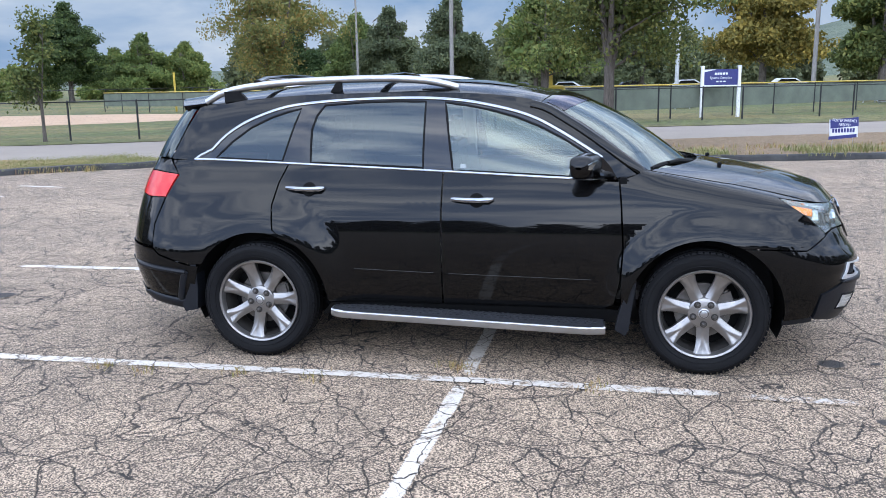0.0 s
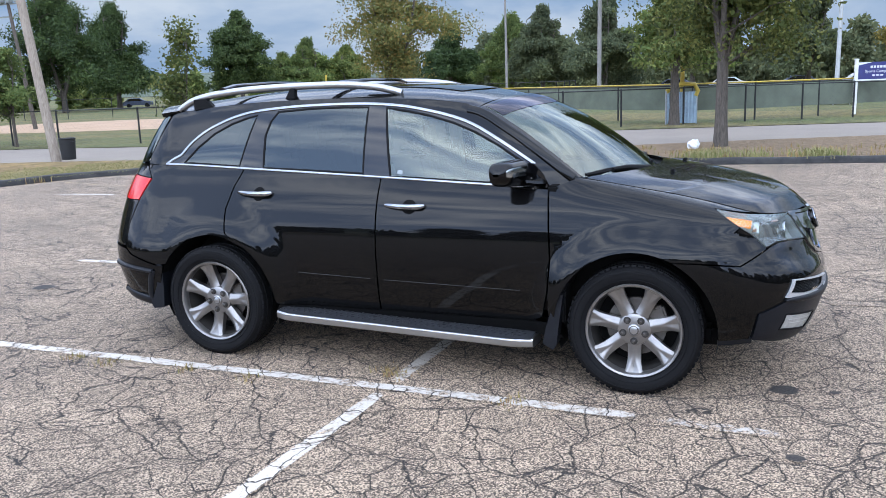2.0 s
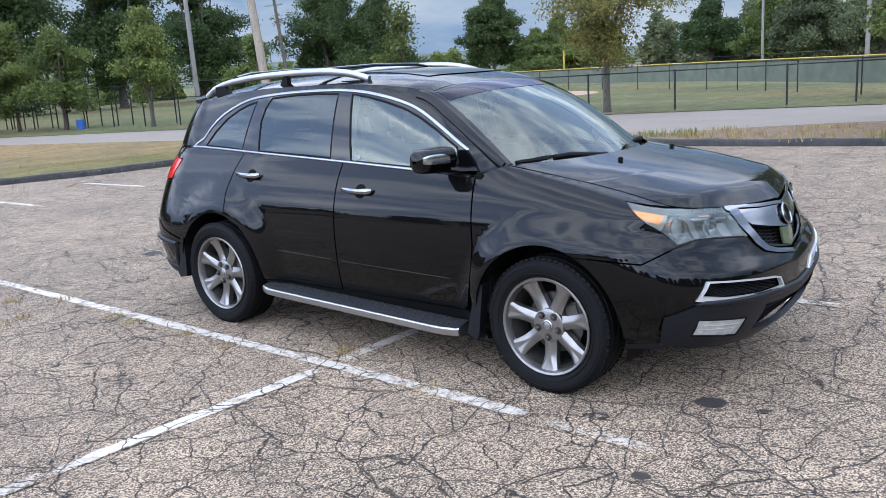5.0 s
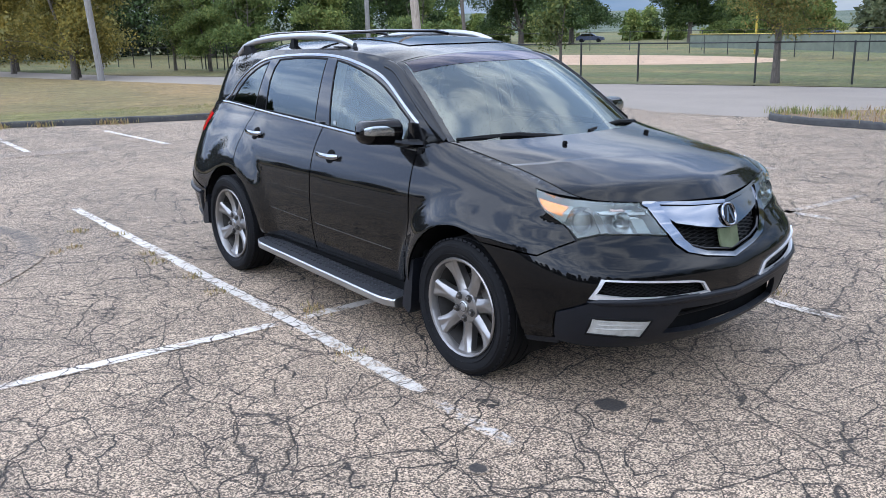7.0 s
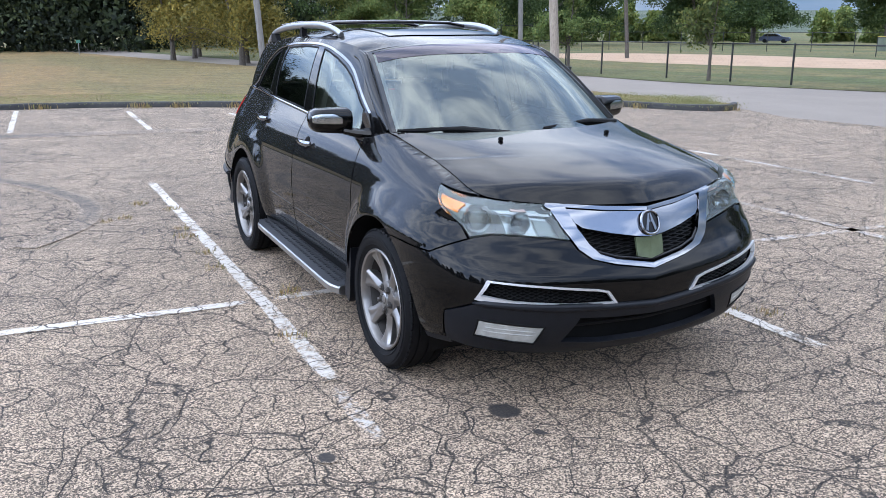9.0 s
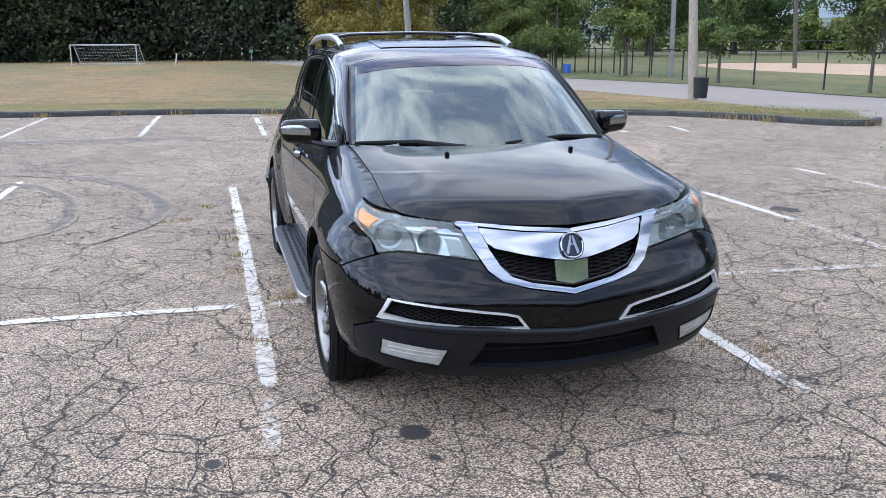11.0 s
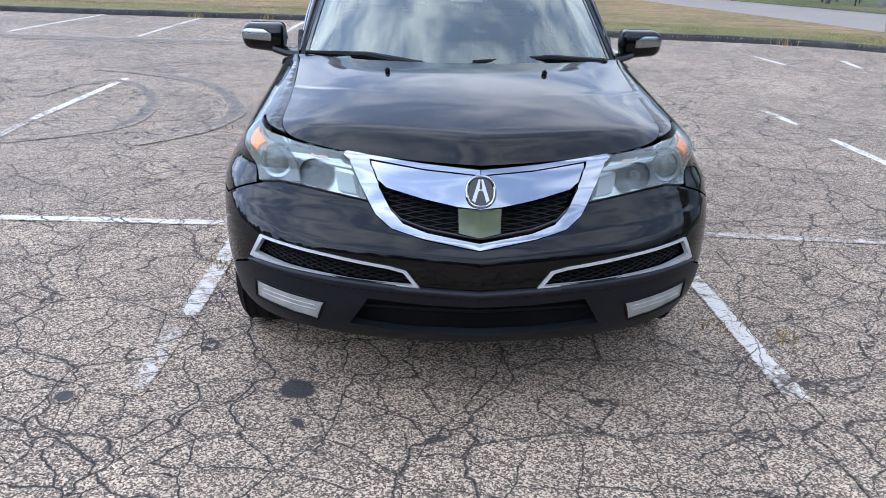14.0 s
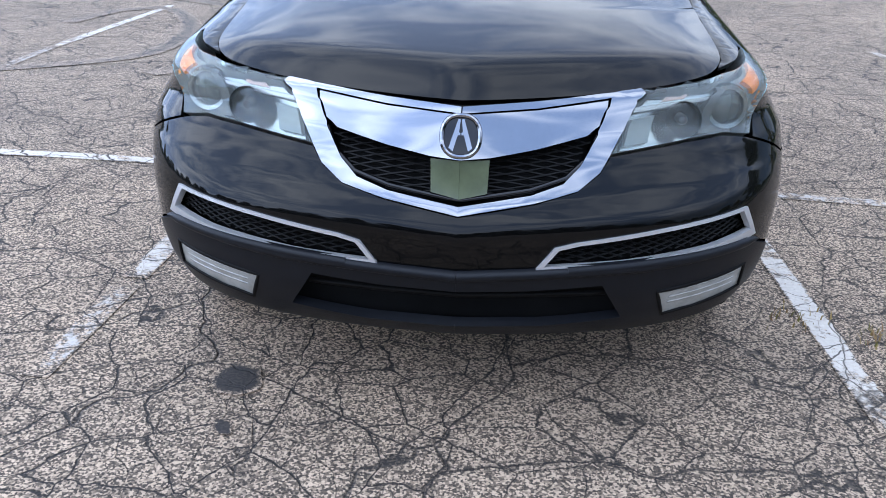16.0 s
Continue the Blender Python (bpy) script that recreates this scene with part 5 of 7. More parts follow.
for flip, s in BOTH:
    part("pillar_skin", ribbon(upper, [(1.0 - 0.66 * i / 30, edge_z(1.0 - 0.66 * i / 30) - 0.026) for i in range(31)], 0.056, 0.010, "pillar_skin", M_PAINT, off=0.001, flip=flip), M_PAINT, car)

# ---- nose
LAMP = dense([("x", 1.785, 1.030), ("x", 1.875, 0.970), ("x", 1.956, 0.913), ("x", 2.042, 0.836), ("y", 0.80, 0.838), ("y", 0.73, 0.849), ("y", 0.62, 0.842), ("y", 0.50, 0.828), ("y", 0.405, 0.815), ("y", 0.437, 0.87), ("y", 0.480, 0.968)] + [("y", 0.48 + 0.16 * i / 4, hood_nose_z(at_y(0.48 + 0.16 * i / 4, 0.98) - X0) - 0.004) for i in range(1, 5)] + [("x", 1.965, rim_z(1.965) - 0.006), ("x", 1.93, 1.004), ("x", 1.86, 1.016)])
COVER_TOP = arch(HUB_X, FR, -4, 62.5, 12) + [("x", 1.70, 0.762), ("x", 1.92, 0.750), ("x", 2.044, 0.820), ("y", 0.80, 0.830), ("y", 0.73, 0.841), ("y", 0.62, 0.834), ("y", 0.50, 0.820), ("y", 0.402, 0.807)]
GRILLE_OUT = [("y", 0.475, 0.972), ("y", 0.432, 0.87), ("y", 0.372, 0.765), ("y", 0.315, 0.722), ("y", 0.20, 0.690), ("y", 0.0, 0.655)]
GREYCUT = [("y", 0.0, 0.497), ("y", 0.18, 0.507), ("y", 0.30, 0.515), ("y", 0.50, 0.525), ("y", 0.72, 0.548), ("y", 0.84, 0.558)]
VENT_OUT = [("y", 0.80, 0.662), ("y", 0.845, 0.572), ("y", 0.70, 0.545), ("y", 0.45, 0.520), ("y", 0.205, 0.512), ("y", 0.262, 0.585), ("y", 0.32, 0.600), ("y", 0.55, 0.632)]
VENT_IN = [("y", 0.788, 0.652), ("y", 0.822, 0.592), ("y", 0.70, 0.568), ("y", 0.45, 0.542), ("y", 0.235, 0.531), ("y", 0.273, 0.579), ("y", 0.325, 0.592), ("y", 0.55, 0.623)]
cover = dense(COVER_TOP + [("y", 0.375, 0.765)] + GRILLE_OUT[3:] + GREYCUT + [("x", 2.01, 0.50), ("x", 1.97, 0.35), ("x", 1.822, 0.334)], 0.03)
part("front_bumper", shell(body, cover, M_PAINT, "front_bumper", holes=[dense(VENT_OUT)], both=True, du=0.025, dv=0.010), M_PAINT, car)
FOG = [("y", 0.828, 0.478), ("y", 0.832, 0.395), ("y", 0.590, 0.350), ("y", 0.560, 0.440)]
INTAKE = [("y", 0.0, 0.448), ("y", 0.20, 0.455), ("y", 0.40, 0.472), ("y", 0.47, 0.352), ("y", 0.25, 0.322), ("y", 0.0, 0.312)]
lower = dense([("y", 0.0, 0.490), ("y", 0.18, 0.500), ("y", 0.30, 0.508), ("y", 0.50, 0.518), ("y", 0.72, 0.541), ("y", 0.835, 0.551), ("x", 2.018, 0.495), ("x", 1.985, 0.345), ("y", 0.80, 0.320), ("y", 0.5, 0.288), ("y", 0.25, 0.266), ("y", 0.0, 0.256)] + INTAKE[::-1], 0.03)
part("lower_bumper", shell(body, lower, M_PLASTIC, "lower_bumper", holes=[dense(FOG)], both=True, du=0.03, dv=0.025, off=0.006, thick=0.03), M_PLASTIC, car, "dark grey textured lower bumper")
part("bumper_lip", ribbon(body, dense(GREYCUT)[: len(dense(GREYCUT[:5])) - 1], 0.03, 0.022, "bumper_lip", M_PLASTIC, both=True), M_PLASTIC, car)
corner_skirt = dense([("x", 1.815, 0.332), ("x", 1.985, 0.350), ("x", 1.985, 0.318), ("x", 1.815, 0.302)])
for flip, s in BOTH:
    part("bumper_corner", shell(body, corner_skirt, M_PLASTIC, "bumper_corner", flip=flip, off=-0.002), M_PLASTIC, car)


def inset(depth):
    def f(q, z):
        return body(q, z) - normal_at(body, q, z) * depth
    return f


def lattice(outline_q, du, dz, slant, depth, name, width, both=True, flip=False):
    """Crossing bars that fill an outline (q, z), for a grille."""
    us, zs = [p[0] for p in outline_q], [p[1] for p in outline_q]

    def inside(u, z):
        c, n = False, len(outline_q)
        for i in range(n):
            (x1, y1), (x2, y2) = outline_q[i], outline_q[(i + 1) % n]
            if (y1 > z) != (y2 > z) and u < (x2 - x1) * (z - y1) / (y2 - y1) + x1:
                c = not c
        return c
    mb, surf = MB(), inset(depth)
    for s in (-1, 1):
        z = min(zs) - 1.0
        while z < max(zs) + 1.0:
            run = []
            n = int((max(us) - min(us)) / 0.008)
            for i in range(n + 1):
                u = min(us) + (max(us) - min(us)) * i / n
                zz = z + s * slant * (u - min(us))
                if inside(u, zz):
                    run.append(tuple(surf(u, zz)))
                elif len(run) > 1:
                    mb.tube(run[::2] + [run[-1]] if len(run) > 3 else run, width, 4, True)
                    run = []
                else:
                    run = []
            if len(run) > 1:
                mb.tube(run[::2] + [run[-1]], width, 4, True)
            z += dz
    if both:
        o = len(mb.v)
        mb.v += [(x, -y, z) for x, y, z in mb.v]
        mb.f += [tuple(i + o for i in f)[::-1] for f in mb.f]
    if flip:
        mb.v = [(x, -y, z) for x, y, z in mb.v]
        mb.f = [f[::-1] for f in mb.f]
    return mb.mesh(name, M_MESH, 0)


for flip, s in BOTH:
    vent = part("lower_vent", shell(body, dense(VENT_OUT), M_SILVERTRIM, "lower_vent", holes=[dense(VENT_IN)], flip=flip, du=0.03, dv=0.03, off=0.009, thick=0.02), M_SILVERTRIM, car, "silver frame round a black mesh vent")
    # black sheet in place of the shade behind the vent mesh
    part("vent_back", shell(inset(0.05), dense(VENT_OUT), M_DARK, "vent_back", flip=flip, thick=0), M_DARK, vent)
    part("vent_mesh", lattice(dense(VENT_IN), 0.03, 0.017, 0.50, 0.022, "vent_mesh", 0.0028, False, flip), M_MESH, vent)
    fog = part("fog_lamp", shell(body, dense(FOG), M_FOGLENS, "fog_lamp", flip=flip, du=0.03, dv=0.03, off=0.003, thick=0.02), M_FOGLENS, car, "rectangular hazed fog lamp")
    part("fog_bezel", ribbon(body, dense(FOG), 0.012, 0.006, "fog_bezel", M_BLACKPLASTIC, off=0.004, flip=flip, closed=True), M_BLACKPLASTIC, fog)
    for i in range(4):
        z = 0.395 + 0.02 * i
        part("fog_rib", ribbon(inset(-0.002), [(at_y(0.60 + 0.20 * j / 10, z + 0.02 * j / 10), z + 0.025 * j / 10) for j in range(11)], 0.006, 0.003, "fog_rib", M_FOGLENS, flip=flip), M_FOGLENS, fog)

# the intake's dark depth is a near-black sheet, shade by colour
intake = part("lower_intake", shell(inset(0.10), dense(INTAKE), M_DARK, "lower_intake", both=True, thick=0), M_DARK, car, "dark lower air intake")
part("intake_bar", ribbon(inset(0.05), [(at_y(0.43 - 0.43 * i / 20, 0.40 - 0.012 * i / 20), 0.40 - 0.012 * i / 20) for i in range(21)], 0.016, 0.01, "intake_bar", M_BLACKPLASTIC, both=True), M_BLACKPLASTIC, intake)

# ---- grille
grille = new("grille")
grille.parent = car
tagged(grille, "five-sided grille with a chrome surround, black mesh and a chrome shield")
GR_OUT = dense([("y", 0.478, 0.968), ("y", 0.432, 0.87), ("y", 0.372, 0.768), ("y", 0.315, 0.724), ("y", 0.20, 0.692), ("y", 0.0, 0.657), ("y", 0.0, 0.681), ("y", 0.19, 0.713), ("y", 0.275, 0.742), ("y", 0.318, 0.785), ("y", 0.362, 0.86), ("y", 0.395, 0.950), ("y", 0.20, 0.928), ("y", 0.0, 0.918), ("y", 0.0, 0.934), ("y", 0.20, 0.945)], 0.025)


part("chrome_surround", shell(body, GR_OUT, M_CHROME, "chrome_surround", both=True, du=0.02, dv=0.02, off=0.010, thick=0.04), M_CHROME, grille, "wide chrome surround")
BACK = dense([("y", 0.46, 0.965), ("y", 0.42, 0.86), ("y", 0.36, 0.765), ("y", 0.20, 0.69), ("y", 0.0, 0.66), ("y", 0.0, 0.94), ("y", 0.2, 0.945)], 0.03)
# sheet coloured as the shade behind the grille mesh
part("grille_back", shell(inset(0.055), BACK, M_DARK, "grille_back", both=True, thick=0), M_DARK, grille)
MESHLINE = dense([("y", 0.375, 0.88), ("y", 0.31, 0.775), ("y", 0.20, 0.72), ("y", 0.0, 0.685), ("y", 0.0, 0.83), ("y", 0.2, 0.845)], 0.03)
part("grille_mesh", lattice(MESHLINE, 0.03, 0.018, 0.40, 0.026, "grille_mesh", 0.0030), M_MESH, grille)
SHIELD = dense([("y", 0.0, 0.915), ("y", 0.20, 0.925), ("y", 0.391, 0.947), ("y", 0.368, 0.885), ("y", 0.335, 0.862), ("y", 0.20, 0.832), ("y", 0.08, 0.812), ("y", 0.0, 0.806)], 0.03)


def shield(q, z):
    """The grille's shield leans back: its lower edge stands further out than its upper one."""
    return body(q, z) + Vector((0.014 - 0.014 * (z - 0.81) / 0.12, 0, 0))


part("chrome_shield", shell(shield, SHIELD, M_CHROME, "chrome_shield", both=True, du=0.03, dv=0.02, thick=0.03), M_CHROME, grille, "broad chrome shield with mirror finish")
PLATE = dense([("y", 0.0, 0.800), ("y", 0.078, 0.803), ("y", 0.075, 0.716), ("y", 0.0, 0.700)], 0.03)
part("plate", shell(body, PLATE, M_PLATE, "plate", both=True, du=0.03, dv=0.03, off=0.004, thick=0.012), M_PLATE, grille, "cloudy green plastic cover under the badge")
part("inner_rim", ribbon(inset(0.01), dense([("y", 0.385, 0.90), ("y", 0.34, 0.805), ("y", 0.285, 0.757), ("y", 0.19, 0.727), ("y", 0.0, 0.697)])[:-11], 0.014, 0.012, "inner_rim", M_GLOSSBLACK, both=True), M_GLOSSBLACK, grille)

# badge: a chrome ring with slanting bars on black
badge = new("badge")
badge.parent = car
BP = pose(2.293, 0, 0.866, 90, 0, 90) @ pose(0, 0, 0, -19, 0, 0)
badge.matrix_basis = BP
tagged(badge, "round chrome badge on black")
ell = [(0.050 * math.copysign(abs(math.cos(a)) ** 0.85, math.cos(a)), 0.054 * math.copysign(abs(math.sin(a)) ** 0.85, math.sin(a))) for a in [2 * math.pi * i / 40 for i in range(40)]]
part("badge_back", MB().prism([(x * 0.95, y * 0.95) for x, y in ell], -0.02, 0.002), M_GLOSSBLACK, badge)
part("badge_ring", MB().tube([(x, y, 0.004) for x, y in ell + ell[:1]], 0.0065, 8, False), M_CHROME, badge)
for sgn in (-1, 1):
    part("badge_bar", MB().prism([(sgn * 0.0015, 0.043), (sgn * 0.008, 0.044), (sgn * 0.031, -0.031), (sgn * 0.020, -0.040), (sgn * 0.008, 0.002), (sgn * 0.0015, 0.002), (sgn * 0.0015, 0.008), (sgn * 0.005, 0.010)][::sgn], 0.0, 0.007), M_CHROME, badge)

# ---- headlamps
for flip, s in BOTH:
    sg = 1 if flip else -1
    lamp = part("headlamp", shell(inset(0.085), LAMP, M_LAMPGREY, "headlamp", flip=flip, du=0.04, dv=0.04, thick=-0.086), M_LAMPGREY, car, "hazy clear headlamp with round projector and amber corner")
    o = part("lens", shell(body, LAMP, M_LENS, "lens", flip=flip, du=0.03, dv=0.012, off=0.003, thick=0.02), M_LENS, lamp, "slightly hazed clear cover")
    o.visible_shadow = False
    def inside(name, line, mat, depth, label="", thick=0.02):
        return part(name, shell(inset(depth), dense(line, 0.03), mat, name, flip=flip, du=0.03, dv=0.02, thick=thick), mat, lamp, label)
    inside("corner_reflector", [("x", 1.805, 1.020), ("x", 1.89, 0.958), ("x", 1.972, 0.900), ("x", 2.010, 0.905), ("x", 2.012, 0.985), ("x", 1.93, 0.999)], M_LAMPGREY, 0.030)
    inside("amber_reflector", [("x", 1.820, 1.012), ("x", 1.905, 0.956), ("x", 1.970, 0.928), ("x", 1.972, 0.983), ("x", 1.915, 0.997)], M_AMBER, 0.018, "amber side reflector")
    inside("projector_housing", [("x", 1.985, 0.925), ("x", 2.035, 0.850), ("y", 0.79, 0.845), ("y", 0.695, 0.855), ("y", 0.735, 0.945), ("y", 0.76, 0.965)], M_LAMPDARK, 0.058, "", 0)
    inside("lamp_divider", [("y", 0.745, 0.985), ("y", 0.715, 0.985), ("y", 0.672, 0.858), ("y", 0.705, 0.858)], M_LAMPDARK, 0.030)
    inside("upper_reflector", [("y", 0.705, 0.982), ("y", 0.690, 0.952), ("y", 0.500, 0.936), ("y", 0.512, 0.966)], M_REFLECTOR, 0.045, "bright lamp reflector")
    inside("turn_bulb", [("y", 0.630, 0.972), ("y", 0.625, 0.952), ("y", 0.560, 0.946), ("y", 0.565, 0.966)], M_TURN, 0.036, "pinkish turn bulb")
    inside("lamp_bezel", [("y", 0.700, 0.950), ("y", 0.694, 0.937), ("y", 0.462, 0.917), ("y", 0.468, 0.930)], M_SATIN, 0.028)
    inside("lower_reflector", [("y", 0.690, 0.934), ("y", 0.664, 0.852), ("y", 0.450, 0.832), ("y", 0.480, 0.912)], M_REFLECTOR, 0.060, "bright lamp reflector")
    inside("reflector_step", [("y", 0.545, 0.905), ("y", 0.525, 0.848), ("y", 0.455, 0.840), ("y", 0.478, 0.898)], M_LAMPGREY, 0.042)
    bulb = pose(2.118, sg * 0.605, 0.888, 0, 86, 0) @ pose(0, 0, 0, 0, 0, 0)
    part("main_bowl", MB().lathe([(0.052, 0.012), (0.046, -0.012), (0.030, -0.030), (0.010, -0.036)], 28, bulb), M_REFLECTOR, lamp)
    part("bulb_shield", MB().lathe([(0.014, -0.03), (0.014, 0.006), (0.010, 0.014), (0.001, 0.016)], 16, bulb), M_LAMPDARK, lamp)
    P0 = pose(1.998, sg * 0.752, 0.900, 0, 84, 0) @ pose(0, 0, 0, sg * -10, 0, 0) @ pose(0, 0, 0, 0, 0, 0)
    part("projector_ring", MB().lathe([(0.066, -0.05), (0.068, 0.0), (0.062, 0.014), (0.050, 0.012), (0.046, -0.02)], 32, P0), M_REFLECTOR, lamp)
    part("projector_lens", MB().lathe([(0.05, -0.01), (0.046, 0.006), (0.035, 0.018), (0.018, 0.025), (0.001, 0.027)], 32, P0), M_LENS, lamp, "round glass projector lens")
    part("projector_bowl", MB().lathe([(0.05, -0.012), (0.03, -0.035), (0.001, -0.04)], 32, P0), M_LAMPDARK, lamp)
    tail = dense([("x", -1.965, 1.158), ("x", -2.03, 1.020), ("x", -2.16, 1.018), ("t", 0.62, 1.04), ("t", 0.60, 1.17), ("x", -2.14, 1.172)], 0.03)
    part("tail_lamp", shell(body, tail, M_RED, "tail_lamp", flip=flip, du=0.03, dv=0.03, off=0.004, thick=0.03), M_RED, car, "red tail lamp wrapped round the corner")

# ---- tail
rear_bumper = dense([("x", -1.82, 0.42), ("x", -1.80, 0.50), ("x", -1.775, 0.585), ("x", -1.835, 0.59), ("x", -1.90, 0.605), ("x", -2.05, 0.65), ("x", -2.10, 0.69), ("t", 0.7, 0.72), ("t", 0.0, 0.72), ("t", 0.0, 0.37), ("t", 0.7, 0.37), ("x", -2.0, 0.335), ("x", -1.82, 0.31)], 0.04)
rb_ = part("rear_bumper", shell(body, rear_bumper, M_PAINT, "rear_bumper", both=True, du=0.03, dv=0.03, off=0.004, thick=0.03), M_PAINT, car, "black rear bumper with grey plastic ledge and skirt")
for flip, s in BOTH:
    ledge = [(at_x(-1.86 - 0.36 * i / 12, 0.548 + 0.035 * i / 12), 0.548 + 0.035 * i / 12) for i in range(13)]
    ledge += [(at_y(0.72 - 0.06 * i, 0.585, XR), 0.585) for i in range(1, 12)]
    part("ledge", ribbon(body, ledge, 0.030, 0.026, "ledge", M_PLASTIC, flip=flip), M_PLASTIC, rb_, "dark grey plastic ledge")
    skirt = [(at_x(-1.84 - 0.36 * i / 12, 0.318 + 0.05 * i / 12), 0.318 + 0.05 * i / 12) for i in range(13)]
    skirt += [(at_y(0.74 - 0.06 * i, 0.385, XR), 0.385) for i in range(1, 12)]
    part("skirt", ribbon(body, skirt, 0.075, 0.020, "skirt", M_PLASTIC, flip=flip), M_PLASTIC, rb_, "dark grey plastic skirt")
    part("skirt_end", ribbon(body, [(-1.835 + 0.005 * i, 0.335 + 0.022 * i) for i in range(11)], 0.045, 0.016, "skirt_end", M_PLASTIC, flip=flip), M_PLASTIC, rb_)
gate = dense([("t", 0.0, 0.73), ("t", 0.7, 0.73), ("x", -2.105, 0.71), ("x", -2.10, 0.85), ("x", -2.035, 1.015), ("x", -2.165, 1.012), ("t", 0.61, 1.035), ("t", 0.59, 1.175), ("x", -2.145, 1.180), ("x", -1.97, 1.165), ("x", -2.00, 1.20), ("x", -2.045, 1.25), ("t", 0.60, 1.25), ("t", 0.0, 1.25)], 0.04)
part("tailgate", shell(body, gate, M_PAINT, "tailgate", both=True, du=0.05, dv=0.05), M_PAINT, car)
rear_glass = [(at_x(-2.045, 1.26, upper), 1.26), (at_x(-1.95, 1.44, upper), 1.44), (at_x(-1.885, 1.57, upper), 1.57), (XR - 1.0, 1.59), (XR - 1.0, 1.26)]
part("rear_window", shell(upper, fine2(rear_glass), M_GLASS_TINT, "rear_window", both=True, du=0.06, dv=0.05, thick=0), M_GLASS_TINT, car, "dark tailgate glass")

# ---- underside, wheel housings, cabin
part("underbody", MB().box((-0.12, 0, 0.31), (3.84, 1.46, 0.12), None, 0.03).box((0, 0, 0.24), (1.9, 1.1, 0.06)), M_DARK, car)
for hx, r in ((HUB_X, FR), (-HUB_X, RR)):
    for sg in (-1, 1):
        mb = MB()
        n = 24
        for i in range(n + 1):
            a = radians(-20 + 220 * i / n)
            x, z = hx + (r + 0.004) * math.cos(a), HUB_Z + (r + 0.004) * math.sin(a)
            for y in (half_width(min(X0, x), max(z, 0.25)) - 0.006 - 0.012 * max(0.0, x - X0) / 0.3, 0.62):
                mb.v.append((x, sg * y, z))
        mb.f = [(2 * i, 2 * i + 1, 2 * i + 3, 2 * i + 2) for i in range(n)]
        o = len(mb.v)
        mb.v += [(hx + (r + 0.006) * math.cos(radians(-20 + 220 * i / n)), sg * 0.62, HUB_Z + (r + 0.006) * math.sin(radians(-20 + 220 * i / n))) for i in range(n + 1)]
        mb.f.append(tuple(range(o, o + n + 1)))
        part("wheel_housing", mb, M_BLACKPLASTIC, car)


def cabin():
    part("floor_pan", MB().box((-0.4, 0, 0.42), (3.0, 1.5, 0.06)), M_DASH, car)
    def dash(u, v):
        t = 2 * u - 1
        return Vector((1.22 - 0.10 * t * t - 0.62 * v ** 1.4 + 0.02, t * 0.70, 1.165 - 0.05 * v - 0.30 * max(0.0, v - 0.75) * 4 * 0.5 + 0.035 * math.exp(-((t - 0.5) / 0.25) ** 2) * math.sin(math.pi * v)))
    part("dashboard", MB().grid(dash, 24, 16), M_DASH, car, "dark soft dashboard")
    for sg in (-1, 1):
        part("door_lining", MB().box((-0.12, sg * 0.80, 0.85), (1.86, 0.04, 0.56), None, 0.015), M_CABIN, car)
    part("headliner", shell(roof, loop_uv(-0.95, 0.95, 0.03, 0.95), M_LINER, "headliner", du=0.15, dv=0.06, off=-0.035, thick=0), M_LINER, car)
    wheel = part("steering_wheel", MB().tube([(0.185 * math.cos(2 * math.pi * i / 32), 0.185 * math.sin(2 * math.pi * i / 32), 0) for i in range(33)], 0.016, 8, False), M_DASH, car)
    wheel.matrix_basis = pose(0.56, 0.38, 1.06, 0, -66, 0)
    part("steering_hub", MB().box((0, 0, -0.01), (0.13, 0.12, 0.04), None, 0.015).box((0, 0.1, -0.01), (0.04, 0.16, 0.02)).box((0, -0.1, -0.01), (0.04, 0.16, 0.02)), M_DASH, wheel)
    for x, ys in ((0.05, (-0.38, 0.38)), (-0.85, (-0.42, 0.0, 0.42))):
        for y in ys:
            seat = new("seat")
            seat.parent = car
            seat.location = (x, y, 0.45)
            tagged(seat, "taupe leather seat")
            w = 0.52 if x > 0 else 0.42
            part("cushion", MB().box((0.06, 0, 0.22), (0.5, w, 0.16), None, 0.05), M_CABIN, seat)
            part("seat_back", MB().box((-0.26, 0, 0.52), (0.15, w, 0.64), pose(0, 0, 0, 0, -14, 0), 0.05), M_CABIN, seat)
            part("headrest", MB().box((-0.355, 0, 0.93), (0.10, 0.27, 0.19), pose(0, 0, 0, 0, -10, 0), 0.04), M_CABIN, seat)
    for sg in (-1, 1):
        part("inner_pillar", MB().tube([(-0.25, sg * 0.755, 1.1), (-0.25, sg * 0.62, 1.6)], 0.05, 8), M_LINER, car)
        part("inner_pillar", MB().tube([(1.0, sg * 0.690, 1.13), (0.7, sg * 0.64, 1.36), (0.42, sg * 0.57, 1.535)], 0.022, 8), M_LINER, car)
    mirror = part("inner_mirror", MB().box((0.52, 0, 1.515), (0.04, 0.24, 0.065), None, 0.015).tube([(0.54, 0, 1.53), (0.60, 0, 1.575)], 0.012, 6), M_BLACKPLASTIC, car)


cabin()


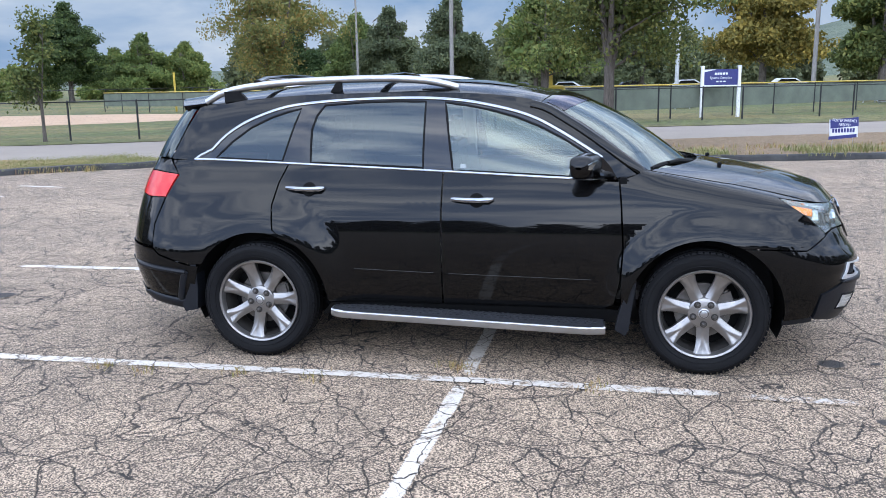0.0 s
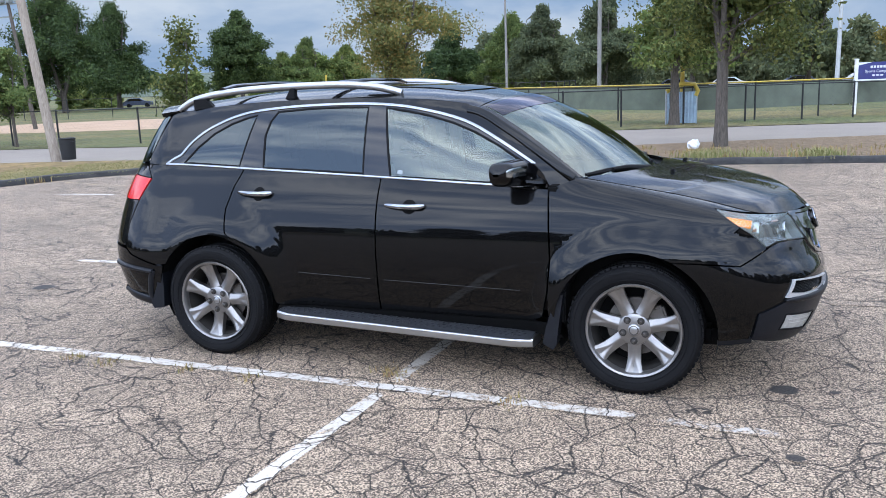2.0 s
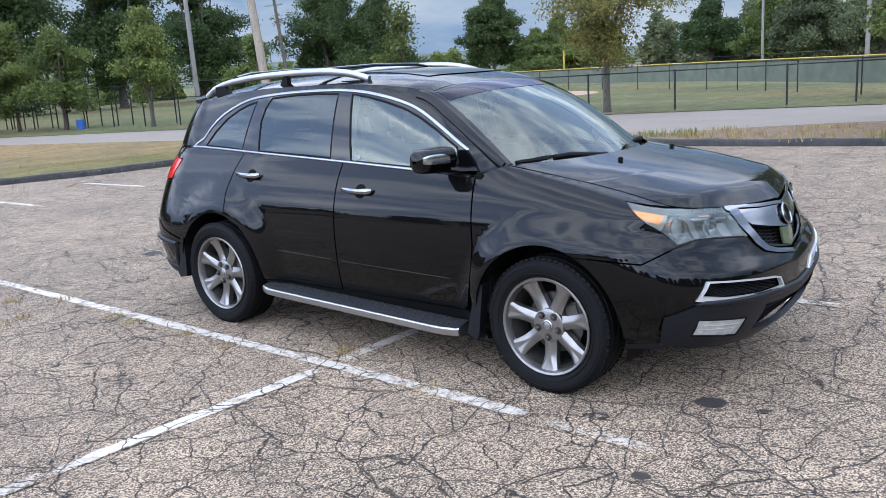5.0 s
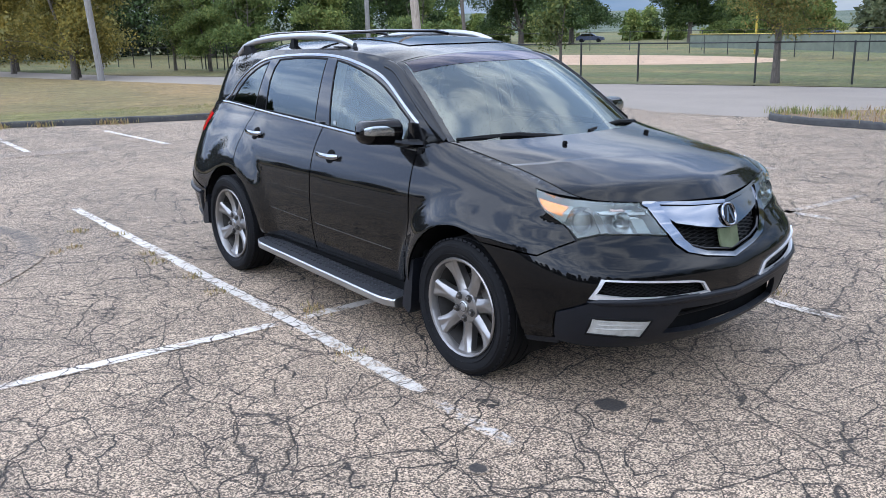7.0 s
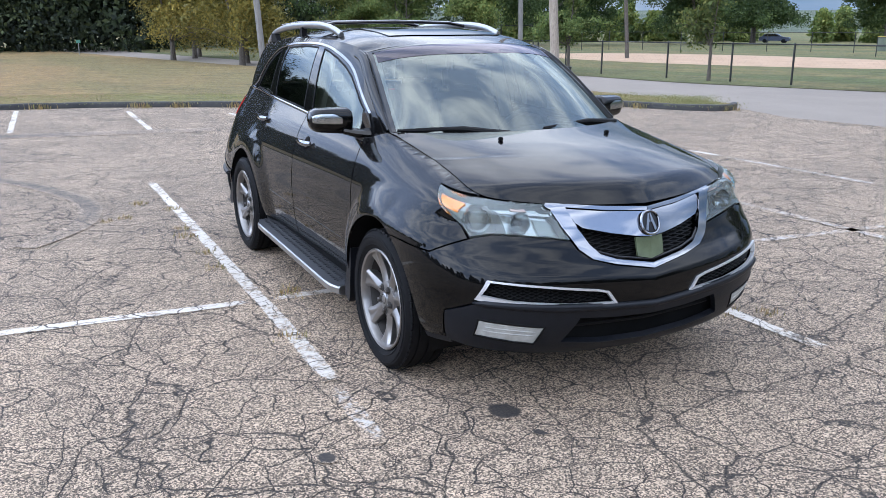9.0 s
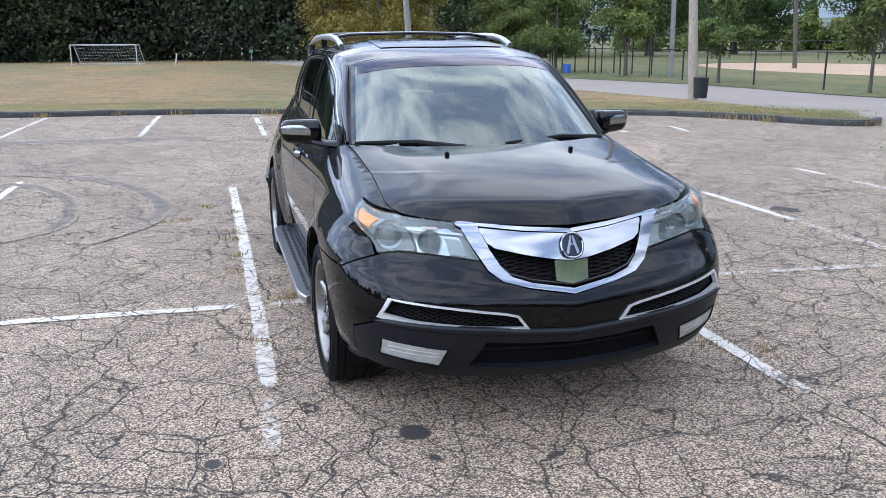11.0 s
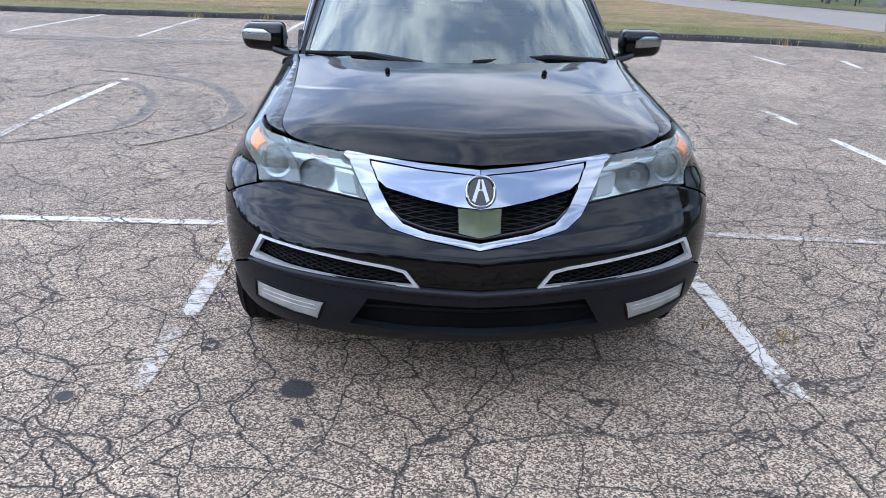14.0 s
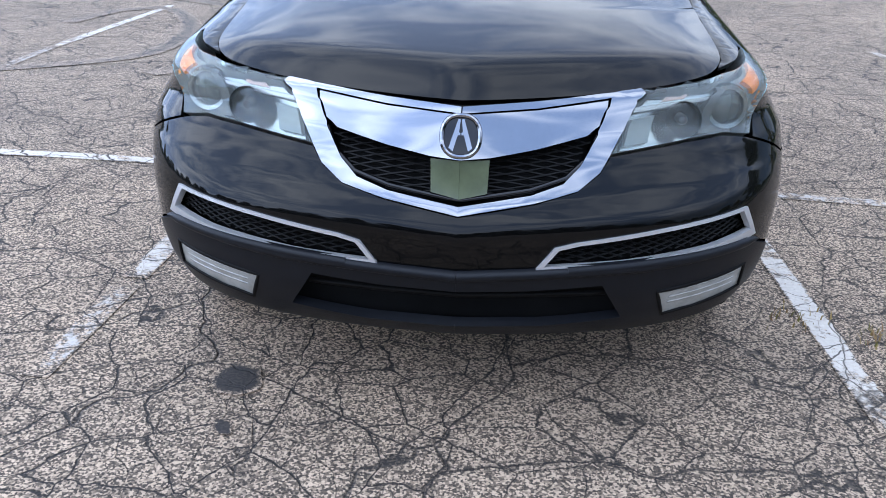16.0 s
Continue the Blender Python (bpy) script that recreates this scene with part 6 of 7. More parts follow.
# ---- wheels
def wheel_parts(parent):
    W = 0.128
    tyre = [(0.262, -0.10), (0.285, -0.118), (0.315, -0.128), (0.342, -0.124), (0.358, -0.108), (0.366, -0.085), (0.366, -0.062), (0.358, -0.060), (0.358, -0.054), (0.368, -0.052), (0.369, -0.008), (0.360, -0.006), (0.360, 0.0)]
    tyre = tyre + [(r, -z) for r, z in tyre[::-1][1:]]
    part("tyre", MB().lathe(tyre, 72), M_RUBBER, parent, "black road tyre")
    for sgn in (-1, 1):
        tread = MB()
        for i in range(64):
            tread.box((0, 0, 0), (0.011, 0.026, 0.034), Matrix.Rotation(2 * math.pi * i / 64, 4, "Z") @ pose(0.3565, 0, sgn * 0.090, 0, sgn * 34, 0))
        part("tread", tread, M_RUBBER, parent, "", 0)
    side = MB()
    for r in (0.292, 0.330):
        side.tube([(r * math.cos(2 * math.pi * i / 64), r * math.sin(2 * math.pi * i / 64), 0.1235 if r < 0.3 else 0.1275) for i in range(65)], 0.0022, 4, False)
    part("sidewall_ring", side, M_RUBBER, parent, "", 0)
    rim = [(0.262, 0.102), (0.268, 0.112), (0.263, 0.118), (0.252, 0.114), (0.246, 0.10), (0.242, 0.07)]
    part("rim", MB().lathe(rim, 64), M_ALLOY, parent, "painted alloy rim")
    part("rim_barrel", MB().lathe([(0.243, 0.072), (0.232, 0.03), (0.226, -0.10), (0.25, -0.115), (0.262, -0.10)], 48), M_BARREL, parent, "brake-dusted inner rim")
    part("brake_disc", MB().lathe([(0.06, 0.0), (0.165, 0.0), (0.165, -0.025), (0.06, -0.025)], 40), M_BRAKE, parent)
    part("brake_caliper", MB().box((0.13, 0.05, 0.0), (0.09, 0.15, 0.07), Matrix.Rotation(radians(20), 4, "Z"), 0.012), M_BRAKE, parent)
    part("wheel_well_disc", MB().lathe([(0.001, -0.06), (0.226, -0.06)], 40), M_DARK, parent)

    spoke_w = curve((0.055, 0.038), (0.09, 0.0375), (0.12, 0.0360), (0.17, 0.0365), (0.21, 0.0420), (0.235, 0.050), (0.255, 0.060))

    def spoke():
        mb = MB()
        def top(u, v):
            r = 0.060 + 0.192 * u
            w = spoke_w(r)
            t = 2 * v - 1
            # a raised flat wedge that opens towards the rim, between sloping flanks
            wedge = 0.10 + 0.62 * smooth(0.42, 1.0, u)
            flank = max(0.0, abs(t) - wedge) / (1 - wedge)
            z = 0.080 + 0.021 * u - 0.012 * math.sin(math.pi * u) - (0.016 - 0.004 * u) * flank ** 1.3 - 0.005 * smooth(0.45, 0.9, u) * (1 - min(1.0, abs(t) / wedge))
            return (r, w * t, z)
        mb.grid(top, 18, 18)
        def wall(sg):
            def f(u, v):
                p = top(u, 0 if sg < 0 else 1)
                return (p[0], p[1] * (1 - 0.12 * v), p[2] - 0.045 * v)
            return f
        mb.grid(wall(-1), 18, 2)
        mb.grid(wall(1), 18, 2)
        return mb.mesh("spoke", M_ALLOY, 50)
    sm = spoke()
    for i in range(7):
        o = part("spoke", sm, M_ALLOY, parent)
        o.matrix_basis = Matrix.Rotation(radians(270 + 360 * i / 7), 4, "Z")
    part("hub", MB().lathe([(0.001, 0.0835), (0.072, 0.0835), (0.090, 0.076), (0.096, 0.058), (0.096, 0.0)], 40), M_ALLOY, parent)
    cap = part("hub_cap", MB().lathe([(0.001, 0.096), (0.026, 0.095), (0.032, 0.091), (0.034, 0.083)], 32), M_SATIN, parent)
    part("cap_mark", MB().lathe([(0.021, 0.0955), (0.024, 0.0968), (0.027, 0.0950)], 24), M_BRAKE, cap)
    nut = MB().lathe([(0.014, 0.07), (0.0125, 0.099), (0.009, 0.103), (0.001, 0.104)], 6)
    nm = nut.mesh("wheel_nut", M_BRAKE, 30)
    # flat dark disc in place of the shaded hole round each nut
    seat = MB().lathe([(0.001, 0.0862), (0.0205, 0.0862), (0.0205, 0.0835)], 18).mesh("nut_seat", M_BARREL, 30)
    for i in range(5):
        o = part("wheel_nut", nm, M_BRAKE, parent)
        o.matrix_basis = Matrix.Rotation(radians(270 + 72 * i), 4, "Z") @ Matrix.Translation((0.064, 0, 0))
        o2 = part("nut_seat", seat, M_BARREL, parent)
        o2.matrix_basis = o.matrix_basis.copy()


master = None
for hx, spin in ((HUB_X, 0), (-HUB_X, -9)):
    for sg in (-1, 1):
        m = pose(hx, sg * 0.865, HUB_Z, 90 if sg < 0 else -90, 0, 0) @ pose(0, 0, 0, 0, 0, spin)
        if master is None:
            master = new("wheel")
            tagged(master, "silver seven-spoke alloy wheel with black tyre")
            wheel_parts(master)
            master.parent = car
            master.matrix_basis = m
        else:
            copy_thing(master, m)

# ---- running boards, mud flaps, roof rails, mirrors, handles, wipers
for sg in (-1, 1):
    rb = new("running_board")
    rb.parent = car
    tagged(rb, "black treaded running board with a bright silver edge")
    def deck(u, v):
        x = -0.875 + 1.675 * u
        inset_ = 0.03 * smooth(0.93, 1.0, u) + 0.03 * (1 - smooth(0.0, 0.06, u))
        return (x, sg * (0.86 + (0.175 - inset_) * v), 0.352 - 0.060 * u + 0.004 - 0.012 * v)
    mb = MB().grid(deck, 20, 3)
    part("step", mb, M_CHECKER, rb)
    studs = MB()
    for i in range(42):
        for j in range(3):
            u, v = (i + 0.5 + 0.5 * (j % 2)) / 43.5, 0.22 + 0.22 * j
            x, y, z = deck(u, v)
            studs.box((x, y, z + 0.002), (0.022, 0.010, 0.006), pose(0, 0, 0, 0, 2, 45 if (i + j) % 2 else -45))
    part("tread_studs", studs, M_CHECKER, rb, "", 0)
    prof = [(0.985, 0.0), (1.028, -0.004), (1.036, -0.014), (1.036, -0.040), (1.030, -0.052), (0.985, -0.06), (0.86, -0.06), (0.86, -0.01)]
    mb, n = MB(), 24
    for i in range(n + 1):
        u = i / n
        end = 0.035 * smooth(0.94, 1.0, u) + 0.035 * (1 - smooth(0, 0.05, u))
        mb.v += [(-0.885 + 1.695 * u, sg * (y - end), 0.352 - 0.060 * u - 0.006 + z) for y, z in prof]
    kk = len(prof)
    mb.f = [(i * kk + j, i * kk + (j + 1) % kk, (i + 1) * kk + (j + 1) % kk, (i + 1) * kk + j) for i in range(n) for j in range(kk)]
    mb.f += [tuple(range(kk)), tuple(range(n * kk, (n + 1) * kk))]
    part("edge_trim", mb, M_SATIN, rb, "bright silver edge")
    for u in (0.2, 0.5, 0.8):
        x, y, z = deck(u, 0.2)
        part("bracket", MB().tube([(x, sg * 0.90, z - 0.03), (x, sg * 0.7, z - 0.02)], 0.02, 6), M_DARK, rb)
    # mud flaps
    part("mud_flap", MB().prism([(0.985, 0.555), (0.965, 0.42), (0.945, 0.26), (0.925, 0.225), (0.865, 0.26), (0.885, 0.36), (0.945, 0.545)], sg * -0.985, sg * -0.90, pose(0, 0, 0, 90, 0, 0)), M_PLASTIC, car, "dark grey mud flap")
    part("mud_flap", MB().prism([(-1.79, 0.60), (-1.83, 0.60), (-1.845, 0.45), (-1.905, 0.32), (-1.885, 0.285), (-1.80, 0.30), (-1.79, 0.42)], sg * -0.975, sg * -0.86, pose(0, 0, 0, 90, 0, 0)), M_PLASTIC, car, "dark grey mud flap")
    # roof rail
    rail = new("roof_rail")
    rail.parent = car
    tagged(rail, "satin silver roof rail on black feet")
    top = bent([(-1.82, 1.615), (-1.73, 1.664), (-1.55, 1.706), (-1.2, 1.738), (-0.7, 1.750), (-0.42, 1.742), (-0.25, 1.720), (-0.12, 1.686)], 0.06)
    part("bar", MB().tube([(p.x, sg * (0.592 - 0.01 * smooth(-1.2, -1.8, p.x)), p.y) for p in top], 0.021, 12, True, (0.85, 1.1)), M_SATIN, rail)
    for x, l in ((-1.60, 0.16), (-0.92, 0.08), (-0.28, 0.22)):
        zt = 1.738 if x > -1.5 and x < -0.5 else 1.688
        part("foot", MB().prism([(x - l / 2, roof_z(x - l / 2) - 0.0), (x + l / 2, roof_z(x + l / 2) - 0.0), (x + l / 2 - 0.06 * (x < -1), zt - 0.005), (x - l / 2 + 0.05 * (x > -1), zt - 0.005)], sg * -0.612, sg * -0.575, pose(0, 0, 0, 90, 0, 0)), M_BLACKPLASTIC, rail)
    # door mirror
    mir = new("door_mirror")
    mir.parent = car
    tagged(mir, "black door mirror with a silver turn-signal cover")
    def housing(u, v):
        a, t = 2 * math.pi * u, v
        end = math.sqrt(max(0.0, 1 - max(0.0, (t - 0.74) / 0.26) ** 2.6)) * math.sqrt(max(0.0, 1 - max(0.0, (0.16 - t) / 0.16) ** 2.6))
        c, s_ = math.cos(a), math.sin(a)
        c, s_ = math.copysign(abs(c) ** 0.55, c), math.copysign(abs(s_) ** 0.62, s_)
        rx, rz = 0.088 * (1 - 0.12 * t) * (0.25 + 0.75 * end), 0.077 * (1 - 0.16 * t) * (0.12 + 0.88 * end)
        return (0.695 - 0.055 * t + (rx if c > 0 else rx * 0.75) * c * (1 if s_ > 0 else 1 - 0.18 * abs(s_)), sg * (0.858 + 0.235 * t), 1.226 + 0.006 * t + rz * s_)
    def signal(u, v):
        t = 0.30 + 0.66 * u
        a = (-0.012 + 0.080 * v * (0.45 + 0.55 * smooth(0.0, 0.35, u))) % 1.0
        x, y, z = housing(a, t)
        return (x + 0.004, y + sg * 0.002, z + 0.001)
    part("mirror_shell", MB().grid(housing, 40, 20), M_PAINT, mir)
    part("mirror_base", MB().tube([(0.80, sg * 0.775, 1.155), (0.775, sg * 0.84, 1.16), (0.735, sg * 0.91, 1.175)], [0.045, 0.034, 0.03], 10, True, (1.2, 0.75)), M_PAINT, mir)
    part("turn_signal", MB().grid(signal, 16, 6), M_REFLECTOR, mir, "pale silver turn signal")
    part("mirror_glass", MB().prism([(0.875, 1.165), (1.04, 1.18), (1.045, 1.265), (0.88, 1.285)], 0.0, 0.004, Matrix(((0, 0, 1, 0.655), (sg, 0, 0, 0), (0, 1, 0, 0), (0, 0, 0, 1)))), M_MIRROR, mir)
    part("sail_panel", MB().prism([(0.70, 1.145), (0.86, 1.135), (0.83, 1.205), (0.77, 1.27), (0.72, 1.27)], sg * -0.792, sg * -0.772, pose(0, 0, 0, 90, 0, 0)), M_GLOSSBLACK, mir)
    # door handles
    for hx0, hz in ((-1.06, 1.080), (0.005, 1.022)):
        h = new("door_handle")
        h.parent = car
        tagged(h, "chrome pull handle over a flat dark disc painted as shade")
        w = half_width(hx0, hz)
        # no hollow here: a flat dark disc on the door paints its shade
        dark_disc = MB()
        def shade_disc(u, v):
            a, r = 2 * math.pi * u, v
            x, z = hx0 + 0.028 + 0.046 * r * math.cos(a), hz - 0.002 + 0.042 * r * math.sin(a)
            return (x, sg * (half_width(x, z) + 0.003), z)
        dark_disc.grid(shade_disc, 24, 5)
        part("recess", dark_disc, M_DARK, h)
        pts = [(hx0 + dx, hz + 0.002 + dz) for dx, dz in ((-0.125, 0.004), (-0.10, 0.003), (-0.03, 0.0), (0.05, -0.001), (0.10, 0.0), (0.128, 0.004))]
        off = (0.012, 0.022, 0.034, 0.036, 0.028, 0.012)
        part("pull", MB().tube([(x, sg * (half_width(x, z) + o), z) for (x, z), o in zip(pts, off)], [0.011, 0.015, 0.016, 0.017, 0.019, 0.012], 12, True, (0.75, 1.0)), M_CHROME, h, "chrome handle")

for y0, x0, y1, x1, l in ((-0.20, 1.345, -0.70, 1.11, 0.5), (0.68, 1.13, 0.08, 1.345, 0.6)):
    wp = new("wiper")
    wp.parent = car
    tagged(wp, "black windscreen wiper")
    a, b = Vector((x0 - 0.01, y0, 1.180)), Vector((x1 - 0.03, y1, 1.197))
    part("arm", MB().tube([a, a.lerp(b, 0.45) + Vector((0.02, 0, 0.022)), a.lerp(b, 0.62) + Vector((0, 0, 0.016))], [0.022, 0.017, 0.012], 8), M_BLACKPLASTIC, wp)
    c, d = a.lerp(b, 0.12), b + (b - a) * 0.06
    part("blade", MB().tube([c + Vector((-0.04, 0, 0.0)), c.lerp(d, 0.5) + Vector((-0.02, 0, 0.012)), d], [0.012, 0.017, 0.010], 6), M_RUBBER, wp)
    part("pivot", MB().lathe([(0.024, -0.03), (0.024, 0.012), (0.012, 0.022), (0.001, 0.023)], 16, Matrix.Translation(a)), M_BLACKPLASTIC, wp)
for sg in (-1, 1):
    u = 0.5 + sg * 0.21
    base = bonnet(u, 0.20)
    part("washer_jet", MB().box(base + Vector((0, 0, 0.008)), (0.028, 0.020, 0.022), None, 0.005), M_BLACKPLASTIC, car)
# crossbars between the rails
for x in (-0.62, -1.45):
    cb = part("crossbar", MB().tube([(x, -0.59, 1.742), (x, -0.45, 1.765), (x, 0.0, 1.775), (x, 0.45, 1.765), (x, 0.59, 1.742)], 0.022, 10, True, (1.3, 0.6)), M_GLOSSBLACK, car, "glossy black roof crossbar")

for sg in (-1, 1):
    part("door_end", MB().box((0.90, sg * 0.80, 0.86), (0.06, 0.12, 0.58), None, 0.01), M_DARK, car)
    part("arch_liner", MB().box((0.955, sg * 0.84, 0.62), (0.06, 0.16, 0.50), None, 0.01), M_DARK, car)
part("window_sticker", shell(upper, [(-0.080, 1.205), (-0.045, 1.203), (-0.045, 1.228), (-0.080, 1.230)], M_LAMPGREY, "window_sticker", off=-0.004, thick=0.001), M_LAMPGREY, car, "small pale sticker inside the front window")
part("intake_duct", MB().box((2.17, 0, 0.40), (0.10, 1.08, 0.22), None, 0.01), M_DARK, intake)
# larger trees further off
for i, (x, y, h, r, m, b) in enumerate((
        (-65.7, 93.9, 11.2, 5.6, M_LEAF_DARK, 2.2), (-58.0, 98.3, 7.6, 4.6, M_LEAF, 1.0), (-53.0, 100.0, 6.6, 4.2, M_LEAF, 0.8), (-82.4, 79.4, 14.5, 8.0, M_LEAF_DARK, 2.0), (-84.0, 91.0, 13.0, 5.4, M_LEAF_DARK, 2.5),
        (-85.6, 60.4, 15.5, 7.6, M_LEAF_DARK, 2.2), (-78.0, 45.0, 16.0, 7.0, M_LEAF_DARK, 2.0), (-76.0, 32.0, 16.5, 6.6, M_LEAF_DARK, 1.5), (-66.0, 105.0, 6.5, 3.6, M_LEAF, 0.8),
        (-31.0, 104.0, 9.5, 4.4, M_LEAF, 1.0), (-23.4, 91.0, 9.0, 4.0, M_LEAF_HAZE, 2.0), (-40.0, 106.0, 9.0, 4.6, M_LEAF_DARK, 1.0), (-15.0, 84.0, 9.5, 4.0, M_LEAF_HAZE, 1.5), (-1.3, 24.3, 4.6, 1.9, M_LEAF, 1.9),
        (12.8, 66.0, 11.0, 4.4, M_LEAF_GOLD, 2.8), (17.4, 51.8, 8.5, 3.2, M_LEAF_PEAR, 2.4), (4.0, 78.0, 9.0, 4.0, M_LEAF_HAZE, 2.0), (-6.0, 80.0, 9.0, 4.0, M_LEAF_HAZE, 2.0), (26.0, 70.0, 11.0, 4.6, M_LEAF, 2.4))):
    tree((x, y), h * 1.04, r * 1.12, b, 0.045 * h ** 0.8, m, 340, 190 if h > 5 else 60, 0.03 * h if h < 5 else 0.27, 50 + i, "large leafy tree beyond the ball field", forks=4, ragged=0.5, group="large far trees")


def filled_crown(n, r, h, base, rng):
    """Points through a closed, uneven crown."""
    out, seed = [], rng.random() * 99
    for _ in range(n):
        t, a = rng.random(), rng.uniform(0, 2 * math.pi)
        prof = math.sin(math.pi * (t * 0.92 + 0.08) ** 0.42) ** 0.8
        d = r * prof * (1 + 0.6 * noise.noise((math.cos(a) * 1.3, math.sin(a) * 1.3, t * 3 + seed))) * math.sqrt(rng.uniform(0.12, 1.0))
        out.append((d * math.cos(a), d * math.sin(a), base + (h - base) * t))
    return out


def woods(name, line, rows, gap, depth, h0, h1, mat, seed, label, leaf=0.8, per=330, dens=22):
    """A belt of woodland along a line, as one mesh of leaves with trunks hidden in it."""
    rng = random.Random(seed)
    cs, core = [], []
    pts = bent(line, gap)
    for p in pts:
        for k in range(rows):
            x, y = p.x + rng.uniform(-gap, gap) * 0.6, p.y + rng.uniform(-gap, gap) * 0.6
            d = math.hypot(x, y)
            f = 1 + (k * depth) / d
            x, y, h = x * f, y * f, rng.uniform(h0, h1) * (1 + 0.12 * k)
            r = h * rng.uniform(0.26, 0.38)
            z = ground_z(x, y)
            for q in filled_crown(per // 12, r, h, 0.0 if k == 0 else h * 0.25, rng):
                cs.append((x + q[0], y + q[1], z + q[2]))
            for q in filled_crown(34, r * 0.9, h * 0.96, 0.0, rng):
                core.append((x * 1.02 + q[0], y * 1.02 + q[1], z + q[2]))
    me = leaf_mesh(name, cs, dens, (0.08 * h0, 0.08 * h0, 0.06 * h0), leaf, mat, seed)
    inner = leaf_mesh(name, core, 70 if leaf < 0.4 else 26, (0.1 * h0, 0.1 * h0, 0.1 * h0), 0.6 if leaf < 0.4 else max(1.0, leaf * 1.6), mat, seed + 1)
    belt_ = tagged(part(name, me, mat), label, "woods", kind="stuff")
    part("inner_leaves", inner, mat, belt_)


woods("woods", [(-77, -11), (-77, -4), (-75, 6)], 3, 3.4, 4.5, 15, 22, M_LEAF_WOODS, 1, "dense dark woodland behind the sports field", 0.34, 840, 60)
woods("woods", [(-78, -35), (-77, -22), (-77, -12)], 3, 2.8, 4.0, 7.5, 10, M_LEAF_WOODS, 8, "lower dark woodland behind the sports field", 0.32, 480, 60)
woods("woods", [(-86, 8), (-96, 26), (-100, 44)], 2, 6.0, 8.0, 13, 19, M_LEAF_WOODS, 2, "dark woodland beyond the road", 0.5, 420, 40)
woods("woods", [(-112, 62), (-108, 88), (-92, 112), (-60, 122)], 2, 6.0, 8.0, 4.0, 7.0, M_LEAF, 5, "low tree belt behind the infield", 0.5, 300, 36)
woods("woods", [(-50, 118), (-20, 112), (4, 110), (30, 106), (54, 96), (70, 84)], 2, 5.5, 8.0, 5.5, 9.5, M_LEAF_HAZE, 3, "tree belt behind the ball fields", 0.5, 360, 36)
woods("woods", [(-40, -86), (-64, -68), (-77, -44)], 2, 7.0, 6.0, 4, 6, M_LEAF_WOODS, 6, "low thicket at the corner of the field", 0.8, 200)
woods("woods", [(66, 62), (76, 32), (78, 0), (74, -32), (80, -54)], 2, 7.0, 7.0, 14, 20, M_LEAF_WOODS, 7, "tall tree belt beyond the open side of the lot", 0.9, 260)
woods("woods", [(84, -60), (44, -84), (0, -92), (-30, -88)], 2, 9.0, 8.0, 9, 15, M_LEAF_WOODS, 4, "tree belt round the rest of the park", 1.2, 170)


def hills():
    """A wooded ridge far off on all sides."""
    mb, n = MB(), 180
    for ring, (d, f) in enumerate(((330, 0.0), (380, 0.55), (450, 0.95), (560, 1.0), (700, 0.3))):
        for i in range(n):
            a = 2 * math.pi * i / n
            deg = math.degrees(a)
            h = 9 + 26 * math.exp(-((deg - 66) / 14) ** 2) + 34 * math.exp(-((deg - 171) / 11) ** 2) + 20 * (1 if deg > 230 else 0) * 0.6
            h *= 1 + 0.35 * noise.noise((math.cos(a) * 6, math.sin(a) * 6, ring * 0.3)) + 0.10 * noise.noise((i * 0.9, ring, 0))
            mb.v.append((d * math.cos(a), d * math.sin(a), -2 + h * f))
    for r in range(4):
        for i in range(n):
            mb.f.append((r * n + i, (r + 1) * n + i, (r + 1) * n + (i + 1) % n, r * n + (i + 1) % n))
    tagged(part("hills", mb, M_HILL, None, "", 180), "wooded hills on the horizon with haze in their colour", "hills", kind="structure")


hills()

# ---------------------------------------------------------------- ball field, fences, poles
tagged(part("infield", draped("infield", arc(-34, 36, 15, 8.5, 0, 360, 40)[:-1], M_DIRT, 0.03, 5.0)), "tan dirt infield of the baseball diamond", "infield", kind="structure")


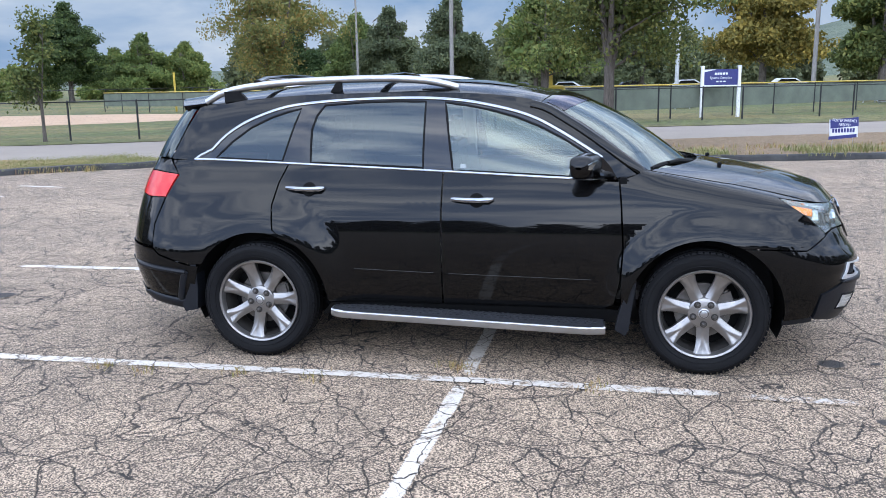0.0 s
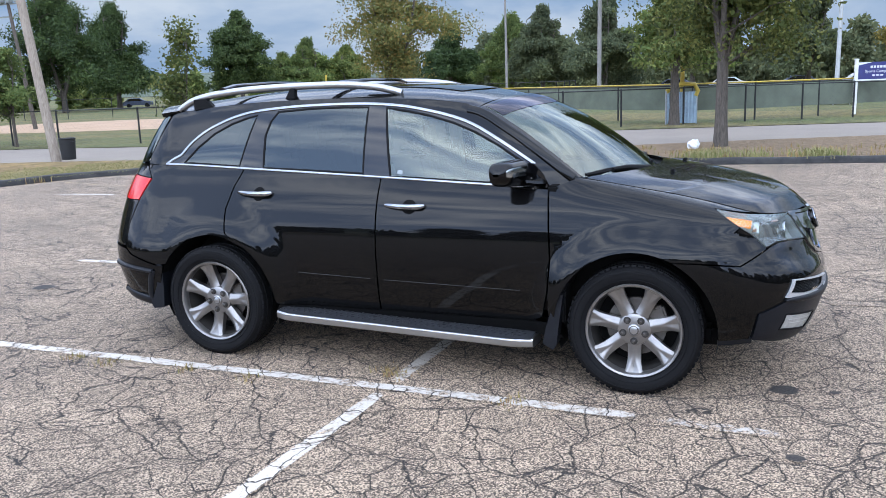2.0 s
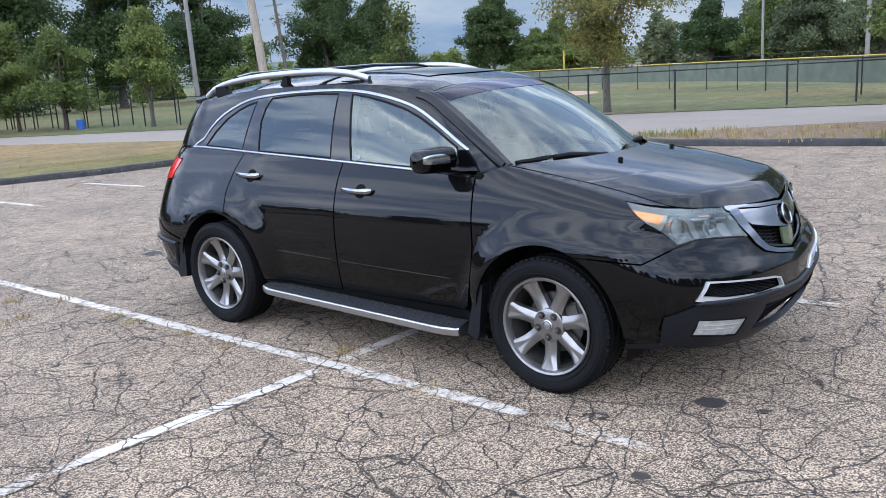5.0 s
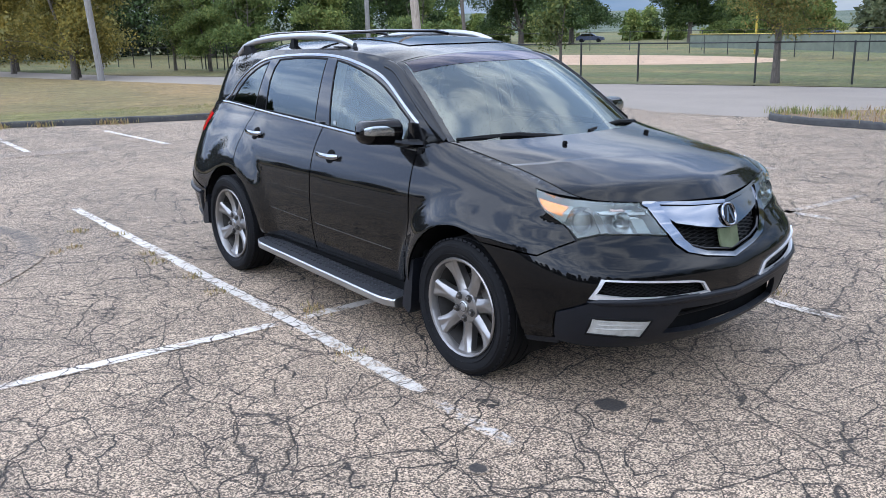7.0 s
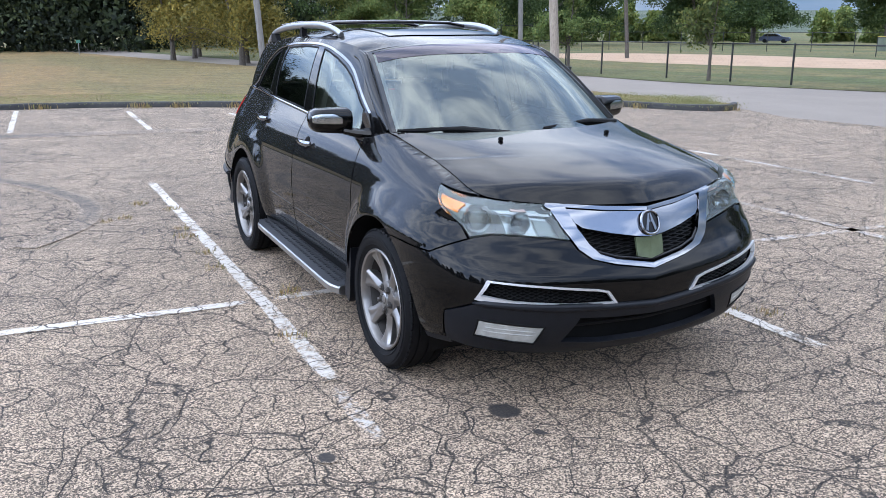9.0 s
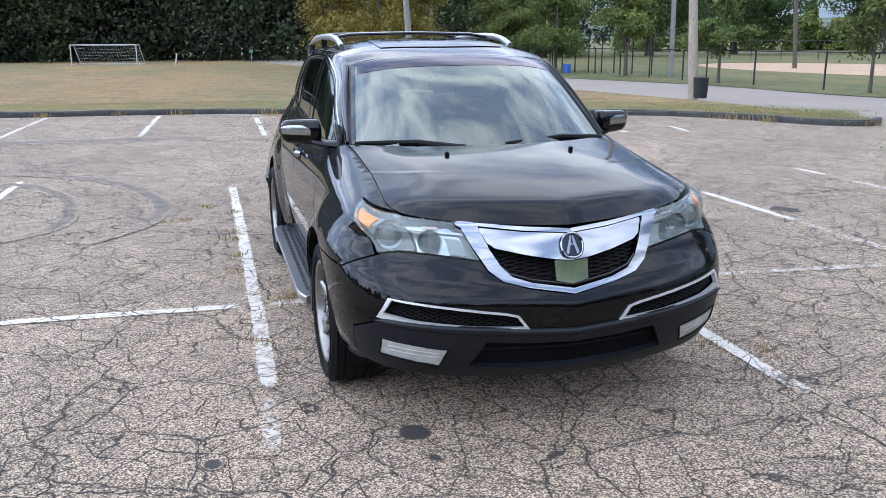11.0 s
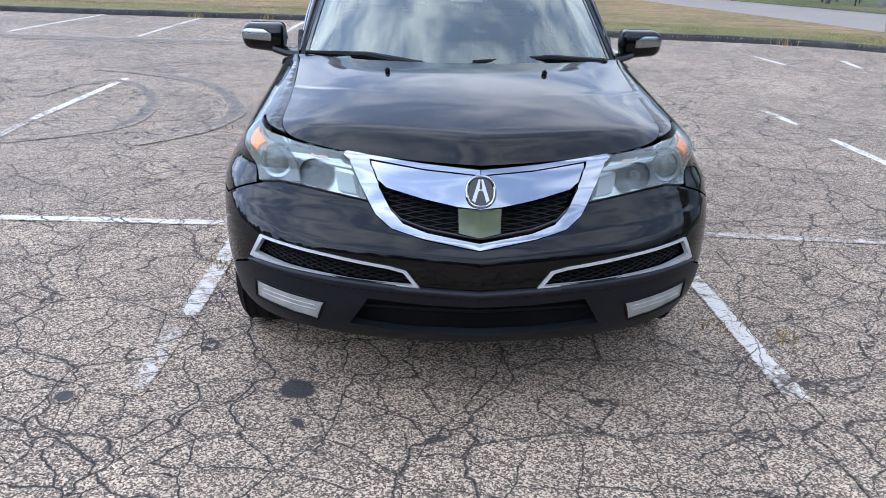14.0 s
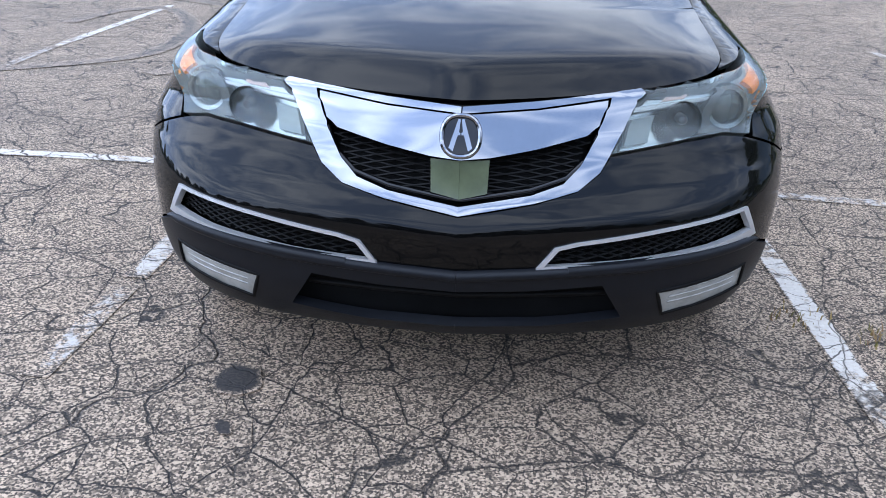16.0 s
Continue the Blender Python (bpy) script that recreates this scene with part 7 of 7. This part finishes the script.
def fence(line, height, spacing, label, cap=None, mesh=True):
    """Posts, rails and a chain-link sheet of real wires, along a line."""
    pts = bent(line, spacing)
    f = thing("fence", (0, 0, 0), label, "fence")
    post = MB().tube([(0, 0, -0.1), (0, 0, height)], 0.032, 8).tube([(0, 0, height), (0, 0, height + 0.03)], [0.04, 0.012], 8)
    pm = post.mesh("post", M_POSTBLACK)
    for p in pts:
        o = part("post", pm, M_POSTBLACK, f)
        o.location = (p.x, p.y, ground_z(p.x, p.y))
    rail = [(p.x, p.y, ground_z(p.x, p.y) + height - 0.02) for p in pts]
    part("top_rail", MB().tube(rail, 0.022, 6), M_POSTBLACK, f)
    if cap:
        part("cap", MB().tube([(x, y, z + 0.06) for x, y, z in rail], 0.028, 8), M_YELLOW, f, "yellow plastic safety cap")
    if cap:
        cloth = MB()
        for i, p in enumerate(pts):
            for j in range(5):
                sag = 0.03 * noise.noise((i * 0.7, j * 0.9, 2.0))
                cloth.v.append((p.x, p.y + sag, ground_z(p.x, p.y) + 0.42 + (height - 0.46) * j / 4))
        cloth.f = [(i * 5 + j, (i + 1) * 5 + j, (i + 1) * 5 + j + 1, i * 5 + j + 1) for i in range(len(pts) - 1) for j in range(4)]
        part("windbreak_cloth", cloth, M_CLOTH, f, "faded grey-green windbreak cloth")
    if mesh:
        mb = MB()
        for a, b in zip(pts, pts[1:]):
            L = (b - a).length
            n = max(2, int(L / 0.16))
            for s in (0, 1):
                for i in range(-int(height / 0.16), n):
                    u0, u1, z0, z1 = i / n, (i + height * n / L) / n, 0.03, height - 0.03
                    if u0 < 0:
                        z0, u0 = z0 + (z1 - z0) * (-u0) / (u1 - u0), 0.0
                    if u1 > 1:
                        z1, u1 = z0 + (z1 - z0) * (1 - u0) / (u1 - u0), 1.0
                    if s:
                        u0, u1 = 1 - u0, 1 - u1
                    p, q = a.lerp(b, u0), a.lerp(b, u1)
                    p, q = Vector((p.x, p.y, ground_z(p.x, p.y) + z0)), Vector((q.x, q.y, ground_z(q.x, q.y) + z1))
                    w = 0.0016
                    mb.add([p + Vector((0, 0, w)), p - Vector((0, 0, w)), q - Vector((0, 0, w)), q + Vector((0, 0, w))], [(0, 1, 2, 3)])
        part("chain_link", mb, M_GALV, f, "thin wire chain-link mesh", 0)
    return f


FENCE = [(-58.0, 15.6), (-45.0, 16.6), (-36.0, 17.4), (-21.9, 18.1), (-13.7, 19.1), (-10.2, 20.3), (-4.7, 22.7), (2.7, 27.1), (9.1, 30.5), (30.0, 42.0)]
fence(FENCE, 1.25, 2.15, "low black chain-link fence along the ball field")
fence([(-34.0, 50.0), (-16.0, 39.5), (-7.0, 31.5), (-0.9, 26.2), (6.0, 32.0), (18.0, 42.0), (40.0, 58.0)], 1.3, 3.0, "outfield chain-link fence with a yellow top cap", True, False)
fence([(-44.0, 17.2), (-34.0, 18.6), (-27.0, 20.0)], 1.9, 1.1, "tall dark fence of the tennis enclosure", None, True)
fence([(-62.0, 44.0), (-40.0, 60.0), (-18.0, 62.0), (-10.0, 48.0)], 1.6, 3.0, "far chain-link fence behind the infield", None, False)


def pole(at, h, r, lean, mat, label, lamps=False, category="pole"):
    p = thing("utility_pole" if not lamps else "light_pole", (*at, ground_z(*at)), label, category, "poles")
    part("pole", MB().tube([(0, 0, -0.2), (lean[0] * 0.5, lean[1] * 0.5, h * 0.5), (lean[0], lean[1], h)], [r * 1.15, r, r * 0.8], 12), mat, p)
    if lamps:
        part("crossarm", MB().box((lean[0], lean[1], h - 0.3), (2.2, 0.09, 0.09)).box((lean[0], lean[1], h - 1.0), (1.6, 0.09, 0.09)), M_LAMPGREY, p)
        for i in range(4):
            part("floodlight", MB().box((lean[0] - 0.9 + 0.6 * i, lean[1] - 0.15, h - 0.12), (0.32, 0.3, 0.28), None, 0.03), M_LAMPGREY, p)
    return p


pole((-15.5, 11.65), 9.0, 0.115, (-1.7, 0.45), M_POLE, "leaning brown wooden utility pole beside a bin")
pole((-28.9, 18.8), 9.0, 0.10, (-0.2, 0.0), M_POLE_GREY, "grey wooden utility pole at the fence")
pole((-33.0, 8.0), 9.0, 0.13, (0.35, -0.7), M_POLE_GREY, "leaning grey wooden pole beside the road")
pole((-52.0, 14.0), 11.0, 0.13, (-0.2, 0.3), M_POLE_GREY, "grey wooden pole at the far fence")
pole((-37.5, 31.9), 7.3, 0.11, (-1.2, 0.25), M_BARK, "dark wooden light pole with floodlights behind the fence", True)
pole((-10.5, 58.0), 15.0, 0.14, (0.1, 0.0), M_POLE_GREY, "tall slender grey pole beyond the field")
pole((4.6, 44.0), 10.0, 0.10, (0.1, 0.0), M_GOAL, "pale metal flag pole beyond the fence")
pole((13.5, 52.0), 13.0, 0.13, (0.1, 0.0), M_POLE_GREY, "grey pole behind the far fence")
pole((-20.0, 66.0), 10.0, 0.10, (0.0, 0.0), M_POLE_GREY, "grey pole beyond the field")


def foul_pole(at, h):
    p = thing("foul_pole", (*at, ground_z(*at)), "yellow foul pole at the field corner", "pole")
    part("post", MB().tube([(0, 0, -0.1), (0, 0, h)], 0.07, 10), M_YELLOW, p)


foul_pole((-1.15, 25.2), 2.0)
foul_pole((-27.5, 48.0), 2.6)


def bin_(at):
    b = thing("litter_bin", (*at, ground_z(*at) + 0.09), "black plastic litter bin beside the wooden pole", "bin")
    prof = [(0.0, 0.0), (0.215, 0.0), (0.225, 0.02), (0.235, 0.2), (0.238, 0.22), (0.25, 0.5), (0.253, 0.52), (0.262, 0.66), (0.28, 0.67), (0.282, 0.70), (0.262, 0.705), (0.25, 0.66), (0.23, 0.1), (0.0, 0.09)]
    b.scale = (0.78, 0.78, 0.78)
    part("barrel", MB().lathe(prof, 28), M_BIN, b)
    for a in (0, 180):
        part("handle", MB().tube([(0.24 * math.cos(radians(a)), -0.08, 0.6), (0.30 * math.cos(radians(a)), -0.06, 0.58), (0.30 * math.cos(radians(a)), 0.06, 0.58), (0.24 * math.cos(radians(a)), 0.08, 0.6)], 0.012, 6), M_BIN, b)


bin_((-15.0, 11.55))


def text_mesh(s, size, mat, spacing=1.0):
    c = bpy.data.curves.new("words", "FONT")
    c.body, c.size, c.align_x, c.align_y, c.space_character, c.extrude = s, size, "CENTER", "CENTER", spacing, 0.002
    o = bpy.data.objects.new("words", c)
    me = bpy.data.meshes.new_from_object(o)
    bpy.data.objects.remove(o)
    me.materials.clear()
    me.materials.append(mat)
    return me


def park_sign():
    """A navy board between two white posts; the lines of print are too small to read."""
    a, b = Vector((4.55, 30.2, 0)), Vector((6.0, 30.5, 0))
    ang = math.degrees(math.atan2(b.y - a.y, b.x - a.x))
    w = (b - a).length
    s = thing("park_sign", (a.x, a.y, ground_z(a.x, a.y)), "navy blue park sign board between two white wooden posts", "sign", rz=ang)
    for x in (0, w):
        part("post", MB().box((x, 0, 0.95), (0.12, 0.12, 2.1), None, 0.012).box((x, 0, 2.02), (0.15, 0.15, 0.05), None, 0.01), M_WHITEPAINT, s)
    board = part("board", MB().box((w / 2, 0, 1.60), (w - 0.13, 0.05, 0.62), None, 0.008), M_NAVY, s, "navy board with a white lower edge")
    part("edge", MB().box((w / 2, -0.005, 1.265), (w - 0.13, 0.06, 0.05), None, 0.005), M_WHITEPAINT, s)
    o = part("words", text_mesh("Sports Complex", 0.135, M_SIGNWHITE), M_SIGNWHITE, board, "white lettering")
    o.matrix_basis = pose(w / 2, -0.030, 1.575, 90, 0, 0)
    part("corner", MB().prism([(0.07, 1.905), (0.55, 1.905), (0.07, 1.80)], 0.0, 0.004, pose(0, -0.026, 0, 90, 0, 0)), M_SIGNWHITE, board, "white slanted corner")
    for z, ww, hh in ((1.735, 0.55, 0.085), (1.43, 0.42, 0.05)):
        n = int(ww / 0.11)
        for i in range(n):
            part("print", MB().box((w / 2 - ww / 2 + (i + 0.5) * ww / n, -0.027, z), (ww / n * 0.72, 0.006, hh)), M_SIGNWHITE, board, "white line of print")
    return s


park_sign()


def yard_sign():
    s = thing("yard_sign", (5.75, 13.6, ground_z(5.75, 13.6) + 0.09), "small dark and white notice on wire legs in the island", "sign", rz=12)
    part("board", MB().box((0, 0, 0.40), (0.60, 0.012, 0.42), pose(0, 0, 0, 0, -4, 0)), M_SIGNWHITE, s)
    part("upper_band", MB().box((0.01, -0.009, 0.52), (0.60, 0.004, 0.19), pose(0, 0, 0, 0, -4, 0)), M_NAVY, s, "dark upper band")
    part("lower_band", MB().box((-0.012, -0.009, 0.225), (0.60, 0.004, 0.07), pose(0, 0, 0, 0, -4, 0)), M_NAVY, s, "dark lower band")
    for words, z in (("FOSTER PARENTS", 0.565), ("NEEDED", 0.475)):
        o = part("words", text_mesh(words, 0.082, M_SIGNWHITE), M_SIGNWHITE, s)
        o.matrix_basis = pose(0.012, -0.013, z, 90, 4, 0) @ Matrix.Diagonal((0.82, 1, 1, 1))
    for i in range(8):
        part("print", MB().box((-0.22 + 0.062 * i, -0.010, 0.36), (0.045, 0.005, 0.085)), M_NAVY, s, "dark line of print")
    for x in (-0.22, 0.22):
        part("leg", MB().tube([(x, 0.008, -0.05), (x, 0.008, 0.3)], 0.005, 6), M_ALU, s)


yard_sign()


def goal():
    a, b = Vector((-63.0, -10.0)), Vector((-61.2, -5.4))
    ang, w, h = math.degrees(math.atan2(b.y - a.y, b.x - a.x)), (b - a).length, 1.42
    g = thing("soccer_goal", (a.x, a.y, ground_z(a.x, a.y) + 0.09), "old white metal soccer goal with a torn net", "goal", rz=ang)
    for x in (0, w):
        part("upright", MB().tube([(x, 0, 0), (x, 0, h)], 0.04, 8), M_GOAL, g)
        part("stay", MB().tube([(x, 0, h), (x, 0.5, h), (x, 1.3, 0.03), (x, 0, 0.03)], 0.035, 6), M_GOAL, g)
    part("crossbar", MB().tube([(0, 0, h), (w, 0, h)], 0.04, 8), M_GOAL, g)
    part("back_bar", MB().tube([(0, 1.3, 0.03), (w, 1.3, 0.03)], 0.04, 6), M_GOAL, g)
    net = MB()
    for i in range(25):
        x = w * i / 24
        net.tube([(x, 0.5, h - 0.12 * math.sin(i)), (x, 0.85, h * 0.62), (x, 1.3, 0.05)], 0.005, 4, False)
    for k in range(7):
        t = k / 6
        net.tube([(w * i / 12, 0.5 + 0.8 * t, h * (1 - t) - 0.08 * math.sin(math.pi * i / 12)) for i in range(13)], 0.005, 4, False)
    part("net", net, M_GOAL, g, "sagging torn net", 0)


goal()


def post_marker(at, h, lean):
    p = thing("marker_post", (*at, ground_z(*at) + 0.09), "short leaning white post at the field's edge", "post")
    part("post", MB().tube([(0, 0, 0), (lean, 0.1, h)], 0.05, 6), M_GOAL, p)


post_marker((-58.8, -2.7), 0.8, -0.1)


def field_sign(at):
    p = thing("field_sign", (*at, ground_z(*at) + 0.09), "small green notice on a post before the woods", "sign")
    part("post", MB().tube([(0, 0, 0), (0, 0, 0.9)], 0.03, 6), M_ALU, p)
    part("board", MB().box((0.02, 0, 0.9), (0.03, 0.28, 0.20)), M_GREENSIGN, p)


field_sign((-60.0, 2.6))


def bleacher(at, rz):
    b = thing("bleacher", (*at, ground_z(*at)), "small aluminium bleacher beyond the fence", "bleacher", rz=rz)
    for i in range(3):
        part("seat_plank", MB().box((0, 0.55 * i, 0.42 + 0.3 * i), (1.7, 0.26, 0.05)), M_ALU, b)
        part("foot_plank", MB().box((0, 0.55 * i - 0.3, 0.12 + 0.3 * i), (1.7, 0.22, 0.04)), M_ALU, b)
    for x in (-0.75, 0, 0.75):
        part("frame", MB().tube([(x, -0.3, 0), (x, 1.2, 1.05), (x, 1.2, 0)], 0.03, 6), M_ALU, b)


bleacher((4.3, 41.0), 8)
bleacher((16.5, 47.0), 20)


def windscreen_panel():
    """A pale corrugated sheet with a yellow rounded cap, at the corner of the outfield."""
    s = thing("corner_screen", (-1.6, 24.6, ground_z(-1.6, 24.6)), "pale blue corrugated screen with a yellow padded top", "screen", rz=24)
    def wave(u, v):
        return (1.05 * u, 0.02 * math.sin(u * 60), 0.05 + v * 1.05)
    part("sheet", MB().grid(wave, 60, 1), M_BLUESHEET, s)
    part("padding", MB().tube([(0.0, 0, 1.12), (0.5, 0, 1.36), (0.95, 0, 1.34), (1.08, 0, 1.12), (1.0, 0, 0.95)], 0.075, 8), M_YELLOW, s, "yellow foam padding")
    for x in (0.0, 1.05):
        part("post", MB().tube([(x, 0.03, 0), (x, 0.03, 1.15)], 0.03, 6), M_ALU, s)


windscreen_panel()


def far_car(at, rz, mat, label):
    c = thing("parked_car", (*at, ground_z(*at)), label, "car", "far cars", rz)
    body = [(-2.2, 0.35), (-2.25, 0.8), (-1.9, 0.95), (-1.3, 1.4), (0.3, 1.42), (1.0, 0.98), (2.1, 0.85), (2.25, 0.5), (2.2, 0.35)]
    part("body", MB().prism([(x, z) for x, z in body], -0.85, 0.85, Matrix.Rotation(radians(90), 4, "X")), mat, c)
    part("window", MB().prism([(-1.65, 0.98), (-1.2, 1.33), (0.2, 1.34), (0.75, 1.0)], -0.86, 0.86, Matrix.Rotation(radians(90), 4, "X")), M_GLOSSBLACK, c)
    for x in (-1.35, 1.35):
        for y in (-0.78, 0.78):
            part("wheel", MB().tube([(x, y - 0.1, 0.32), (x, y + 0.1, 0.32)], 0.32, 16), M_RUBBER, c)


for x, y, rz, m, l in ((-34, 70, 10, M_FARCAR, "dark blue car parked far behind the ball field"), (-8, 88, 0, M_FARCAR, "dark car parked beyond the field"), (-3, 90, 0, M_FARCAR_W, "white car parked beyond the field"), (4, 92, 5, M_FARCAR, "dark car parked beyond the field"), (10, 94, 5, M_FARCAR_W, "white car parked beyond the field"), (20, 92, 5, M_FARCAR_W, "white car parked beyond the field"), (-92, 104, 35, M_FARCAR, "dark car parked behind the infield")):
    far_car((x, y), rz, m, l)


def paper_bag():
    bm = bmesh.new()
    bmesh.ops.create_icosphere(bm, subdivisions=3, radius=0.13)
    for v in bm.verts:
        v.co *= 1 + 0.35 * noise.noise(v.co * 14)
        v.co.z = max(-0.08, v.co.z * 0.9)
    me = bpy.data.meshes.new("paper_bag")
    bm.to_mesh(me)
    bm.free()
    me.materials.append(M_BAG)
    o = part("paper_bag", me, M_BAG)
    o.location = (0.35, 13.45, ground_z(0.35, 13.45) + 0.17)
    tagged(o, "crumpled white paper bag on the littered island", "bag")


paper_bag()


def barrel(at):
    b = thing("barrel", (*at, ground_z(*at)), "blue plastic barrel at the far fence", "bin")
    part("body", MB().lathe([(0, 0), (0.18, 0), (0.2, 0.18), (0.19, 0.3), (0.2, 0.46), (0, 0.46)], 20), M_BLUEBARREL, b)


barrel((-35.2, 16.6))
